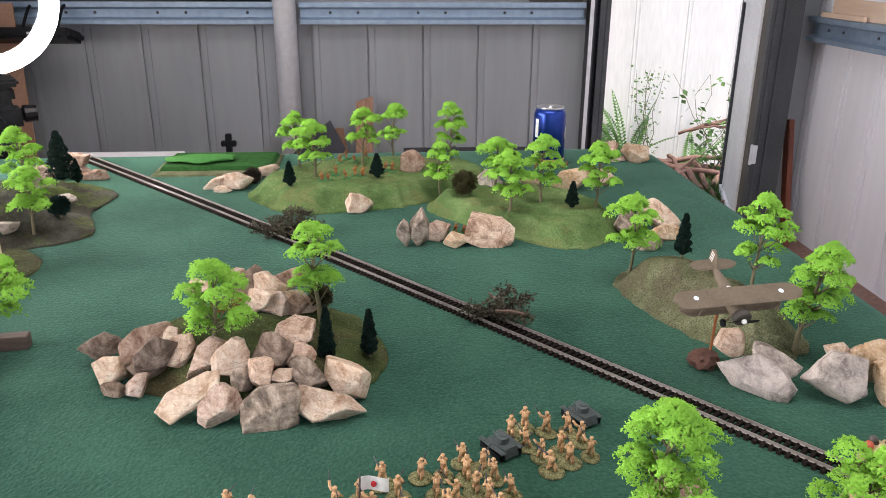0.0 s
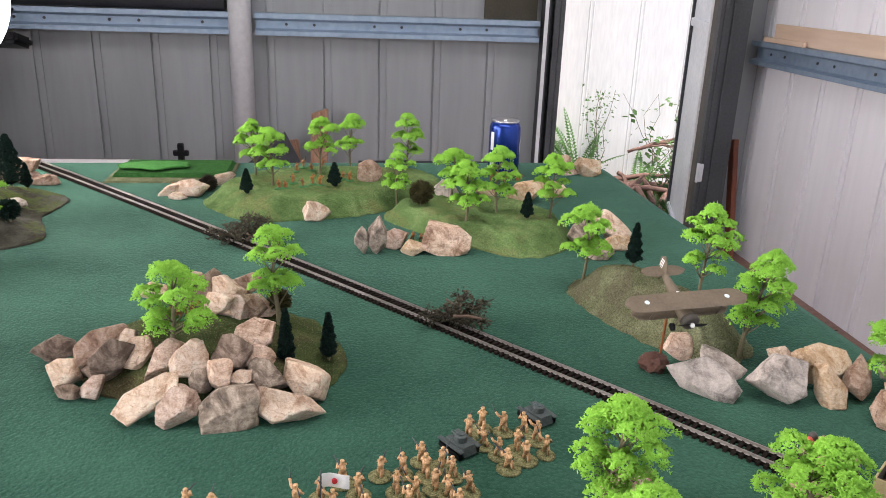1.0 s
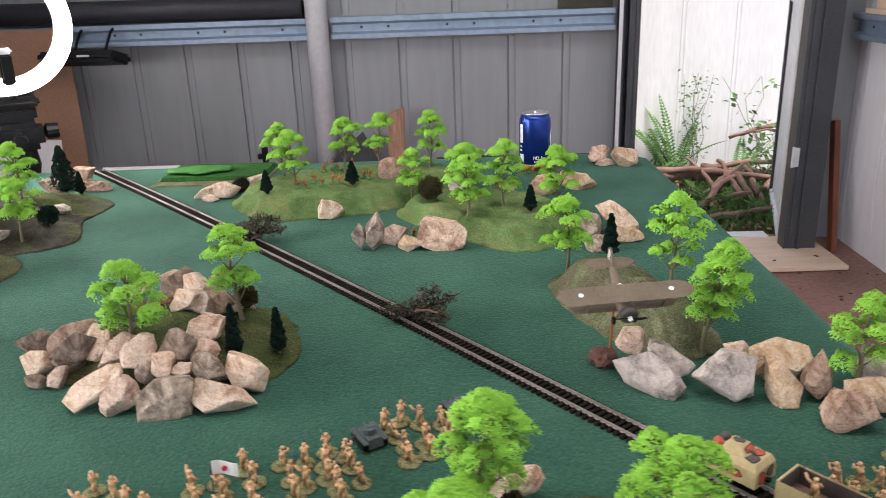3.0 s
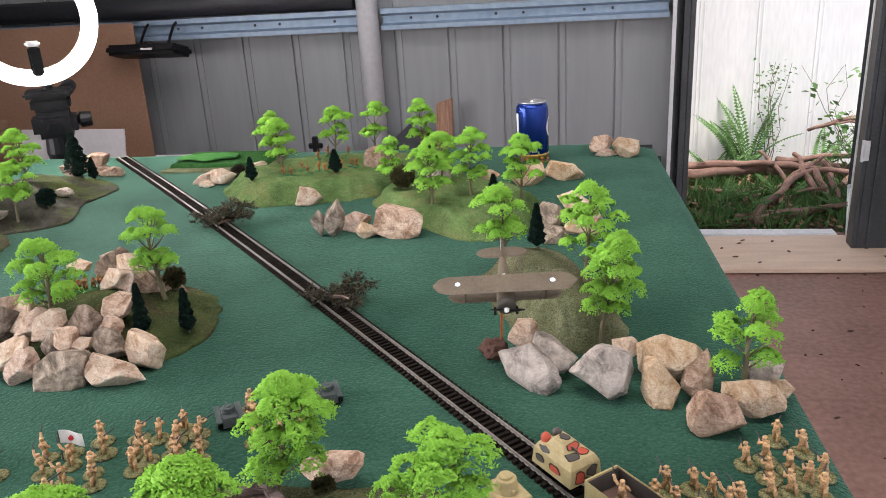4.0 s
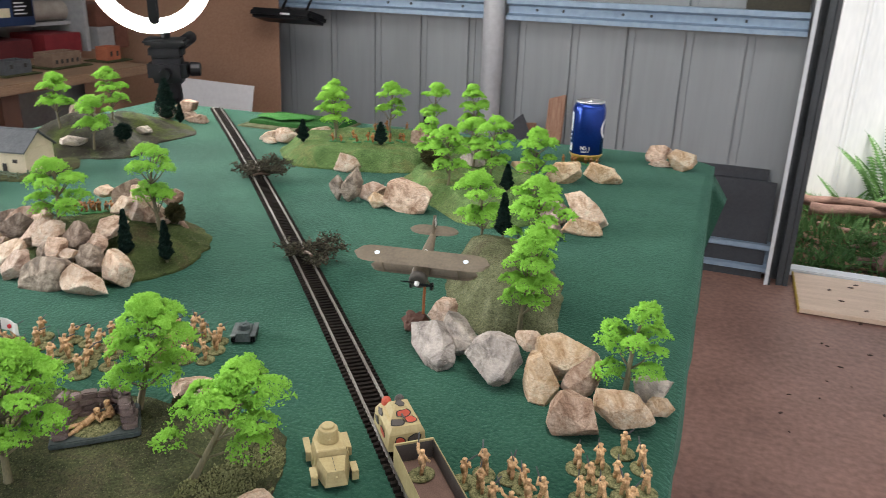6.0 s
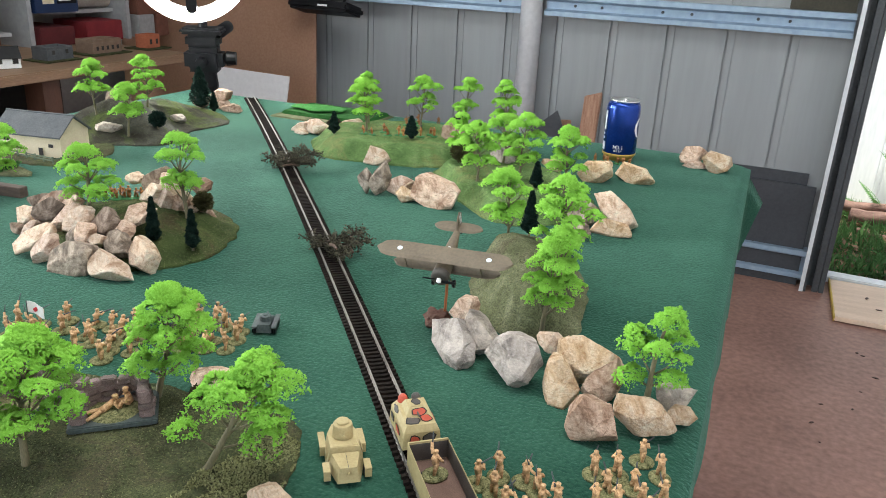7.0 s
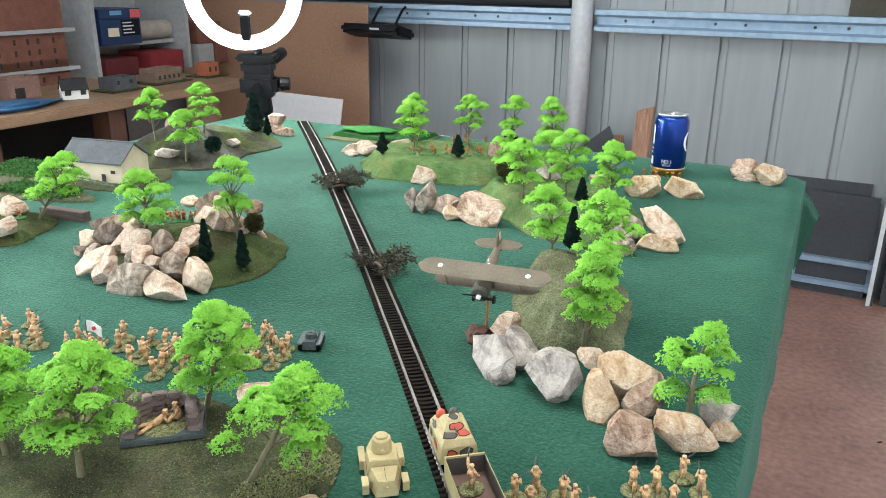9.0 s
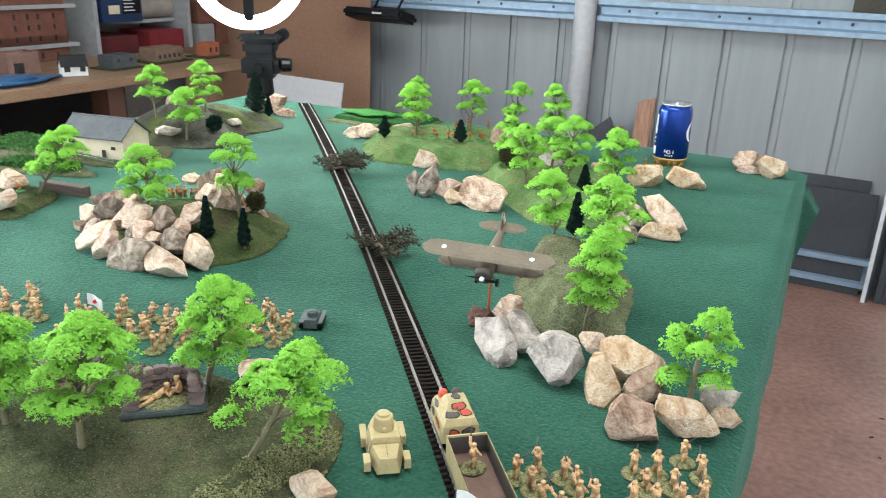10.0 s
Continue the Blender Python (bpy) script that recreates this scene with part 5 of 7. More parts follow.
rock(0.350, 1.151, 0.061, 0.024, "gold", EDGE, zc=0.811, depth=0.6, rz=8, tilt=-20, roll=2, sides=5, seed=86)
rock(0.296, 1.175, 0.047, 0.047, "stain", EDGE, zc=0.817, depth=0.8, rz=10, tilt=-20, sides=5, seed=87)
rock(0.311, 1.109, 0.041, 0.027, "stain", EDGE, zc=0.812, depth=0.8, rz=10, tilt=-20, sides=5, seed=88)
rock(0.164, 1.399, 0.041, 0.025, "gold", EDGE, zc=0.822, depth=0.8, tilt=-15, roll=10, sides=5, seed=89)
rock(0.362, 1.672, 0.056, 0.038, "pink", CORNER, zc=0.822, depth=0.4, rz=20, tilt=-35, roll=-35, sides=5, seed=91)
rock(0.374, 1.647, 0.049, 0.015, "pink", CORNER, zc=0.806, depth=0.8, rz=10, sides=5, seed=92)
rock(0.413, 1.642, 0.055, 0.043, "gold", CORNER, zc=0.816, depth=0.8, rz=5, tilt=-5, roll=3, sides=4, seed=93)
FAR = "by the earth hill"
rock(-0.719, 1.487, 0.075, 0.026, "rust", FAR, depth=0.7, rz=-15, sink=0.02)
rock(-0.675, 1.474, 0.060, 0.020, "rust", FAR, depth=0.7, rz=10, sink=0.02)
rock(-0.714, 1.485, 0.060, 0.026, "rust", FAR, depth=0.7, lift=T + 0.022, sink=0.02)
rock(-0.768, 1.472, 0.060, 0.028, "brown", FAR, depth=0.7, sink=0.02)
rock(-0.634, 1.270, 0.038, 0.018, "grey", "on the earth model hill", depth=0.7)
rock(-0.650, 1.108, 0.050, 0.020, "grey", "on the earth model hill", depth=0.5, rz=40)
rock(-0.783, 1.246, 0.05, 0.034, "brown", "on the earth model hill", depth=0.7)
rock(-0.546, 0.722, 0.050, 0.028, "pink", "on the turf base", sink=0.05)
rock(-0.457, 0.660, 0.034, 0.030, "tan", "on the turf base", sink=0.05)
rock(0.190, 0.519, 0.05, 0.022, "pink", "at the edge of the turf base", zc=0.818, depth=0.8, rz=32, roll=-4, sides=5, seed=97)
rock(0.326, 0.425, 0.036, 0.022, "tan", "beside the turf base", depth=0.7, sink=0.02)

# ---- model railway: a very slightly bent line across the felt ----


def line_at(x, z=0.0):
    """The pose on the track's middle line at x, local x along the line."""
    y = 0.9150 - 0.9857 * x - 0.0435 * x * x
    slope = -0.9857 - 0.0870 * x
    return pose(x, y, T + z, 0, 0, math.degrees(math.atan(slope)))


track = thing("railway_track", line_at(-0.1), "model railway track with black sleepers and nickel rails", "railway track")
back = track.matrix_world.inverted()
sm = bmesh.new()
box(sm, -0.0018, 0.0018, -0.016, 0.016, 0.0, 0.0032)
for y in (-0.0115, -0.0073, 0.0073, 0.0115):
    box(sm, -0.0011, 0.0011, y - 0.0009, y + 0.0009, 0.0033, 0.0042)
sleeper_mesh = mesh_of(sm, "sleeper", SLEEPER)
x = -0.752
while x < 0.56:
    ob = new("sleeper", sleeper_mesh)
    ob.parent = track
    ob.matrix_local = back @ line_at(x, 0.0004)
    x += 0.0074 * math.cos(math.atan(1.0))
stations = [-0.757 + (0.56 + 0.757) * i / 40 for i in range(41)]
RAIL_PROFILE = [(-0.0013, 0.0035), (0.0013, 0.0035), (0.0004, 0.0043), (0.0004, 0.0055), (0.0006, 0.0058), (0.0006, 0.0068), (-0.0006, 0.0068), (-0.0006, 0.0058), (-0.0004, 0.0055), (-0.0004, 0.0043)]
WEB_PROFILE = [(-0.0027, 0.0002), (0.0027, 0.0002), (0.0027, 0.002), (-0.0027, 0.002)]


def swept(profile, off):
    bm = bmesh.new()
    rings = []
    for x in stations:
        m = back @ line_at(x)
        rings.append([bm.verts.new(m @ Vector((0, off + p, z))) for p, z in profile])
    n = len(profile)
    for a, b in zip(rings, rings[1:]):
        for k in range(n):
            bm.faces.new((a[k], b[k], b[(k + 1) % n], a[(k + 1) % n]))
    bm.faces.new(rings[0])
    bm.faces.new(rings[-1][::-1])
    bmesh.ops.recalc_face_normals(bm, faces=bm.faces)
    return bm


for y in (-0.0094, 0.0094):
    part("rail", swept(RAIL_PROFILE, y), RAIL, track)
    part("sleeper_webbing", swept(WEB_PROFILE, y), SLEEPER, track)

# ---- trees ----
lump = bmesh.new()
bmesh.ops.create_icosphere(lump, subdivisions=1, radius=1.0)
LUMP_V = np.array([v.co[:] for v in lump.verts])
LUMP_F = [tuple(v.index for v in f.verts) for f in lump.faces]
lump.free()


def leaves(pts, size, seed, name, flat=0.5, cores=()):
    """Many small leaf-shaped quads round the given points, and a small lump at each core."""
    g = np.random.RandomState(seed)
    n = len(pts)
    a = g.normal(size=(n, 3))
    a[:, 2] *= flat
    a /= np.linalg.norm(a, axis=1)[:, None]
    b = np.cross(a, g.normal(size=(n, 3)))
    b /= np.linalg.norm(b, axis=1)[:, None]
    s = size * g.uniform(0.55, 1.25, (n, 1))
    v = np.stack([pts - a * s, pts + b * s * 0.55, pts + a * s, pts - b * s * 0.55], 1).reshape(-1, 3)
    me = bpy.data.meshes.new(name)
    vs, fs = v.tolist(), [tuple(range(4 * i, 4 * i + 4)) for i in range(n)]
    for c, rr in cores:
        k = len(vs)
        q = LUMP_V * rr * g.uniform(0.85, 1.15, (len(LUMP_V), 1)) + c
        vs += q.tolist()
        fs += [tuple(k + i for i in f) for f in LUMP_F]
    me.from_pydata(vs, [], fs)
    return me


CRUMB_V = np.array([(1, 0, 0), (-1, 0, 0), (0, 1, 0), (0, -1, 0), (0, 0, 1), (0, 0, -1)], float)
CRUMB_F = np.array([(0, 2, 4), (2, 1, 4), (1, 3, 4), (3, 0, 4), (2, 0, 5), (1, 2, 5), (3, 1, 5), (0, 3, 5)])


def granules(name, pts, size, seed, facing=None):
    """Ragged crumbs of foam, one at each point, as one mesh. facing: the clump's own outward direction at each point, for soft shading."""
    g = np.random.RandomState(seed)
    n, nv, nf = len(pts), len(CRUMB_V), len(CRUMB_F)
    s = size * g.uniform(0.55, 1.3, (n, 1, 1)) * g.uniform(0.45, 1.6, (n, nv, 1))
    a = g.normal(size=(n, 3))
    a /= np.linalg.norm(a, axis=1)[:, None]
    b = np.cross(a, g.normal(size=(n, 3)))
    b /= np.linalg.norm(b, axis=1)[:, None]
    axes = np.stack([a * g.uniform(1.0, 2.1, (n, 1)), b, np.cross(a, b) * 0.6], 1)
    v = (np.einsum("kj,njc->nkc", CRUMB_V, axes) * s + pts[:, None]).reshape(-1, 3)
    f = (CRUMB_F[None] + (np.arange(n) * nv)[:, None, None]).reshape(-1)
    me = bpy.data.meshes.new(name)
    me.vertices.add(n * nv)
    me.vertices.foreach_set("co", v.astype(np.float32).ravel())
    me.loops.add(len(f))
    me.loops.foreach_set("vertex_index", f.astype(np.int32))
    me.polygons.add(n * nf)
    me.polygons.foreach_set("loop_start", np.arange(0, len(f), 3, dtype=np.int32))
    me.update(calc_edges=True)
    if facing is not None:
        own = v - np.repeat(pts, nv, 0)
        own /= np.linalg.norm(own, axis=1)[:, None] + 1e-9
        nrm = np.repeat(facing, nv, 0) + 0.55 * own
        nrm /= np.linalg.norm(nrm, axis=1)[:, None] + 1e-9
        me.shade_smooth()
        me.normals_split_custom_set_from_vertices(nrm.tolist())
    return me


def tree(x, y, top, width, tiers, near=False, lean=(0, 0), z=None, trunk=None, label="", seed=None):
    """A model tree: plastic trunk, forked boughs, and a ragged pad of foam crumbs on each. tiers: height, spread, pads, pad size."""
    seed = seed or int(abs(x) * 9973 + abs(y) * 8861) % 99991
    r = random.Random(seed)
    g = np.random.RandomState(seed)
    z0 = (ground(x, y) if z is None else z) - 0.003
    h = top - z0
    ob = thing("model_tree", pose(x, y, z0), label or "bright green foam-leaved model tree with a brown trunk", "model tree", "model trees")
    bm = bmesh.new()
    tr = trunk or (0.0026 if near else 0.002)
    lx, ly = lean

    def stem(k):
        return Vector((lx * k * h + 0.022 * h * math.sin(k * 5 + seed), ly * k * h + 0.022 * h * math.cos(k * 4 + seed), k * h))
    base = stem(0)
    line = [stem(k) - Vector((base.x, base.y, 0)) for k in (0, 0.04, 0.2, 0.4, 0.6, 0.78, 0.9)]
    tube(bm, line, [tr * 1.8, tr * 1.2, tr, tr * 0.85, tr * 0.65, tr * 0.4, tr * 0.2], 8)
    crumb = 0.0008 if near else 0.0012
    clouds, outward = [], []
    for k, spread, count, size in tiers:
        a0 = r.uniform(0, 6.28)
        mid0 = stem(k) - Vector((base.x, base.y, 0))
        for i in range(count):
            a = a0 + 6.28 * i / count + r.uniform(-0.45, 0.45)
            R = size * width * r.uniform(0.8, 1.2)
            dist = max(0.0, spread * width / 2 - R) * r.uniform(0.75, 1.1)
            fl = r.uniform(0.36, 0.56)
            end = mid0 + Vector((math.cos(a) * dist, math.sin(a) * dist, r.uniform(-0.045, 0.04) * h))
            end.z = min(end.z, h - R * fl * 0.9)
            if dist > 0.1 * R:
                kk = max(0.2, k - 0.16 - 0.1 * r.random())
                start = stem(kk) - Vector((base.x, base.y, 0))
                bend = start.lerp(end, 0.55) + Vector((0, 0, -0.015 * h))
                tube(bm, [start, bend, end], [tr * 0.42, tr * 0.3, tr * 0.16], 5)
                for _ in range(3):
                    tw = end + Vector((r.uniform(-1, 1), r.uniform(-1, 1), r.uniform(-0.2, 0.5))) * R * 0.7
                    tube(bm, [bend.lerp(end, 0.5), tw], [tr * 0.22, tr * 0.1], 4)
            n = int(3.6 * R * R / crumb ** 2 * (0.72 if near else 0.9))
            d = g.normal(size=(n, 3))
            d /= np.linalg.norm(d, axis=1)[:, None]
            d[:, 2] = np.where(d[:, 2] < -0.35, -d[:, 2], d[:, 2])
            d = d[waves(d, g, 0.3, 8) > -0.75]
            n = len(d)
            lump = 0.9 + 0.22 * waves(d, g, 0.42, 8) + 0.16 * waves(d, g, 0.18, 8)
            rr = np.clip(lump, 0.4, 1.5) * g.uniform(0.4, 1.0, n) ** 0.45
            p = d * rr[:, None] * (R, R, R * fl)
            p[:, 2] -= 0.3 * (p[:, 0] ** 2 + p[:, 1] ** 2) / R
            clouds.append(np.array(end[:]) + p)
            outward.append(d + (0, 0, 0.25))
    part("trunk", bm, TRUNK, ob, smooth=True)
    me = granules("crown", np.concatenate(clouds), crumb, seed, np.concatenate(outward))
    me.materials.append(LEAF)
    crown = new("crown", me)
    crown.parent = ob
    return ob


TWO = ((0.5, 0.95, 4, 0.2), (0.58, 0.7, 2, 0.19), (0.79, 1.0, 4, 0.19), (0.86, 0.5, 2, 0.19), (0.97, 0.0, 1, 0.22))
THREE = ((0.42, 0.9, 4, 0.18), (0.65, 1.0, 5, 0.19), (0.84, 0.8, 4, 0.18), (0.97, 0.2, 2, 0.19))
FULL = ((0.4, 0.8, 4, 0.16), (0.52, 1.0, 6, 0.175), (0.7, 1.0, 6, 0.175), (0.84, 0.75, 5, 0.17), (0.97, 0.2, 2, 0.18))
OPEN = ((0.42, 1.0, 3, 0.17), (0.6, 0.95, 3, 0.19), (0.78, 0.95, 4, 0.2), (0.9, 0.5, 2, 0.19), (0.97, 0.1, 1, 0.18))
# trees of the low hills
tree(-0.270, 1.452, 0.940, 0.074, THREE)
tree(-0.228, 1.380, 0.938, 0.080, THREE)
tree(-0.151, 1.465, 0.945, 0.074, TWO)
tree(-0.098, 1.565, 0.936, 0.070, TWO)
tree(0.013, 1.512, 0.949, 0.070, THREE)
tree(-0.001, 1.350, 0.907, 0.066, TWO)
tree(0.109, 1.197, 0.930, 0.080, THREE)
tree(0.094, 1.335, 0.920, 0.076, TWO)
tree(0.165, 1.247, 0.943, 0.080, THREE)
tree(0.249, 1.221, 0.938, 0.074, OPEN, lean=(0.05, 0))
# trees of the wooded hill and its rocks
tree(0.255, 0.988, 0.922, 0.078, TWO)
tree(0.368, 0.862, 0.959, 0.080, THREE)
tree(0.389, 0.778, 0.934, 0.066, ((0.4, 0.85, 4, 0.22), (0.56, 1.1, 5, 0.23), (0.72, 1.1, 5, 0.23), (0.87, 0.8, 4, 0.23), (0.96, 0.1, 1, 0.23)), near=True, lean=(0.1, -0.12), label="bushy bright green model tree leaning from the hill")
tree(0.518, 0.700, 0.905, 0.070, ((0.34, 0.95, 2, 0.21), (0.52, 0.9, 2, 0.2), (0.7, 1.0, 3, 0.21), (0.88, 0.5, 2, 0.21)), near=True, lean=(0.12, 0.08), z=T + 0.012, label="bright green model tree leaning among the rocks")
# trees of the rocky mound
tree(-0.131, 0.803, 0.944, 0.072, ((0.42, 0.95, 3, 0.2), (0.54, 0.7, 3, 0.2), (0.78, 1.0, 4, 0.2), (0.9, 0.7, 3, 0.19), (0.97, 0.1, 1, 0.2)), near=True)
tree(-0.226, 0.724, 0.928, 0.078, ((0.34, 0.9, 3, 0.19), (0.5, 1.1, 4, 0.2), (0.74, 1.0, 4, 0.21), (0.9, 0.6, 3, 0.2), (0.96, 0.1, 1, 0.2)), near=True)
# trees of the earth hill and fields
tree(-0.674, 1.229, 0.955, 0.080, THREE)
tree(-0.613, 1.123, 0.917, 0.080, TWO)
tree(-0.709, 1.131, 0.950, 0.080, TWO)
tree(-0.494, 0.733, 0.915, 0.090, THREE, lean=(0.3, 0.35))
# large trees of the near turf base
tree(0.145, 0.369, 0.921, 0.094, FULL, near=True, lean=(0.08, 0.04), label="large bushy bright green model tree on the turf base")
tree(0.153, 0.485, 0.916, 0.09, THREE, near=True, lean=(0.14, 0.06), label="large bright green model tree behind the model emplacement")
tree(0.260, 0.432, 0.913, 0.092, OPEN, near=True, lean=(0.4, 0.12), label="large bright green model tree leaning over the turf base edge")
tree(0.070, 0.354, 0.905, 0.09, FULL, near=True, label="large bushy bright green model tree on the turf base")


def fir(x, y, h, w, label, z=None):
    seed = int(abs(x) * 7000 + abs(y) * 9000) % 9999
    g = np.random.RandomState(seed)
    n = 5200
    k = g.uniform(0, 1, n) ** 0.8
    a = g.uniform(0, 6.283, n)
    rad = w / 2 * np.clip(1.05 - k, 0.03, 1) ** 0.75 * np.clip(k * 9, 0.2, 1) * g.uniform(0.45, 1.0, n) ** 0.5 * (1 + 0.18 * np.sin(a * 3 + k * 30))
    pts = np.stack([rad * np.cos(a), rad * np.sin(a), 0.008 + k * (h - 0.008)], 1)
    z0 = (ground(x, y) if z is None else z) - 0.002
    ob = thing("model_fir", pose(x, y, z0), label, "model tree", "model firs")
    bm = bmesh.new()
    tube(bm, [(0, 0, 0), (0, 0, h * 0.9)], [0.0018, 0.0006], 6)
    part("trunk", bm, TRUNK, ob)
    me = leaves(pts, 0.0022, seed, "needles", 1.0, [(np.array((0.0, 0.0, h * q)), w * 0.3 * (1.05 - q)) for q in (0.18, 0.3, 0.42, 0.54, 0.66, 0.78, 0.88)])
    me.materials.append(FIR)
    c = new("needles", me)
    c.parent = ob
    return ob


def bush(x, y, r, label, mat=BUSH, stalk=0.006):
    seed = int(abs(x) * 7300 + abs(y) * 9100) % 9999
    g = np.random.RandomState(seed)
    e = g.normal(size=(2200, 3))
    e /= np.linalg.norm(e, axis=1)[:, None]
    e *= r * g.uniform(0.25, 1, (2200, 1)) ** 0.4 * (1 + 0.12 * np.sin(e[:, :1] * 9) * np.cos(e[:, 1:2] * 8))
    e[:, 2] = e[:, 2] * 0.95 + r * 0.95 + stalk
    ob = thing("model_bush", pose(x, y, ground(x, y) - 0.002), label, "model bush", "model bushes")
    me = leaves(e, 0.0021, seed, "foliage", 1.0, [(np.array((0.0, 0.0, r * 0.95 + stalk)), r * 0.72)])
    me.materials.append(mat)
    c = new("foliage", me)
    c.parent = ob
    part("stem", tube(bmesh.new(), [(0, 0, 0), (0, 0, r + stalk)], 0.0016, 6), TRUNK, ob)
    return ob


fir(-0.113, 0.728, 0.064, 0.018, "dark green bristly model fir on the mound", z=T + 0.015)
fir(-0.072, 0.752, 0.057, 0.018, "dark green bristly model fir on the mound", z=T + 0.008)
fir(0.306, 0.936, 0.06, 0.021, "dark bristly model fir on the wooded hill")
fir(-0.699, 1.405, 0.097, 0.056, "tall dark model fir on the earth hill")
fir(-0.684, 1.430, 0.05, 0.02, "small dark model fir on the earth hill")
fir(-0.262, 1.318, 0.046, 0.022, "dark green model fir on the low hill")
fir(0.209, 1.204, 0.046, 0.021, "dark green model fir on the low hill")
fir(-0.115, 1.366, 0.046, 0.026, "dark green bristly model fir on the low hill")
bush(-0.601, 1.187, 0.017, "dark green round model bush on the earth hill", FIR)
bush(0.039, 1.282, 0.021, "brown-green round model bush on the low hill")
bush(-0.136, 0.838, 0.0135, "brown-green round model bush on the mound")
bush(0.187, 0.502, 0.008, "brown twiggy model bush at the edge of the turf base", BUSH, 0.001)
bush(-0.361, 1.457, 0.016, "brown twiggy model bush among the rocks", TWIG, 0.002)


STICK = surface("brown_stick", (0.06, 0.035, 0.022), (0.14, 0.085, 0.06), 0.01)


FROSTED = foliage("frosted_olive_sprig", (0.035, 0.03, 0.018), (0.12, 0.108, 0.075), 0.1)


def barricade(x, y, w, h, rz, label, seed, sprigs):
    """Dry bushy sprigs, bent twigs and sticks thrown across the track. sprigs: middle, direction, length."""
    r = random.Random(seed)
    g = np.random.RandomState(seed)
    ob = thing("twig_barricade", pose(x, y, T, 0, 0, rz), label, "barricade", "twig barricades")
    tufts = []
    for cx, cy, cz, az, L in sprigs:
        bm = bmesh.new()
        d = Vector((math.cos(radians(az)), math.sin(radians(az)), 0.12))
        c = Vector((cx, cy, cz))
        tube(bm, [c - d * L * 0.5, c, c + d * L * 0.5 + Vector((0, 0, 0.004))], [0.0019, 0.0016, 0.0007], 6)
        for i in range(20):
            k = r.uniform(-0.45, 0.5)
            p = c + d * L * k
            out = (d * r.uniform(0.1, 0.7) + Vector((r.gauss(0, 0.6), r.gauss(0, 0.6), r.gauss(0.35, 0.45)))).normalized()
            pts = [p]
            for q in range(3):
                out = (out + Vector((r.gauss(0, 0.3), r.gauss(0, 0.3), r.gauss(0, 0.25)))).normalized()
                nxt = pts[-1] + out * L * r.uniform(0.07, 0.13)
                nxt.z = min(max(nxt.z, 0.002), h)
                pts.append(nxt)
            tube(bm, pts, [0.0011, 0.001, 0.0008, 0.0004], 4)
            for q in pts[1:]:
                tufts.append(np.array(q[:]) + g.normal(size=(5, 3)) * 0.0026)
        part("sprig", bm, TWIG, ob)
    me = granules("withered_leaves", np.concatenate(tufts), 0.0014, seed)
    me.materials.append(FROSTED)
    new("withered_leaves", me).parent = ob
    for i in range(4):
        a = r.uniform(0, 6.28)
        p = Vector((r.gauss(0, 0.1) * w, r.gauss(0, 0.1) * w, r.uniform(0.008, 0.018)))
        q = p + Vector((math.cos(a), math.sin(a), r.uniform(-0.05, 0.3))) * w * r.uniform(0.35, 0.55)
        q.z = max(q.z, 0.003)
        part("stick", tube(bmesh.new(), [p, p.lerp(q, 0.5) + Vector((0, 0, 0.002)), q], [0.0022, 0.002, 0.0014], 6), STICK, ob)
    return ob


barricade(-0.236, 1.158, 0.08, 0.052, 0, "tangle of dry twigs and withered sprigs blocking the model railway", 21, ((-0.018, -0.01, 0.014, 200, 0.055), (-0.006, 0.01, 0.024, 60, 0.06), (0.012, 0.012, 0.022, 75, 0.06), (0.022, 0.0, 0.014, -20, 0.05), (0.002, -0.012, 0.016, 250, 0.055)))
barricade(0.070, 0.862, 0.08, 0.038, 0, "tangle of dry twigs and sticks blocking the model railway", 22, ((-0.016, -0.004, 0.014, 200, 0.05), (0.0, 0.01, 0.018, 60, 0.052), (0.014, 0.006, 0.016, 30, 0.052), (0.01, -0.01, 0.012, -30, 0.048)))


# ---- fine fibres of flock standing up from the terrain pieces ----
FIBRE = foliage("olive_flock_fibre", (0.06, 0.072, 0.03), (0.2, 0.205, 0.1), 0.15)
FIBRE_GREEN = foliage("green_flock_fibre", (0.05, 0.1, 0.03), (0.17, 0.24, 0.09), 0.15)


def fibres(ob, count, mat, size=0.0009):
    g = np.random.RandomState(count)
    co = np.array([v.co[:] for v in ob.data.vertices])
    lo, hi = co.min(0), co.max(0)
    pts = []
    while len(pts) < count:
        x, y = g.uniform(lo[0], hi[0]), g.uniform(lo[1], hi[1])
        z = ground(x, y)
        if z > T + 0.0012:
            pts.append((x, y, z + 0.0002))
    me = leaves(np.array(pts), size, count, "flock", 1.0)
    me.materials.append(mat)
    tagged(new("flock", me), "", "", kind="stuff").parent = ob


for ob, count, mat in zip(HILLS, (9000, 8000, 9000, 9000, 2500, 12000, 5000, 3000, 3000, 3000), (FIBRE, FIBRE, FIBRE_GREEN, FIBRE_GREEN, FIBRE, FIBRE, FIBRE, FIBRE, FIBRE, FIBRE)):
    fibres(ob, count, mat)

r = np.random.RandomState(31)
q = r.uniform(0, 1, (9000, 2))
clump = np.stack([0.262 + 0.056 * q[:, 0] + 0.004 * np.sin(q[:, 1] * 23), 0.352 + 0.15 * q[:, 1]], 1)
clump = [(x, y, ground(x, y) + h) for (x, y), h in zip(clump, r.uniform(0, 0.0016, len(clump))) if ground(x, y) > T + 0.0012 and noise.noise(Vector((x * 60, y * 60, 2.0))) > -0.25]
me = granules("flock_clumps", np.array(clump), 0.0007, 31)
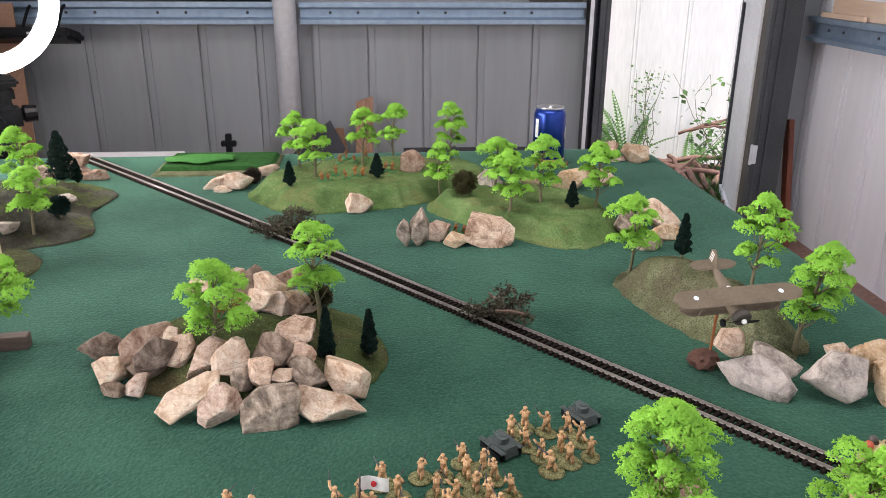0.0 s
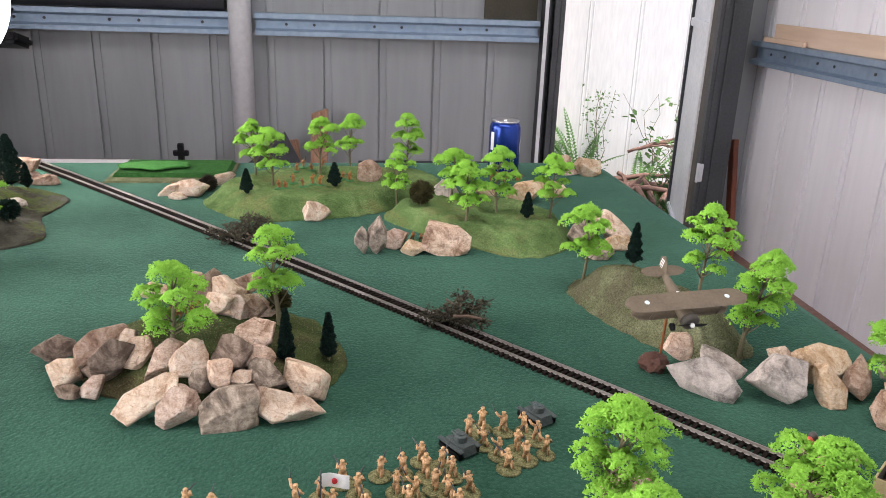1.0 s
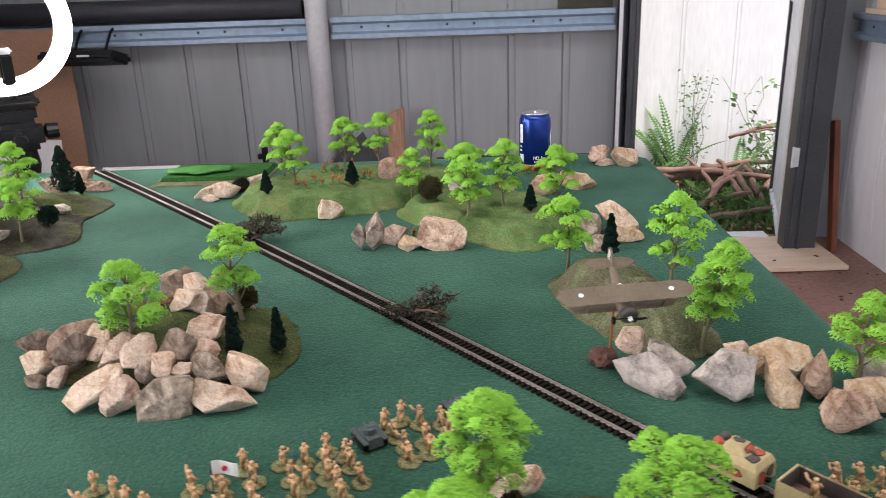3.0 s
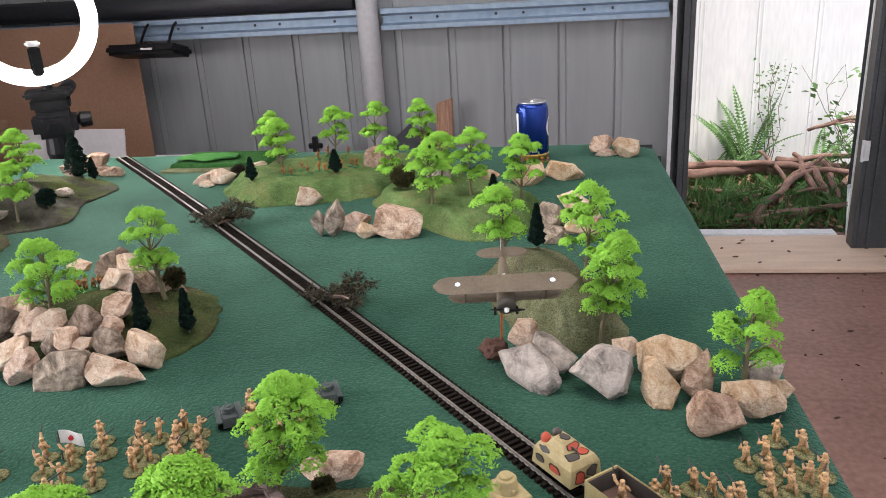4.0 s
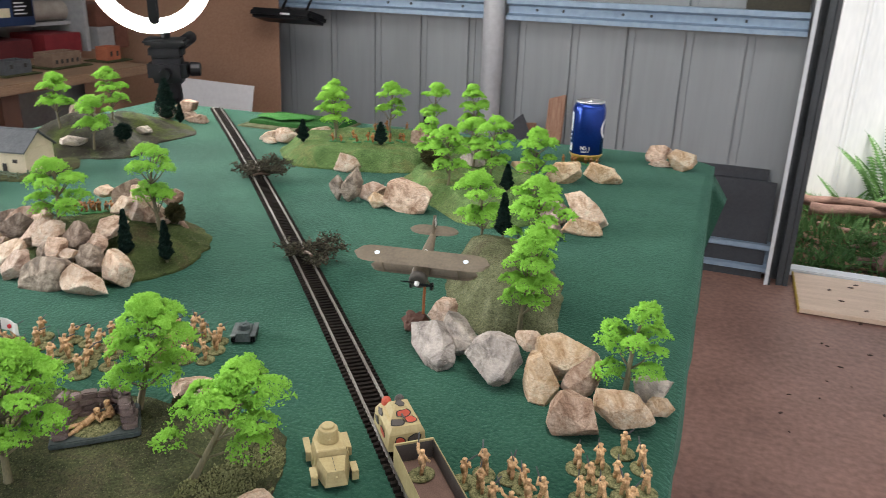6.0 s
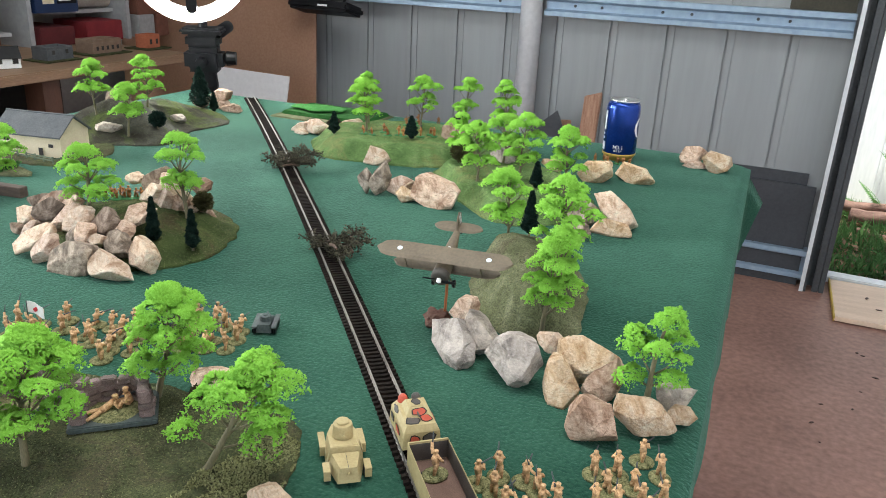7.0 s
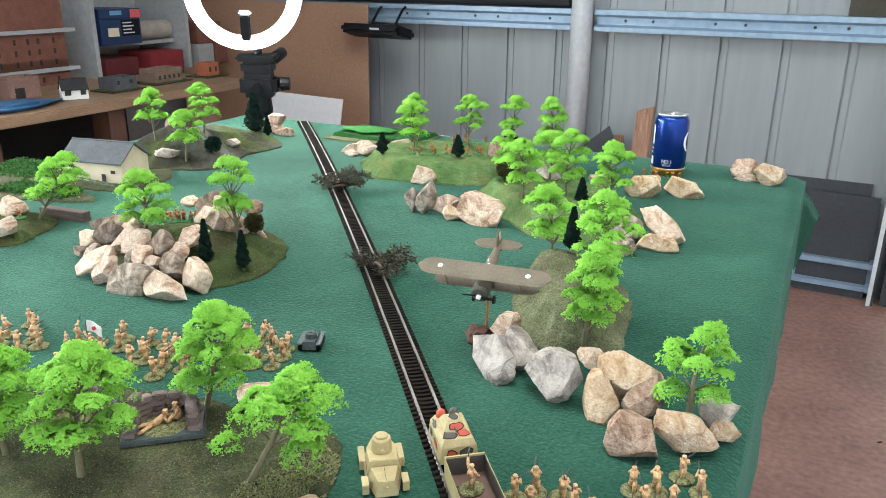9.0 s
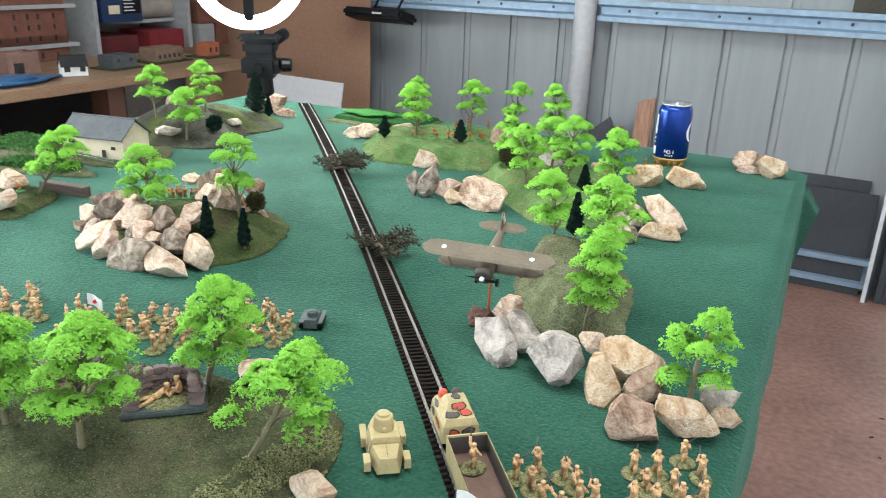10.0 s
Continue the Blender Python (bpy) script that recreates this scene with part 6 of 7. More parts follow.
me.materials.append(foliage("pale_olive_clump", (0.16, 0.165, 0.07), (0.42, 0.42, 0.21), 0.25))
tagged(new("flock_clumps", me), "", "", kind="stuff").parent = [h for h in HILLS if h.name.startswith("turf_base")][0]

# ---- drink can ----
can = thing("drink_can", pose(0.223, 1.624, T, 0, 0, -12), "blue and silver aluminium drink can with a gold band", "can")
BLUE = surface("blue_can_print", (0.006, 0.03, 0.2), (0.01, 0.045, 0.27), 0.05, 0.004, rough=0.25, metal=0.6, relief=0.0)
ALU = surface("bare_aluminium", (0.6, 0.6, 0.61), (0.75, 0.75, 0.76), 0.02, rough=0.28, metal=0.9, relief=0.0)
GOLD = surface("gold_band", (0.4, 0.26, 0.05), (0.5, 0.33, 0.08), 0.02, rough=0.35, metal=0.4, relief=0.0)
WHITE_INK = surface("white_ink", (0.75, 0.75, 0.76), (0.82, 0.82, 0.82), 0.02, rough=0.4, relief=0.0)
part("body", lathe(bmesh.new(), [(0.0295, 0.008), (0.033, 0.0125), (0.033, 0.104), (0.0315, 0.110), (0.028, 0.1165)], 48), BLUE, can, smooth=True)
part("base_band", lathe(bmesh.new(), [(0.024, 0.0), (0.0265, 0.0015), (0.0300, 0.0078), (0.0335, 0.0120), (0.0335, 0.0155), (0.03, 0.016)], 48), GOLD, can, "gold band round the foot", smooth=True)
part("lid", lathe(bmesh.new(), [(0.0275, 0.1168), (0.0285, 0.1185), (0.0285, 0.1205), (0.0272, 0.121), (0.0262, 0.118), (0.012, 0.1178)], 48), ALU, can, "bare aluminium lid", smooth=True)
part("ring_pull", torus(bmesh.new(), 0.006, 0.0014, 0.001, 20, 6, 0.1195), ALU, can)


def wrapped(name, a0, a1, z0, z1, mat, label="", r=0.0333):
    bm = bmesh.new()
    n = 10
    rows = [[bm.verts.new((rr * math.cos(radians(a0 + (a1 - a0) * i / n)), rr * math.sin(radians(a0 + (a1 - a0) * i / n)), z)) for rr, z in ((r, z0), (r, z1), (r + 0.0002, z1), (r + 0.0002, z0))] for i in range(n + 1)]
    for p, q in zip(rows, rows[1:]):
        for k in range(4):
            bm.faces.new((p[k], q[k], q[(k + 1) % 4], p[(k + 1) % 4]))
    bmesh.ops.recalc_face_normals(bm, faces=bm.faces)
    return part(name, bm, mat, can, label)


wrapped("data_panel", -144, -124, 0.02, 0.036, WHITE_INK, "white printed data panel")
wrapped("data_panel", -144, -128, 0.06, 0.098, WHITE_INK, "white printed data panel")
for z in (0.042, 0.050):
    wrapped("print_line", -144, -132, z, z + 0.004, WHITE_INK)
for k, ch in enumerate("NO.1BEER"):
    cu = bpy.data.curves.new("letter", "FONT")
    cu.body, cu.size, cu.extrude, cu.align_x = ch, 0.0105 if k < 4 else 0.0052, 0.0001, "CENTER"
    tmp = bpy.data.objects.new("letter", cu)
    scene.collection.objects.link(tmp)
    bpy.context.view_layer.update()
    me = bpy.data.meshes.new_from_object(tmp.evaluated_get(bpy.context.evaluated_depsgraph_get()))
    bpy.data.objects.remove(tmp)
    me.materials.clear()
    me.materials.append(WHITE_INK)
    a = radians(-79 + (k % 4) * (8.2 if k < 4 else 7.2))
    ob = new("letter", me)
    ob.parent = can
    ob.matrix_local = Matrix.Translation((0.0333 * math.cos(a), 0.0333 * math.sin(a), 0.0262 if k < 4 else 0.0205)) @ Matrix.Rotation(a + math.pi / 2, 4, "Z") @ Matrix.Rotation(math.pi / 2, 4, "X")
# the curved white mark on the side: a plain crescent
bm = bmesh.new()
prev = None
for i in range(19):
    u = -70 + 140 * i / 18
    ring = []
    for rad, off in ((0.021, 0.0), (0.021 - 0.007 * math.cos(radians(u)), 0.0)):
        da = -rad * math.cos(radians(u)) / 0.0333
        aa = radians(22) + da
        ring.append(bm.verts.new((0.0334 * math.cos(aa), 0.0334 * math.sin(aa), 0.068 + rad * math.sin(radians(u)))))
    if prev:
        bm.faces.new((prev[0], ring[0], ring[1], prev[1]))
    prev = ring
part("crescent_mark", bm, WHITE_INK, can, "white crescent-shaped printed mark")

# ---- model aeroplane on its stand ----
OLIVE = surface("olive_drab_paint", (0.10, 0.075, 0.048), (0.15, 0.115, 0.075), 0.02, 0.003, rough=0.6, relief=0.1)
COPPER = surface("copper_rod", (0.3, 0.1, 0.04), (0.42, 0.16, 0.07), 0.01, rough=0.35, metal=0.5, relief=0.0)
ROUNDEL = surface("pale_blue_white_roundel", (0.62, 0.72, 0.8), (0.75, 0.83, 0.88), 0.01, rough=0.5, relief=0.0)
nose, tail = Vector((0.301, 0.712, 0.873)), Vector((0.286, 0.784, 0.905))
fwd = (nose - tail).normalized()
side = Vector((0.133, 0.034, 0.004)).normalized()
side = (side - fwd * side.dot(fwd)).normalized()
upv = side.cross(fwd).normalized() * -1
if upv.z < 0:
    upv = -upv
PM = Matrix((( -side.x, -fwd.x, upv.x, nose.x), (-side.y, -fwd.y, upv.y, nose.y), (-side.z, -fwd.z, upv.z, nose.z), (0, 0, 0, 1)))
plane = thing("model_aeroplane", PM, "olive drab model biplane with white roundels on a copper rod", "model aeroplane")
bm = bmesh.new()
tube(bm, [(0, 0.004, 0), (0, 0.008, 0), (0, 0.02, 0.0), (0, 0.04, 0.001), (0, 0.065, 0.003), (0, 0.08, 0.004)], [0.0075, 0.0088, 0.0085, 0.0068, 0.0036, 0.0018], 16)
part("fuselage", bm, OLIVE, plane, smooth=True)
part("cowling", tube(bmesh.new(), [(0, 0.0, 0), (0, 0.0015, 0), (0, 0.0075, 0)], [0.0075, 0.0092, 0.0094], 20), surface("dark_cowling", (0.03, 0.026, 0.02), (0.06, 0.05, 0.04), 0.01), plane, smooth=True)


def wing(name, span, chord, y, z, parent, tip=0.5):
    bm = bmesh.new()
    rows = []
    for i in range(25):
        u = -1 + 2 * i / 24
        c = chord * math.sqrt(max(0.02, 1 - max(0, (abs(u) - tip) / (1 - tip)) ** 2.4))
        row = []
        for v, h in ((0, 0.0004), (0.15, 0.0016), (0.5, 0.0014), (1, 0.0003), (1, -0.0003), (0.5, -0.0006), (0.15, -0.0008)):
            row.append(bm.verts.new((u * span / 2, y + (v - 0.5) * c, z + h)))
        rows.append(row)
    for a, b in zip(rows, rows[1:]):
        for k in range(7):
            bm.faces.new((a[k], b[k], b[(k + 1) % 7], a[(k + 1) % 7]))
    bm.faces.new(rows[0])
    bm.faces.new(rows[-1][::-1])
    bmesh.ops.recalc_face_normals(bm, faces=bm.faces)
    return part(name, bm, OLIVE, parent)


top = wing("upper_wing", 0.140, 0.024, 0.021, 0.0135, plane, 0.72)
low = wing("lower_wing", 0.112, 0.018, 0.024, -0.006, plane, 0.75)
wing("tailplane", 0.052, 0.016, 0.074, 0.004, plane, 0.3)
for x in (-0.046, 0.046):
    part("roundel", lathe(bmesh.new(), [(0.0027, 0), (0.0027, 0.0003)], 16, pose(x, 0.021, 0.0152)), ROUNDEL, top, "pale roundel")
    for y in (0.016, 0.03):
        part("strut", tube(bmesh.new(), [(x * 0.85, y, -0.0055), (x * 0.85, y - 0.003, 0.0135)], 0.0007, 6), OLIVE, plane)
    part("bomb", tube(bmesh.new(), [(x * 0.75, 0.018, -0.009), (x * 0.75, 0.021, -0.009), (x * 0.75, 0.029, -0.009)], [0.0008, 0.0017, 0.0008], 8), BLACK, low)
bm = bmesh.new()
v = [bm.verts.new((sx, y, z)) for sx in (-0.0007, 0.0007) for y, z in ((0.064, 0.005), (0.083, 0.003), (0.085, 0.016), (0.079, 0.021), (0.072, 0.017))]
bm.faces.new(v[:5])
bm.faces.new(v[5:][::-1])
for i in range(5):
    bm.faces.new((v[i], v[(i + 1) % 5], v[5 + (i + 1) % 5], v[5 + i]))
fin = part("fin", bm, OLIVE, plane)
for k in range(3):
    part("stripe", B(-0.001, 0.001, 0.0765 + 0.0022 * k, 0.0775 + 0.0022 * k, 0.006, 0.017), PAINT_WHITE, fin, "white rudder stripe")
part("cockpit_patch", blob(bmesh.new(), (0, 0.036, 0.0065), (0.0034, 0.005, 0.0025), None, 2), PAINT_WHITE, plane, "white cockpit hood")
part("spinner", tube(bmesh.new(), [(0, -0.0045, 0), (0, -0.003, 0), (0, -0.0003, 0)], [0.0006, 0.0024, 0.0026], 12), PAINT_WHITE, plane, "white spinner", smooth=True)
for s_ in (-1, 1):
    part("propeller_blade", blob(bmesh.new(), (s_ * 0.0095, -0.0014, s_ * 0.001), (0.0085, 0.0005, 0.0017), pose(0, 0, 0, 20 * s_, 0, 0), 2), BLACK, plane)
    part("wheel", tube(bmesh.new(), [(s_ * 0.0095, 0.012, -0.016), (s_ * 0.012, 0.012, -0.016)], 0.0042, 14), BLACK, plane)
    part("undercarriage_leg", tube(bmesh.new(), [(s_ * 0.004, 0.014, -0.005), (s_ * 0.0095, 0.012, -0.016)], 0.001, 6), OLIVE, plane)
    part("tail_strut", tube(bmesh.new(), [(s_ * 0.002, 0.07, -0.001), (s_ * 0.014, 0.073, 0.0035)], 0.0005, 5), BLACK, plane)
stand = thing("aeroplane_stand", pose(0.281, 0.750, T), "brown clay lump with a thin copper rod", "stand")
part("rod", tube(bmesh.new(), [(0.007, 0.003, 0.008), (0.009, 0.003, 0.074)], 0.0016, 8), COPPER, stand)
part("base", blob(bmesh.new(), (0, 0, 0.009), (0.013, 0.016, 0.0115), pose(0, 0, 0, 0, 0, 40), 3, rough=0.5, seed=3), surface("reddish_clay", (0.06, 0.025, 0.016), (0.11, 0.05, 0.034), 0.006, 0.002, rough=0.9, relief=0.6), stand)

# ---- vehicles ----
SAND = surface("sand_yellow_paint", (0.36, 0.28, 0.13), (0.46, 0.37, 0.19), 0.01, 0.002, rough=0.6, relief=0.15)
CAMO_RED = surface("rust_red_camouflage", (0.42, 0.06, 0.03), (0.5, 0.085, 0.045), 0.01, rough=0.6)
CAMO_GREY = surface("grey_camouflage", (0.05, 0.043, 0.04), (0.09, 0.078, 0.068), 0.01, rough=0.6)
GREY_GREEN = surface("field_grey_paint", (0.03, 0.04, 0.04), (0.065, 0.084, 0.082), 0.008, 0.002, rough=0.6)


def prism(bm, bottom, top, z0, z1, slot=0):
    a = [bm.verts.new((x, y, z0)) for x, y in bottom]
    b = [bm.verts.new((x, y, z1)) for x, y in top]
    bm.faces.new(a[::-1])
    bm.faces.new(b)
    n = len(a)
    for i in range(n):
        bm.faces.new((a[i], a[(i + 1) % n], b[(i + 1) % n], b[i]))
    return bm


def rect(x0, x1, y0, y1):
    return ((x0, y0), (x1, y0), (x1, y1), (x0, y1))


car = thing("armoured_car", pose(0.334, 0.503, T, 0, 0, -48), "sand yellow model armoured car with a round turret", "model vehicle")
HULL = ((-0.028, -0.009), (-0.012, -0.0145), (0.010, -0.0145), (0.010, 0.0145), (-0.012, 0.0145), (-0.028, 0.009))
HULL_TOP = ((-0.0235, -0.007), (-0.011, -0.0118), (0.0085, -0.011), (0.0085, 0.011), (-0.011, 0.0118), (-0.0235, 0.007))
part("hull", prism(bmesh.new(), HULL, HULL_TOP, 0.0045, 0.0205), SAND, car)
part("bonnet", prism(bmesh.new(), ((0.0102, -0.0138), (0.0315, -0.0085), (0.0315, 0.0085), (0.0102, 0.0138)), ((0.0102, -0.0105), (0.0295, -0.0062), (0.0295, 0.0062), (0.0102, 0.0105)), 0.0045, 0.0165), SAND, car)
part("roof_plate", prism(bmesh.new(), ((0.0012, -0.0095), (0.0082, -0.0104), (0.0082, 0.0104), (0.0012, 0.0095)), ((0.0016, -0.009), (0.0078, -0.0098), (0.0078, 0.0098), (0.0016, 0.009)), 0.0206, 0.0212), SAND, car)
part("turret", lathe(bmesh.new(), [(0.0084, 0.0207), (0.0076, 0.0302), (0.0072, 0.0312)], 24, pose(-0.0075, 0, 0)), SAND, car, smooth=False)
part("hatch", lathe(bmesh.new(), [(0.0052, 0.0313), (0.0052, 0.0328), (0.0046, 0.0333)], 20, pose(-0.0085, 0, 0)), SAND, car)
part("gun_port", tube(bmesh.new(), [(0.0008, 0, 0.0243), (0.0032, 0, 0.0243)], 0.0014, 8), SAND, car)
part("headlight", tube(bmesh.new(), [(0.0312, 0, 0.0125), (0.0332, 0, 0.0125)], 0.0013, 8), SAND, car)
part("seam", B(0.0106, 0.029, -0.00015, 0.00015, 0.0166, 0.0168), DARK_STEEL, car, "dark panel seam")
for y in (-1, 1):
    for x, w in ((-0.0165, 0.022), (0.0195, 0.013)):
        part("mudguard", B(x - w / 2, x + w / 2, y * 0.0154 - 0.0026, y * 0.0154 + 0.0026, 0.0104, 0.0118, bevel=0.0004), SAND, car)
        part("mudguard_flap", B(x + w / 2 - 0.001, x + w / 2, y * 0.0154 - 0.0026, y * 0.0154 + 0.0026, 0.004, 0.0103), SAND, car)
        part("wheel", tube(bmesh.new(), [(x, y * 0.0128, 0.005), (x, y * 0.0170, 0.005)], 0.005, 14), BLACK, car)
    part("side_hatch", B(-0.006, 0.004, y * 0.0139 - 0.0003, y * 0.0139 + 0.0003, 0.008, 0.0135), SAND, car)


def small_tank(x, y, rz):
    t = thing("model_tank", pose(x, y, T, 0, 0, rz), "small dark grey model tank beside the figures", "model vehicle", "small model tanks")
    part("hull", prism(bmesh.new(), rect(-0.016, 0.016, -0.0075, 0.0075), rect(-0.014, 0.010, -0.0065, 0.0065), 0.003, 0.0115), GREY_GREEN, t)
    part("turret", lathe(bmesh.new(), [(0.0062, 0.0116), (0.0058, 0.0165), (0.004, 0.0175)], 14, pose(-0.002, 0, 0)), GREY_GREEN, t)
    part("gun", tube(bmesh.new(), [(0.003, 0, 0.014), (0.011, 0, 0.0142)], 0.0009, 6), GREY_GREEN, t)
    part("hatch", lathe(bmesh.new(), [(0.0026, 0.0176), (0.0026, 0.0186)], 10, pose(-0.003, 0, 0)), GREY_GREEN, t)
    for s_ in (-1, 1):
        part("track", B(-0.0165, 0.0165, s_ * 0.0098 - 0.0022, s_ * 0.0098 + 0.0022, 0.0, 0.0085, bevel=0.0022), BLACK, t)
        part("mudguard", B(-0.0165, 0.0165, s_ * 0.0098 - 0.0025, s_ * 0.0098 + 0.0025, 0.0088, 0.0096), GREY_GREEN, t)
    return t


small_tank(0.135, 0.647, 120)
small_tank(0.057, 0.597, 125)

loco = thing("armoured_railcar", line_at(0.3665, 0.008) @ pose(0, 0.004, 0.0015), "sand model armoured railcar with red and grey camouflage patches", "model train")
part("hull", prism(bmesh.new(), rect(-0.0235, 0.0225, -0.0155, 0.0155), rect(-0.022, 0.0218, -0.0143, 0.0143), 0.004, 0.018), SAND, loco)
part("deck", prism(bmesh.new(), rect(-0.022, 0.0218, -0.0143, 0.0143), rect(-0.0185, 0.0195, -0.0115, 0.0115), 0.0181, 0.0235), SAND, loco)
part("turret", prism(bmesh.new(), rect(-0.0125, 0.0075, -0.009, 0.009), rect(-0.0095, 0.004, -0.0062, 0.0062), 0.0236, 0.0292), SAND, loco)
part("turret_roof", prism(bmesh.new(), rect(-0.0085, 0.003, -0.0052, 0.0052), rect(-0.008, 0.0025, -0.0047, 0.0047), 0.0293, 0.0302), SAND, loco)
for y, mat, words in ((-0.0065, CAMO_RED, "red round cupola"), (0.0045, CAMO_GREY, "grey round cupola")):
    part("cupola", lathe(bmesh.new(), [(0.0042, 0.0236), (0.0038, 0.0272), (0.0024, 0.0292), (0.0008, 0.0298)], 14, pose(-0.0165, y, 0)), mat, loco, words)
INK = surface("black_outline_paint", (0.008, 0.007, 0.006), (0.016, 0.014, 0.012), 0.01, rough=0.6)


def patch(m, rx, ry, mat, seed, label):
    """An irregular camouflage patch with a black outline, lying in the pose's xy plane."""
    r = random.Random(seed)
    rad = [r.uniform(0.72, 1.1) for _ in range(12)]
    for grow, z, paint, words in ((1.0, 0.00015, INK, "black outline"), (0.82, 0.0003, mat, label)):
        bm = bmesh.new()
        ring = [bm.verts.new(m @ Vector((rx * grow * rad[k] * math.cos(k * math.pi / 6), ry * grow * rad[k] * math.sin(k * math.pi / 6), z))) for k in range(12)]
        low = [bm.verts.new(v.co - (m.to_3x3() @ Vector((0, 0, z)))) for v in ring]
        bm.faces.new(ring)
        for k in range(12):
            bm.faces.new((low[k], low[(k + 1) % 12], ring[(k + 1) % 12], ring[k]))
        part("camouflage_patch", bm, paint, loco, words)


for m, rx, ry, mat, seed in ((pose(0.0226, -0.006, 0.0105, 0, 87, 0), 0.0062, 0.0058, CAMO_RED, 1), (pose(0.0226, 0.006, 0.0125, 0, 87, 0), 0.005, 0.0062, CAMO_GREY, 2), (pose(0.0135, -0.0055, 0.0237), 0.006, 0.0068, CAMO_GREY, 3), (pose(0.012, 0.006, 0.0237), 0.0062, 0.0058, CAMO_RED, 4), (pose(0.0061, 0.0012, 0.0266, 0, 58, 0), 0.0036, 0.0062, CAMO_RED, 5), (pose(-0.003, 0.001, 0.0304), 0.005, 0.0042, CAMO_GREY, 6), (pose(0.004, -0.0151, 0.0105, 95), 0.0085, 0.0058, CAMO_RED, 7), (pose(0.004, 0.0151, 0.0105, -95), 0.008, 0.0058, CAMO_GREY, 8), (pose(-0.01, -0.0131, 0.021, 64), 0.007, 0.0028, CAMO_GREY, 9), (pose(0.006, 0.0131, 0.021, -64), 0.007, 0.0028, CAMO_RED, 10), (pose(-0.014, -0.0151, 0.011, 95), 0.006, 0.005, CAMO_GREY, 11), (pose(-0.014, 0.0151, 0.011, -95), 0.006, 0.005, CAMO_RED, 12)):
    patch(m, rx, ry, mat, seed, "red patch" if mat is CAMO_RED else "grey patch")
part("gun", tube(bmesh.new(), [(0.006, 0.0, 0.0262), (0.0125, 0.0, 0.0266)], 0.0008, 8), CAMO_GREY, loco)
for x in (-0.014, 0.014):
    for y in (-1, 1):
        part("wheel", tube(bmesh.new(), [(x, y * 0.0072, 0.0045), (x, y * 0.0098, 0.0045)], 0.0045, 14), BLACK, loco)
part("coupling", B(0.0228, 0.0265, -0.002, 0.002, 0.006, 0.009), BLACK, loco)

wagon = thing("open_wagon", line_at(0.427, 0.008) @ pose(0, 0.004, 0.0015), "sand model open railway wagon with a figure in it", "model train")
part("floor", B(-0.046, 0.046, -0.0155, 0.0155, 0.004, 0.006), surface("brown_wagon_floor", (0.1, 0.055, 0.04), (0.17, 0.1, 0.075), 0.012, rough=0.8), wagon, "brown wagon floor")
part("side", B(-0.048, 0.048, -0.0154, -0.0157, 0.003, 0.0225), SAND, wagon)
part("side", B(-0.048, 0.048, 0.0157, 0.0154, 0.003, 0.0225), SAND, wagon)
part("end", B(-0.048, -0.0465, -0.0155, 0.0155, 0.003, 0.0225), SAND, wagon)
part("end", B(0.0465, 0.048, -0.0155, 0.0155, 0.003, 0.0225), SAND, wagon)
part("lining", B(-0.0463, -0.0461, -0.0153, 0.0153, 0.0062, 0.021), CAMO_GREY, wagon)
part("lining", B(-0.0458, 0.046, -0.01555, -0.0153, 0.0062, 0.021), CAMO_GREY, wagon)
part("lining", B(-0.0458, 0.046, 0.0153, 0.01555, 0.0062, 0.021), CAMO_GREY, wagon)
for x in (-0.03, 0.03):
    for y in (-1, 1):
        part("wheel", tube(bmesh.new(), [(x, y * 0.0072, 0.0035), (x, y * 0.0098, 0.0035)], 0.0038, 14), BLACK, wagon)

# ---- figures: plain one-piece playing pieces ----


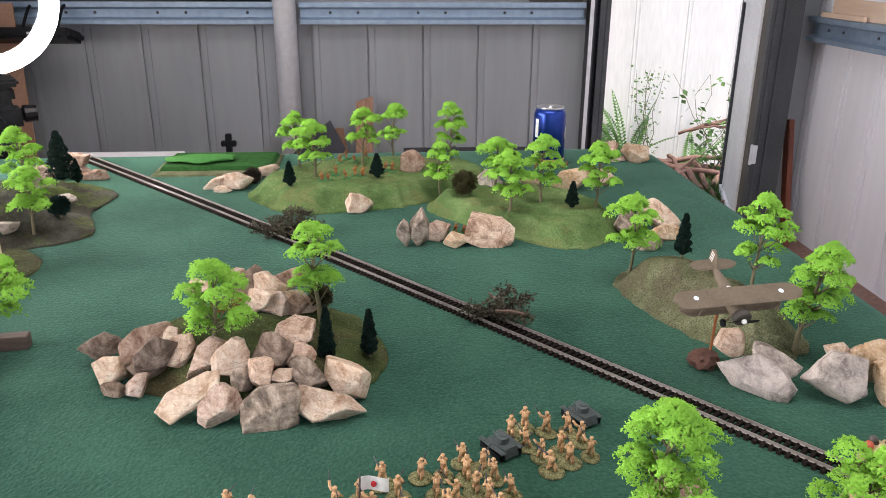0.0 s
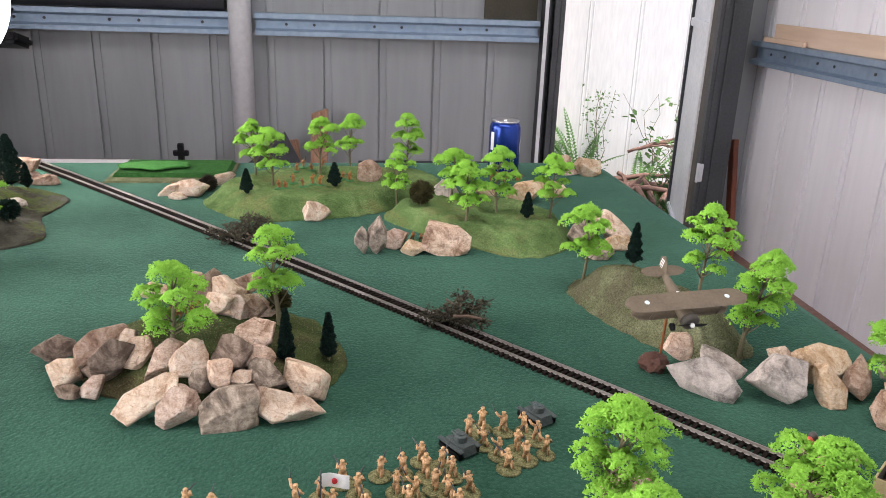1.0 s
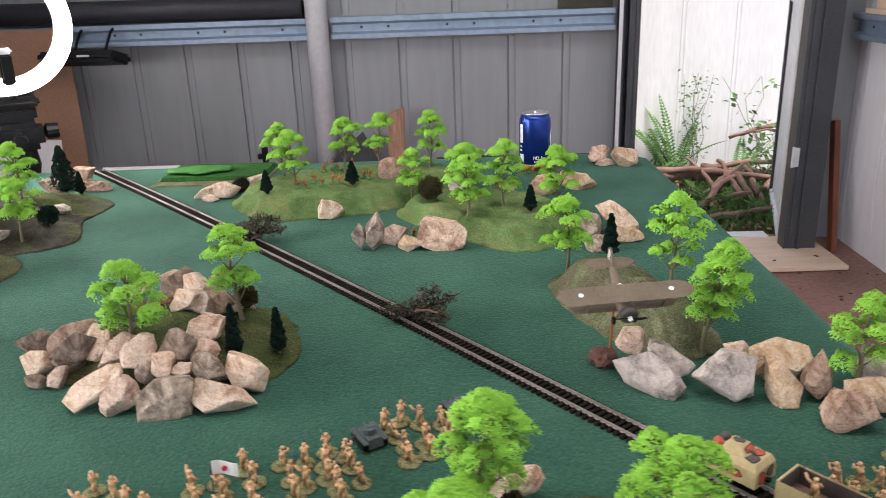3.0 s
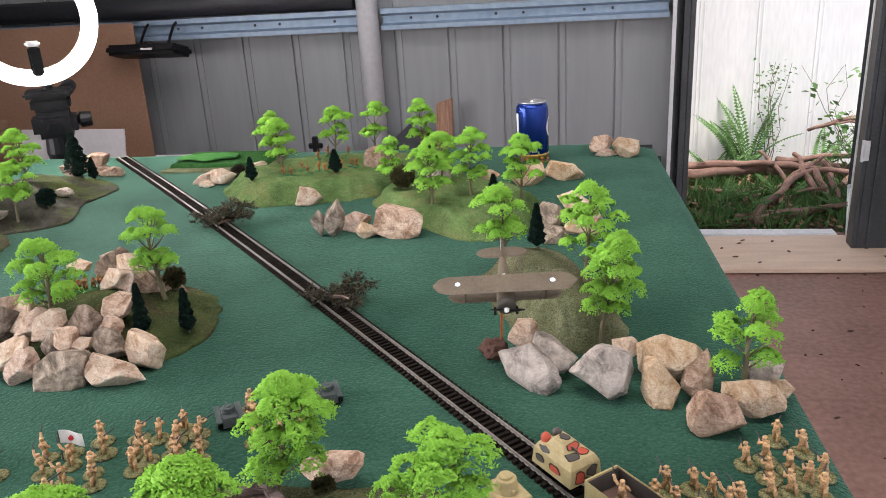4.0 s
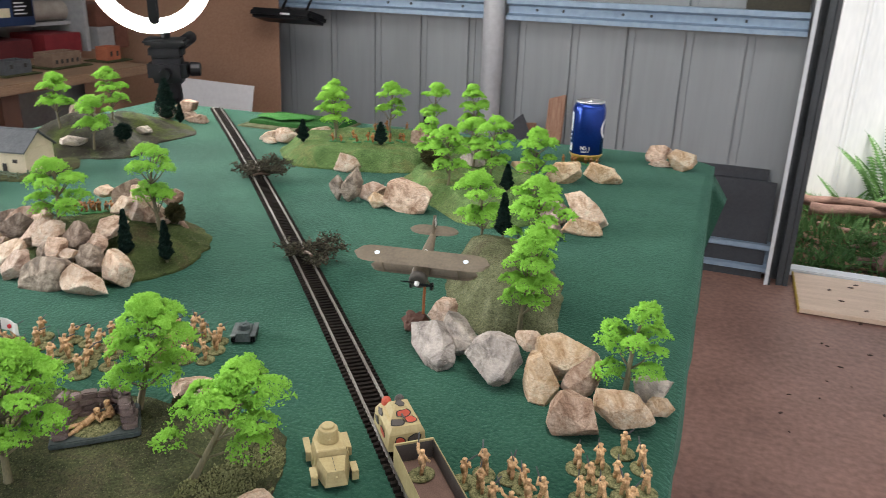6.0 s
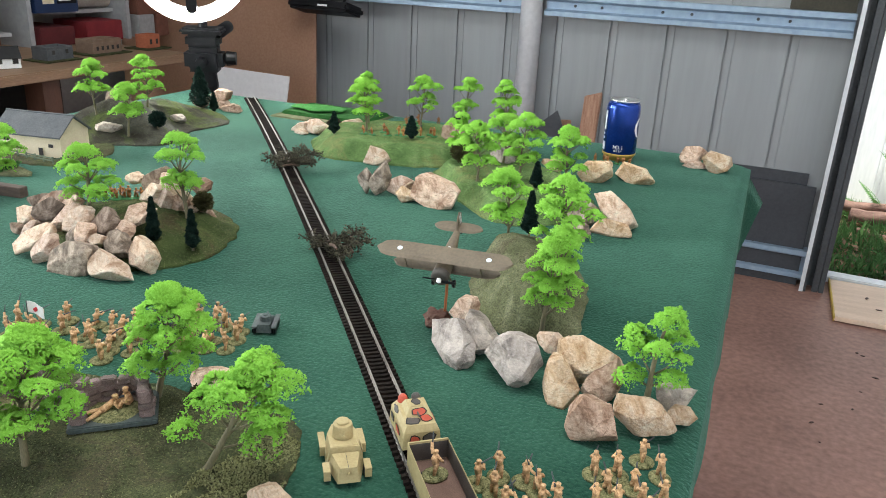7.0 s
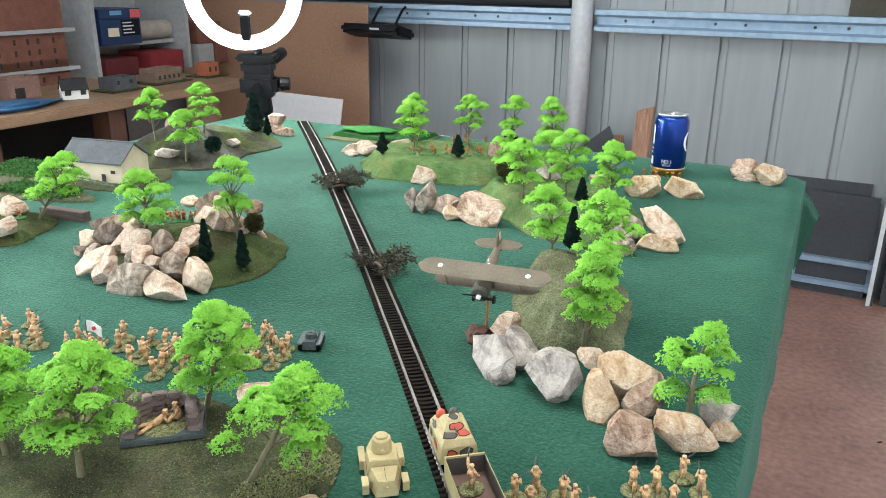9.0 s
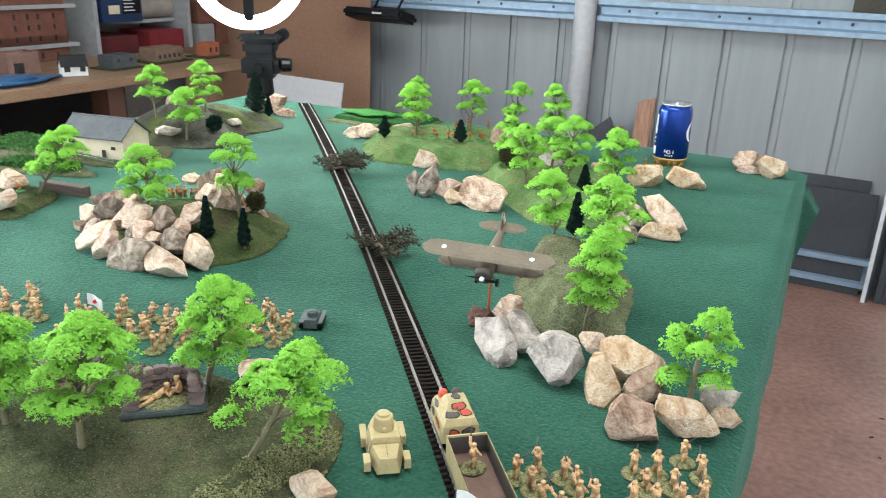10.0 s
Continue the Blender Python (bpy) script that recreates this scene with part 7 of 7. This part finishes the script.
def figure_mesh(kind, body, base):
    """A small plain figurine on a round base."""
    bm = bmesh.new()
    R = random.Random(kind)
    lathe(bm, [(0.0105, 0), (0.0108, 0.001), (0.009, 0.0022), (0.003, 0.0026)], 16, Matrix.Diagonal((1, R.uniform(0.8, 1), 1, 1)), 1)
    k = kind % 5
    low = (0.0, 0.0, 0.35, 0.0, 0.2)[k]
    z = 0.0022
    st = (0.0022, 0.0032, 0.0035, 0.0026, 0.0042)[k]
    for s_ in (-1, 1):
        tube(bm, [(s_ * 0.001 + (st if s_ > 0 else -st) * 0.6, s_ * 0.0016, z), (s_ * 0.0008 + s_ * st * 0.3, s_ * 0.0015, z + 0.005 * (1 - low)), (0, s_ * 0.0012, z + 0.0095 * (1 - low))], [0.0014, 0.0015, 0.0019], 6)
    hz = z + 0.0095 * (1 - low)
    lean = (0.0, 0.0015, 0.002, 0.0, 0.003)[k]
    blob(bm, (lean * 0.3, 0, hz + 0.0004), (0.0024, 0.0028, 0.0022), None, 2)
    tube(bm, [(lean * 0.3, 0, hz), (lean * 0.7, 0, hz + 0.0045), (lean, 0, hz + 0.0072)], [0.0024, 0.0028, 0.002], 8)
    blob(bm, (-0.0022 + lean * 0.6, 0, hz + 0.0045), (0.0015, 0.0021, 0.0024), None, 1)
    hd = (lean * 1.2, 0, hz + 0.0096)
    blob(bm, hd, (0.0017, 0.0016, 0.002), None, 2)
    blob(bm, (hd[0], 0, hd[2] + 0.001), (0.0019, 0.0018, 0.0012), None, 2)
    sh = hz + 0.0066
    if k in (0, 1, 4):
        hand_ = (0.0055 + lean, 0.0, sh - 0.001 + 0.002 * (k == 1))
        for s_ in (-1, 1):
            tube(bm, [(lean, s_ * 0.0024, sh), (lean + 0.0018, s_ * 0.0034, sh - 0.0025), (hand_[0] - 0.001 * (s_ < 0), s_ * 0.0006, hand_[2])], [0.0013, 0.0012, 0.001], 5)
        tube(bm, [(lean - 0.001, 0.0015, sh - 0.0015), (0.013 + lean, -0.0005, sh + 0.001 + 0.003 * (k == 1))], [0.0008, 0.0005], 5, 2)
    elif k == 2:
        for s_ in (-1, 1):
            tube(bm, [(lean, s_ * 0.0024, sh), (lean + 0.003, s_ * 0.003, sh - 0.002), (lean + 0.006, s_ * 0.001, sh - 0.001)], [0.0013, 0.0012, 0.001], 5)
        tube(bm, [(lean + 0.002, 0, sh - 0.001), (lean + 0.016, 0, sh - 0.0005)], [0.0009, 0.0006], 5, 2)
    else:
        tube(bm, [(0, 0.0024, sh), (0.0015, 0.005, sh + 0.002), (0.003, 0.0065, sh + 0.006)], [0.0013, 0.0012, 0.001], 5)
        tube(bm, [(0, -0.0024, sh), (0.001, -0.004, sh - 0.003), (0.003, -0.004, sh - 0.005)], [0.0013, 0.0012, 0.001], 5)
        tube(bm, [(0.0026, 0.006, sh + 0.004), (0.006, 0.0085, sh + 0.013)], [0.0006, 0.0004], 5, 2)
    for v in bm.verts:
        if v.co.z > 0.0027:
            v.co = Vector((v.co.x * 1.1, v.co.y * 1.12, v.co.z * 0.96))
    me = mesh_of(bm, "figurine", [body, base, DARK_STEEL], True)
    return me


KHAKI_SET = [figure_mesh(k, KHAKI, FLOCK) for k in range(5)]
BROWN_SET = [figure_mesh(k, ORANGE, GREEN_BASE) for k in range(5)]
fig_rng = random.Random(77)


def figures(places, meshes, facing, label, group, scale=1.0, z=None, spread=35):
    for x, y in places:
        ob = new("figurine", meshes[fig_rng.randrange(5)])
        sc = scale * fig_rng.uniform(0.94, 1.06)
        ob.matrix_world = pose(x, y, (ground(x, y) if z is None else z) + 0.0002, 0, 0, facing + fig_rng.uniform(-spread, spread)) @ Matrix.Diagonal((sc, sc, sc, 1))
        tagged(ob, label, "figurine", group)


KL = "khaki plastic figurine on a flocked olive base"
figures(((-0.012, 0.557), (0.023, 0.577), (0.007, 0.560), (0.001, 0.535), (0.017, 0.528), (0.026, 0.556), (0.040, 0.571), (0.033, 0.539), (0.049, 0.555), (0.044, 0.526), (0.062, 0.535), (0.012, 0.513), (0.051, 0.511)), KHAKI_SET, 95, KL, "khaki figurines")
figures(((0.067, 0.616), (0.081, 0.630), (0.080, 0.601), (0.100, 0.624), (0.120, 0.625), (0.129, 0.609), (0.091, 0.585), (0.109, 0.595), (0.115, 0.579), (0.098, 0.567), (0.134, 0.588)), KHAKI_SET, 95, KL, "khaki figurines")
figures(((-0.059, 0.528), (-0.043, 0.548), (-0.077, 0.517), (-0.048, 0.512), (-0.029, 0.531), (-0.065, 0.497), (-0.038, 0.488), (-0.021, 0.504), (-0.010, 0.489), (-0.033, 0.465)), KHAKI_SET, 95, KL, "khaki figurines")
figures(((-0.116, 0.472), (-0.123, 0.493), (-0.156, 0.485), (-0.104, 0.488), (-0.142, 0.468), (-0.140, 0.506), (-0.161, 0.514)), KHAKI_SET, 95, KL, "khaki figurines")
figures(((0.435, 0.533), (0.445, 0.549), (0.451, 0.527), (0.465, 0.554), (0.477, 0.548), (0.487, 0.531), (0.465, 0.515), (0.497, 0.537), (0.481, 0.511)), KHAKI_SET, 100, KL, "khaki figurines")
figures(((0.507, 0.591), (0.522, 0.576), (0.523, 0.599), (0.535, 0.628), (0.553, 0.614), (0.562, 0.585), (0.535, 0.559), (0.549, 0.572), (0.520, 0.554), (0.556, 0.558), (0.539, 0.589)), KHAKI_SET, 100, KL, "khaki figurines")
BL = "small orange-brown painted figurine on a green base"
figures(((-0.211, 1.346), (-0.202, 1.361), (-0.172, 1.372), (-0.157, 1.389), (-0.142, 1.382), (-0.192, 1.390), (-0.118, 1.408), (-0.105, 1.426), (-0.091, 1.414), (-0.153, 1.546), (-0.189, 1.521), (-0.197, 1.486), (-0.170, 1.492)), BROWN_SET, -80, BL, "brown figurines", 0.85)
figures(((-0.024, 1.161), (-0.006, 1.170), (0.009, 1.164), (0.023, 1.175), (0.036, 1.171), (0.047, 1.194)), BROWN_SET, -80, BL, "brown figurines", 0.85)
figures(((-0.258, 0.778), (-0.252, 0.784), (-0.245, 0.785), (-0.239, 0.793), (-0.233, 0.796), (-0.227, 0.803), (-0.221, 0.808), (-0.247, 0.795)), BROWN_SET, -60, BL, "brown figurines", 0.85, z=T + 0.036)
figures(((0.192, 1.569), (0.206, 1.584), (0.218, 1.567), (0.234, 1.580), (0.248, 1.574), (0.256, 1.588)), BROWN_SET, -70, BL, "brown figurines", 0.75)
figures(((-0.517, 0.717), (-0.364, 1.487), (-0.428, 1.451)), BROWN_SET, -60, BL, "brown figurines", 0.85)
rider = ob = new("figurine", KHAKI_SET[3])
ob.matrix_world = wagon.matrix_world @ pose(-0.026, 0.0, 0.0064, 0, 0, 120)
tagged(ob, "khaki plastic figurine standing in the wagon", "figurine", "khaki figurines")


def flag(x, y, z, rz, w, h, staff):
    f = thing("flag", pose(x, y, z, 0, 0, rz), "small white paper flag with a red disc", "flag", "paper flags")
    part("staff", tube(bmesh.new(), [(0, 0, 0), (0.001, 0, staff)], 0.0006, 6), DARK_STEEL, f)
    bm = bmesh.new()
    rows = []
    for i in range(9):
        u = i / 8
        wv = 0.0018 * math.sin(u * 5)
        rows.append([bm.verts.new((0.0008 + u * w, wv + d, staff - h * k - 0.003 * u)) for k, d in ((0, 0), (1, 0), (1, 0.0004), (0, 0.0004))])
    for a, b in zip(rows, rows[1:]):
        for k in range(4):
            bm.faces.new((a[k], b[k], b[(k + 1) % 4], a[(k + 1) % 4]))
    cl = part("cloth", bm, PAINT_WHITE, f)
    d = lathe(bmesh.new(), [(h * 0.17, -0.0018), (h * 0.17, 0.0018)], 18, pose(w * 0.52, 0.0018 * math.sin(2.6), staff - h * 0.5 - 0.0015, 90))
    part("disc", d, surface("red_ink", (0.4, 0.01, 0.02), (0.5, 0.02, 0.03), 0.01, relief=0.0), cl, "red disc")
    return f


flag(-0.058, 0.515, T + 0.003, 10, 0.022, 0.0125, 0.03)
flag(0.428, 0.453, T + 0.001, 15, 0.02, 0.014, 0.038)

# ---- stone emplacement on the near base ----
emp = thing("model_emplacement", pose(0.148, 0.446, ground(0.148, 0.446) + 0.0005, 0, 0, 46), "dark brown stone model gun emplacement on a slate-grey base", "model building")
BLOCK = surface("weathered_block_stone", (0.06, 0.04, 0.036), (0.33, 0.24, 0.225), 0.007, 0.002, rough=0.9, relief=0.6, vary=0.3)
part("base", B(-0.0335, 0.0335, -0.023, 0.024, -0.001, 0.004, bevel=0.001), GREY_GREEN, emp)
blk = bmesh.new()
box(blk, -0.5, 0.5, -0.5, 0.5, -0.5, 0.5, bevel=0.14)
block_me = mesh_of(blk, "stone_block", BLOCK)
er = random.Random(4)


def round_wall(s, inset):
    """A place and heading on the U-shaped wall's middle line, s metres from its near end."""
    arm, bend = 0.022, 0.0665
    rx, ry = 0.0255 - inset, 0.0155 - inset
    if s < arm:
        return -rx, -0.0195 + s, 90
    if s > arm + bend:
        return rx, -0.0195 + arm - (s - arm - bend), -90
    a = math.pi * (1 - (s - arm) / bend)
    return rx * math.cos(a), 0.0025 + ry * math.sin(a), math.degrees(math.atan2(-ry * math.cos(a), rx * math.sin(a)))


for row in range(5):
    start, size = row * 0.0016, 0.0123
    count = int((0.1105 - 2 * start) / size)
    for i in range(count):
        s_ = start + (i + 0.5) * (0.1105 - 2 * start) / count
        if row == 4 and not (0.024 < s_ < 0.04 or 0.071 < s_ < 0.087):
            continue
        x, y, heading = round_wall(s_ + (0.003 if row % 2 and 0.02 < s_ < 0.09 else 0), 0.0007 * row)
        ob = new("stone_block", block_me)
        ob.parent = emp
        ob.matrix_local = pose(x, y, 0.0066 + row * 0.0054, 0, er.uniform(-3, 3), heading + er.uniform(-3, 3)) @ Matrix.Diagonal((size * er.uniform(0.98, 1.08), (0.0125 - row * 0.0012) * er.uniform(0.92, 1.05), 0.0056, 1))
part("turf_floor", lathe(bmesh.new(), [(0.021, 0.0041), (0.019, 0.0052), (0.005, 0.006)], 24), FLOCK, emp)


def crouching(lying):
    """A plain one-piece figurine, lying behind a long gun or sitting beside it."""
    bm = bmesh.new()
    if lying:
        tube(bm, [(-0.006, 0, 0.003), (-0.001, 0, 0.004), (0.005, 0, 0.0075)], [0.0026, 0.003, 0.0026], 8)
        for s_ in (-1, 1):
            tube(bm, [(-0.006, s_ * 0.0015, 0.003), (-0.012, s_ * 0.0038, 0.0026), (-0.018, s_ * 0.005, 0.0016)], [0.0021, 0.0018, 0.0014], 6)
            tube(bm, [(0.005, s_ * 0.0025, 0.0075), (0.007, s_ * 0.0045, 0.003), (0.0115, s_ * 0.0015, 0.007)], [0.0015, 0.0013, 0.001], 6)
        blob(bm, (0.0075, 0, 0.0105), (0.0025, 0.0022, 0.0026), None, 2)
        blob(bm, (0.0073, 0, 0.0123), (0.0027, 0.0025, 0.0014), None, 2)
        tube(bm, [(0.008, 0.001, 0.0088), (0.024, 0.001, 0.0095)], [0.0011, 0.0007], 6, 2)
    else:
        tube(bm, [(-0.001, 0, 0.003), (0, 0, 0.007), (0.001, 0, 0.0115)], [0.0032, 0.0032, 0.0024], 8)
        for s_ in (-1, 1):
            tube(bm, [(0, s_ * 0.002, 0.003), (0.006, s_ * 0.0028, 0.006), (0.008, s_ * 0.0026, 0.001)], [0.0022, 0.0019, 0.0015], 6)
            tube(bm, [(0.001, s_ * 0.0026, 0.0108), (0.003, s_ * 0.0042, 0.0075), (0.007, s_ * 0.002, 0.0078)], [0.0015, 0.0013, 0.001], 6)
        blob(bm, (0.0016, 0, 0.0145), (0.0023, 0.0021, 0.0026), None, 2)
        blob(bm, (0.0014, 0, 0.0162), (0.0026, 0.0025, 0.0013), None, 2)
    return mesh_of(bm, "figurine", [KHAKI, FLOCK, DARK_STEEL], True)


for dx, dy, rz_, low in ((-0.005, -0.004, 25, True), (0.011, 0.003, 200, False)):
    ob = new("figurine", crouching(low))
    ob.matrix_world = emp.matrix_world @ pose(dx, dy, 0.0048, 0, 0, rz_)
    tagged(ob, "khaki plastic figurine " + ("lying behind a gun" if low else "sitting") + " in the emplacement", "figurine", "khaki figurines")
emp2 = copy_thing(emp, pose(0.075, 0.412, ground(0.075, 0.412) + 0.0005, 0, 0, 52))

# ---- farmhouse, fence and fields ----
house = toy_house("model_farmhouse", pose(-0.664, 0.977, ground(-0.674, 0.985), 0, 0, 16), 0.130, 0.078, 0.040, 0.067, CREAM, SLATE, "cream model farmhouse with a grey roof and dark windows", ((-0.045, 0.024, 0.012, 0.006), (0.045, 0.018, 0.009, 0.006)), (0.024, 0.008, 0.016))
FENCE_GREEN = surface("green_fence_paint", (0.07, 0.1, 0.06), (0.13, 0.16, 0.1), 0.01, rough=0.8)
fence = thing("model_fence", pose(-0.668, 0.990, ground(-0.674, 0.916), 0, 0, 4), "low green model fence before the farmhouse", "model fence")
for i in range(9):
    x = -0.085 + 0.0215 * i
    part("post", B(x - 0.0012, x + 0.0012, -0.069, -0.0665, -0.001, 0.011), FENCE_GREEN, fence)
for z in (0.004, 0.0082):
    part("rail", B(-0.087, 0.089, -0.0705, -0.0691, z, z + 0.0022), FENCE_GREEN, fence)
for i in range(1, 4):
    y = -0.069 + 0.022 * i
    part("post", B(0.0866, 0.089, y - 0.0012, y + 0.0012, -0.001, 0.011), FENCE_GREEN, fence)
part("rail", B(0.0892, 0.0904, -0.069, 0.0, 0.0055, 0.0077), FENCE_GREEN, fence)


def crop(x, y, rx, ry, rz, h, n, label):
    seed = int(abs(x) * 7777 + abs(y) * 3331)
    g = np.random.RandomState(seed)
    u = g.uniform(-1, 1, (n, 2))
    rows = np.round(u[:, 1] * 4) / 4 + g.normal(size=n) * 0.05
    p = np.stack([u[:, 0] * rx, rows * ry, g.uniform(0.1, 1, n) * h], 1)
    me = leaves(p, 0.0034, seed, "crop", 1.6)
    me.materials.append(CROP)
    ob = new("crop", me)
    ob.matrix_world = pose(x, y, ground(x, y), 0, 0, rz)
    return tagged(ob, label, "crop", kind="stuff")


crop(-0.659, 0.840, 0.075, 0.028, 10, 0.010, 2200, "rows of leafy green model crop")
crop(-0.837, 0.917, 0.065, 0.05, 12, 0.010, 2200, "rows of leafy green model crop")
crop(-0.782, 0.786, 0.05, 0.02, 12, 0.008, 900, "rows of leafy green model crop")

block = part("wooden_block", B(-0.045, 0.045, -0.008, 0.008, 0, 0.016, bevel=0.001), surface("dark_weathered_wood", (0.06, 0.04, 0.032), (0.15, 0.1, 0.08), 0.02, 0.002, rough=0.8, relief=0.3, stretch=(0.5, 4, 4)))
block.matrix_world = pose(-0.495, 0.777, T, 0, 0, 12)
tagged(block, "grey-brown wooden block lying on the felt", "wood block")

field = thing("model_field", pose(-0.463, 1.577, T, 0, 0, 4), "dark green model field board with raised grass mats", "model field")
part("board", prism(bmesh.new(), rect(-0.115, 0.125, -0.075, 0.09), rect(-0.113, 0.123, -0.073, 0.088), 0.0005, 0.004), GRASS_DRY, field)
part("grass_mat", prism(bmesh.new(), rect(-0.105, 0.118, -0.045, 0.084), rect(-0.100, 0.112, -0.04, 0.078), 0.0042, 0.012), surface("deep_green_mat", (0.012, 0.06, 0.012), (0.035, 0.12, 0.03), 0.01, 0.002, rough=0.95, relief=1.0, depth=0.003, spec=0.1), field)
bm = bmesh.new()
blob(bm, (-0.035, 0.01, 0.0165), (0.07, 0.038, 0.003), pose(0, 0, 0, 0, 0, 6), 3, rough=0.3, seed=5)
part("turf_patch", bm, surface("mid_green_turf", (0.03, 0.13, 0.03), (0.06, 0.2, 0.05), 0.01, 0.002, rough=0.95, relief=0.9, spec=0.1), field, "oval of lighter green turf", smooth=True)
cross = thing("cross_post", pose(-0.853, 3.05, 0.0, 0, 0, 4), "dark metal post with a cross-shaped head standing by the wall", "post")
part("upright", B(-0.012, 0.012, -0.009, 0.009, 0.0, 0.552, bevel=0.003), BLACK, cross)
part("arm", B(-0.03, 0.03, -0.0095, 0.0095, 0.502, 0.524, bevel=0.003), BLACK, cross)
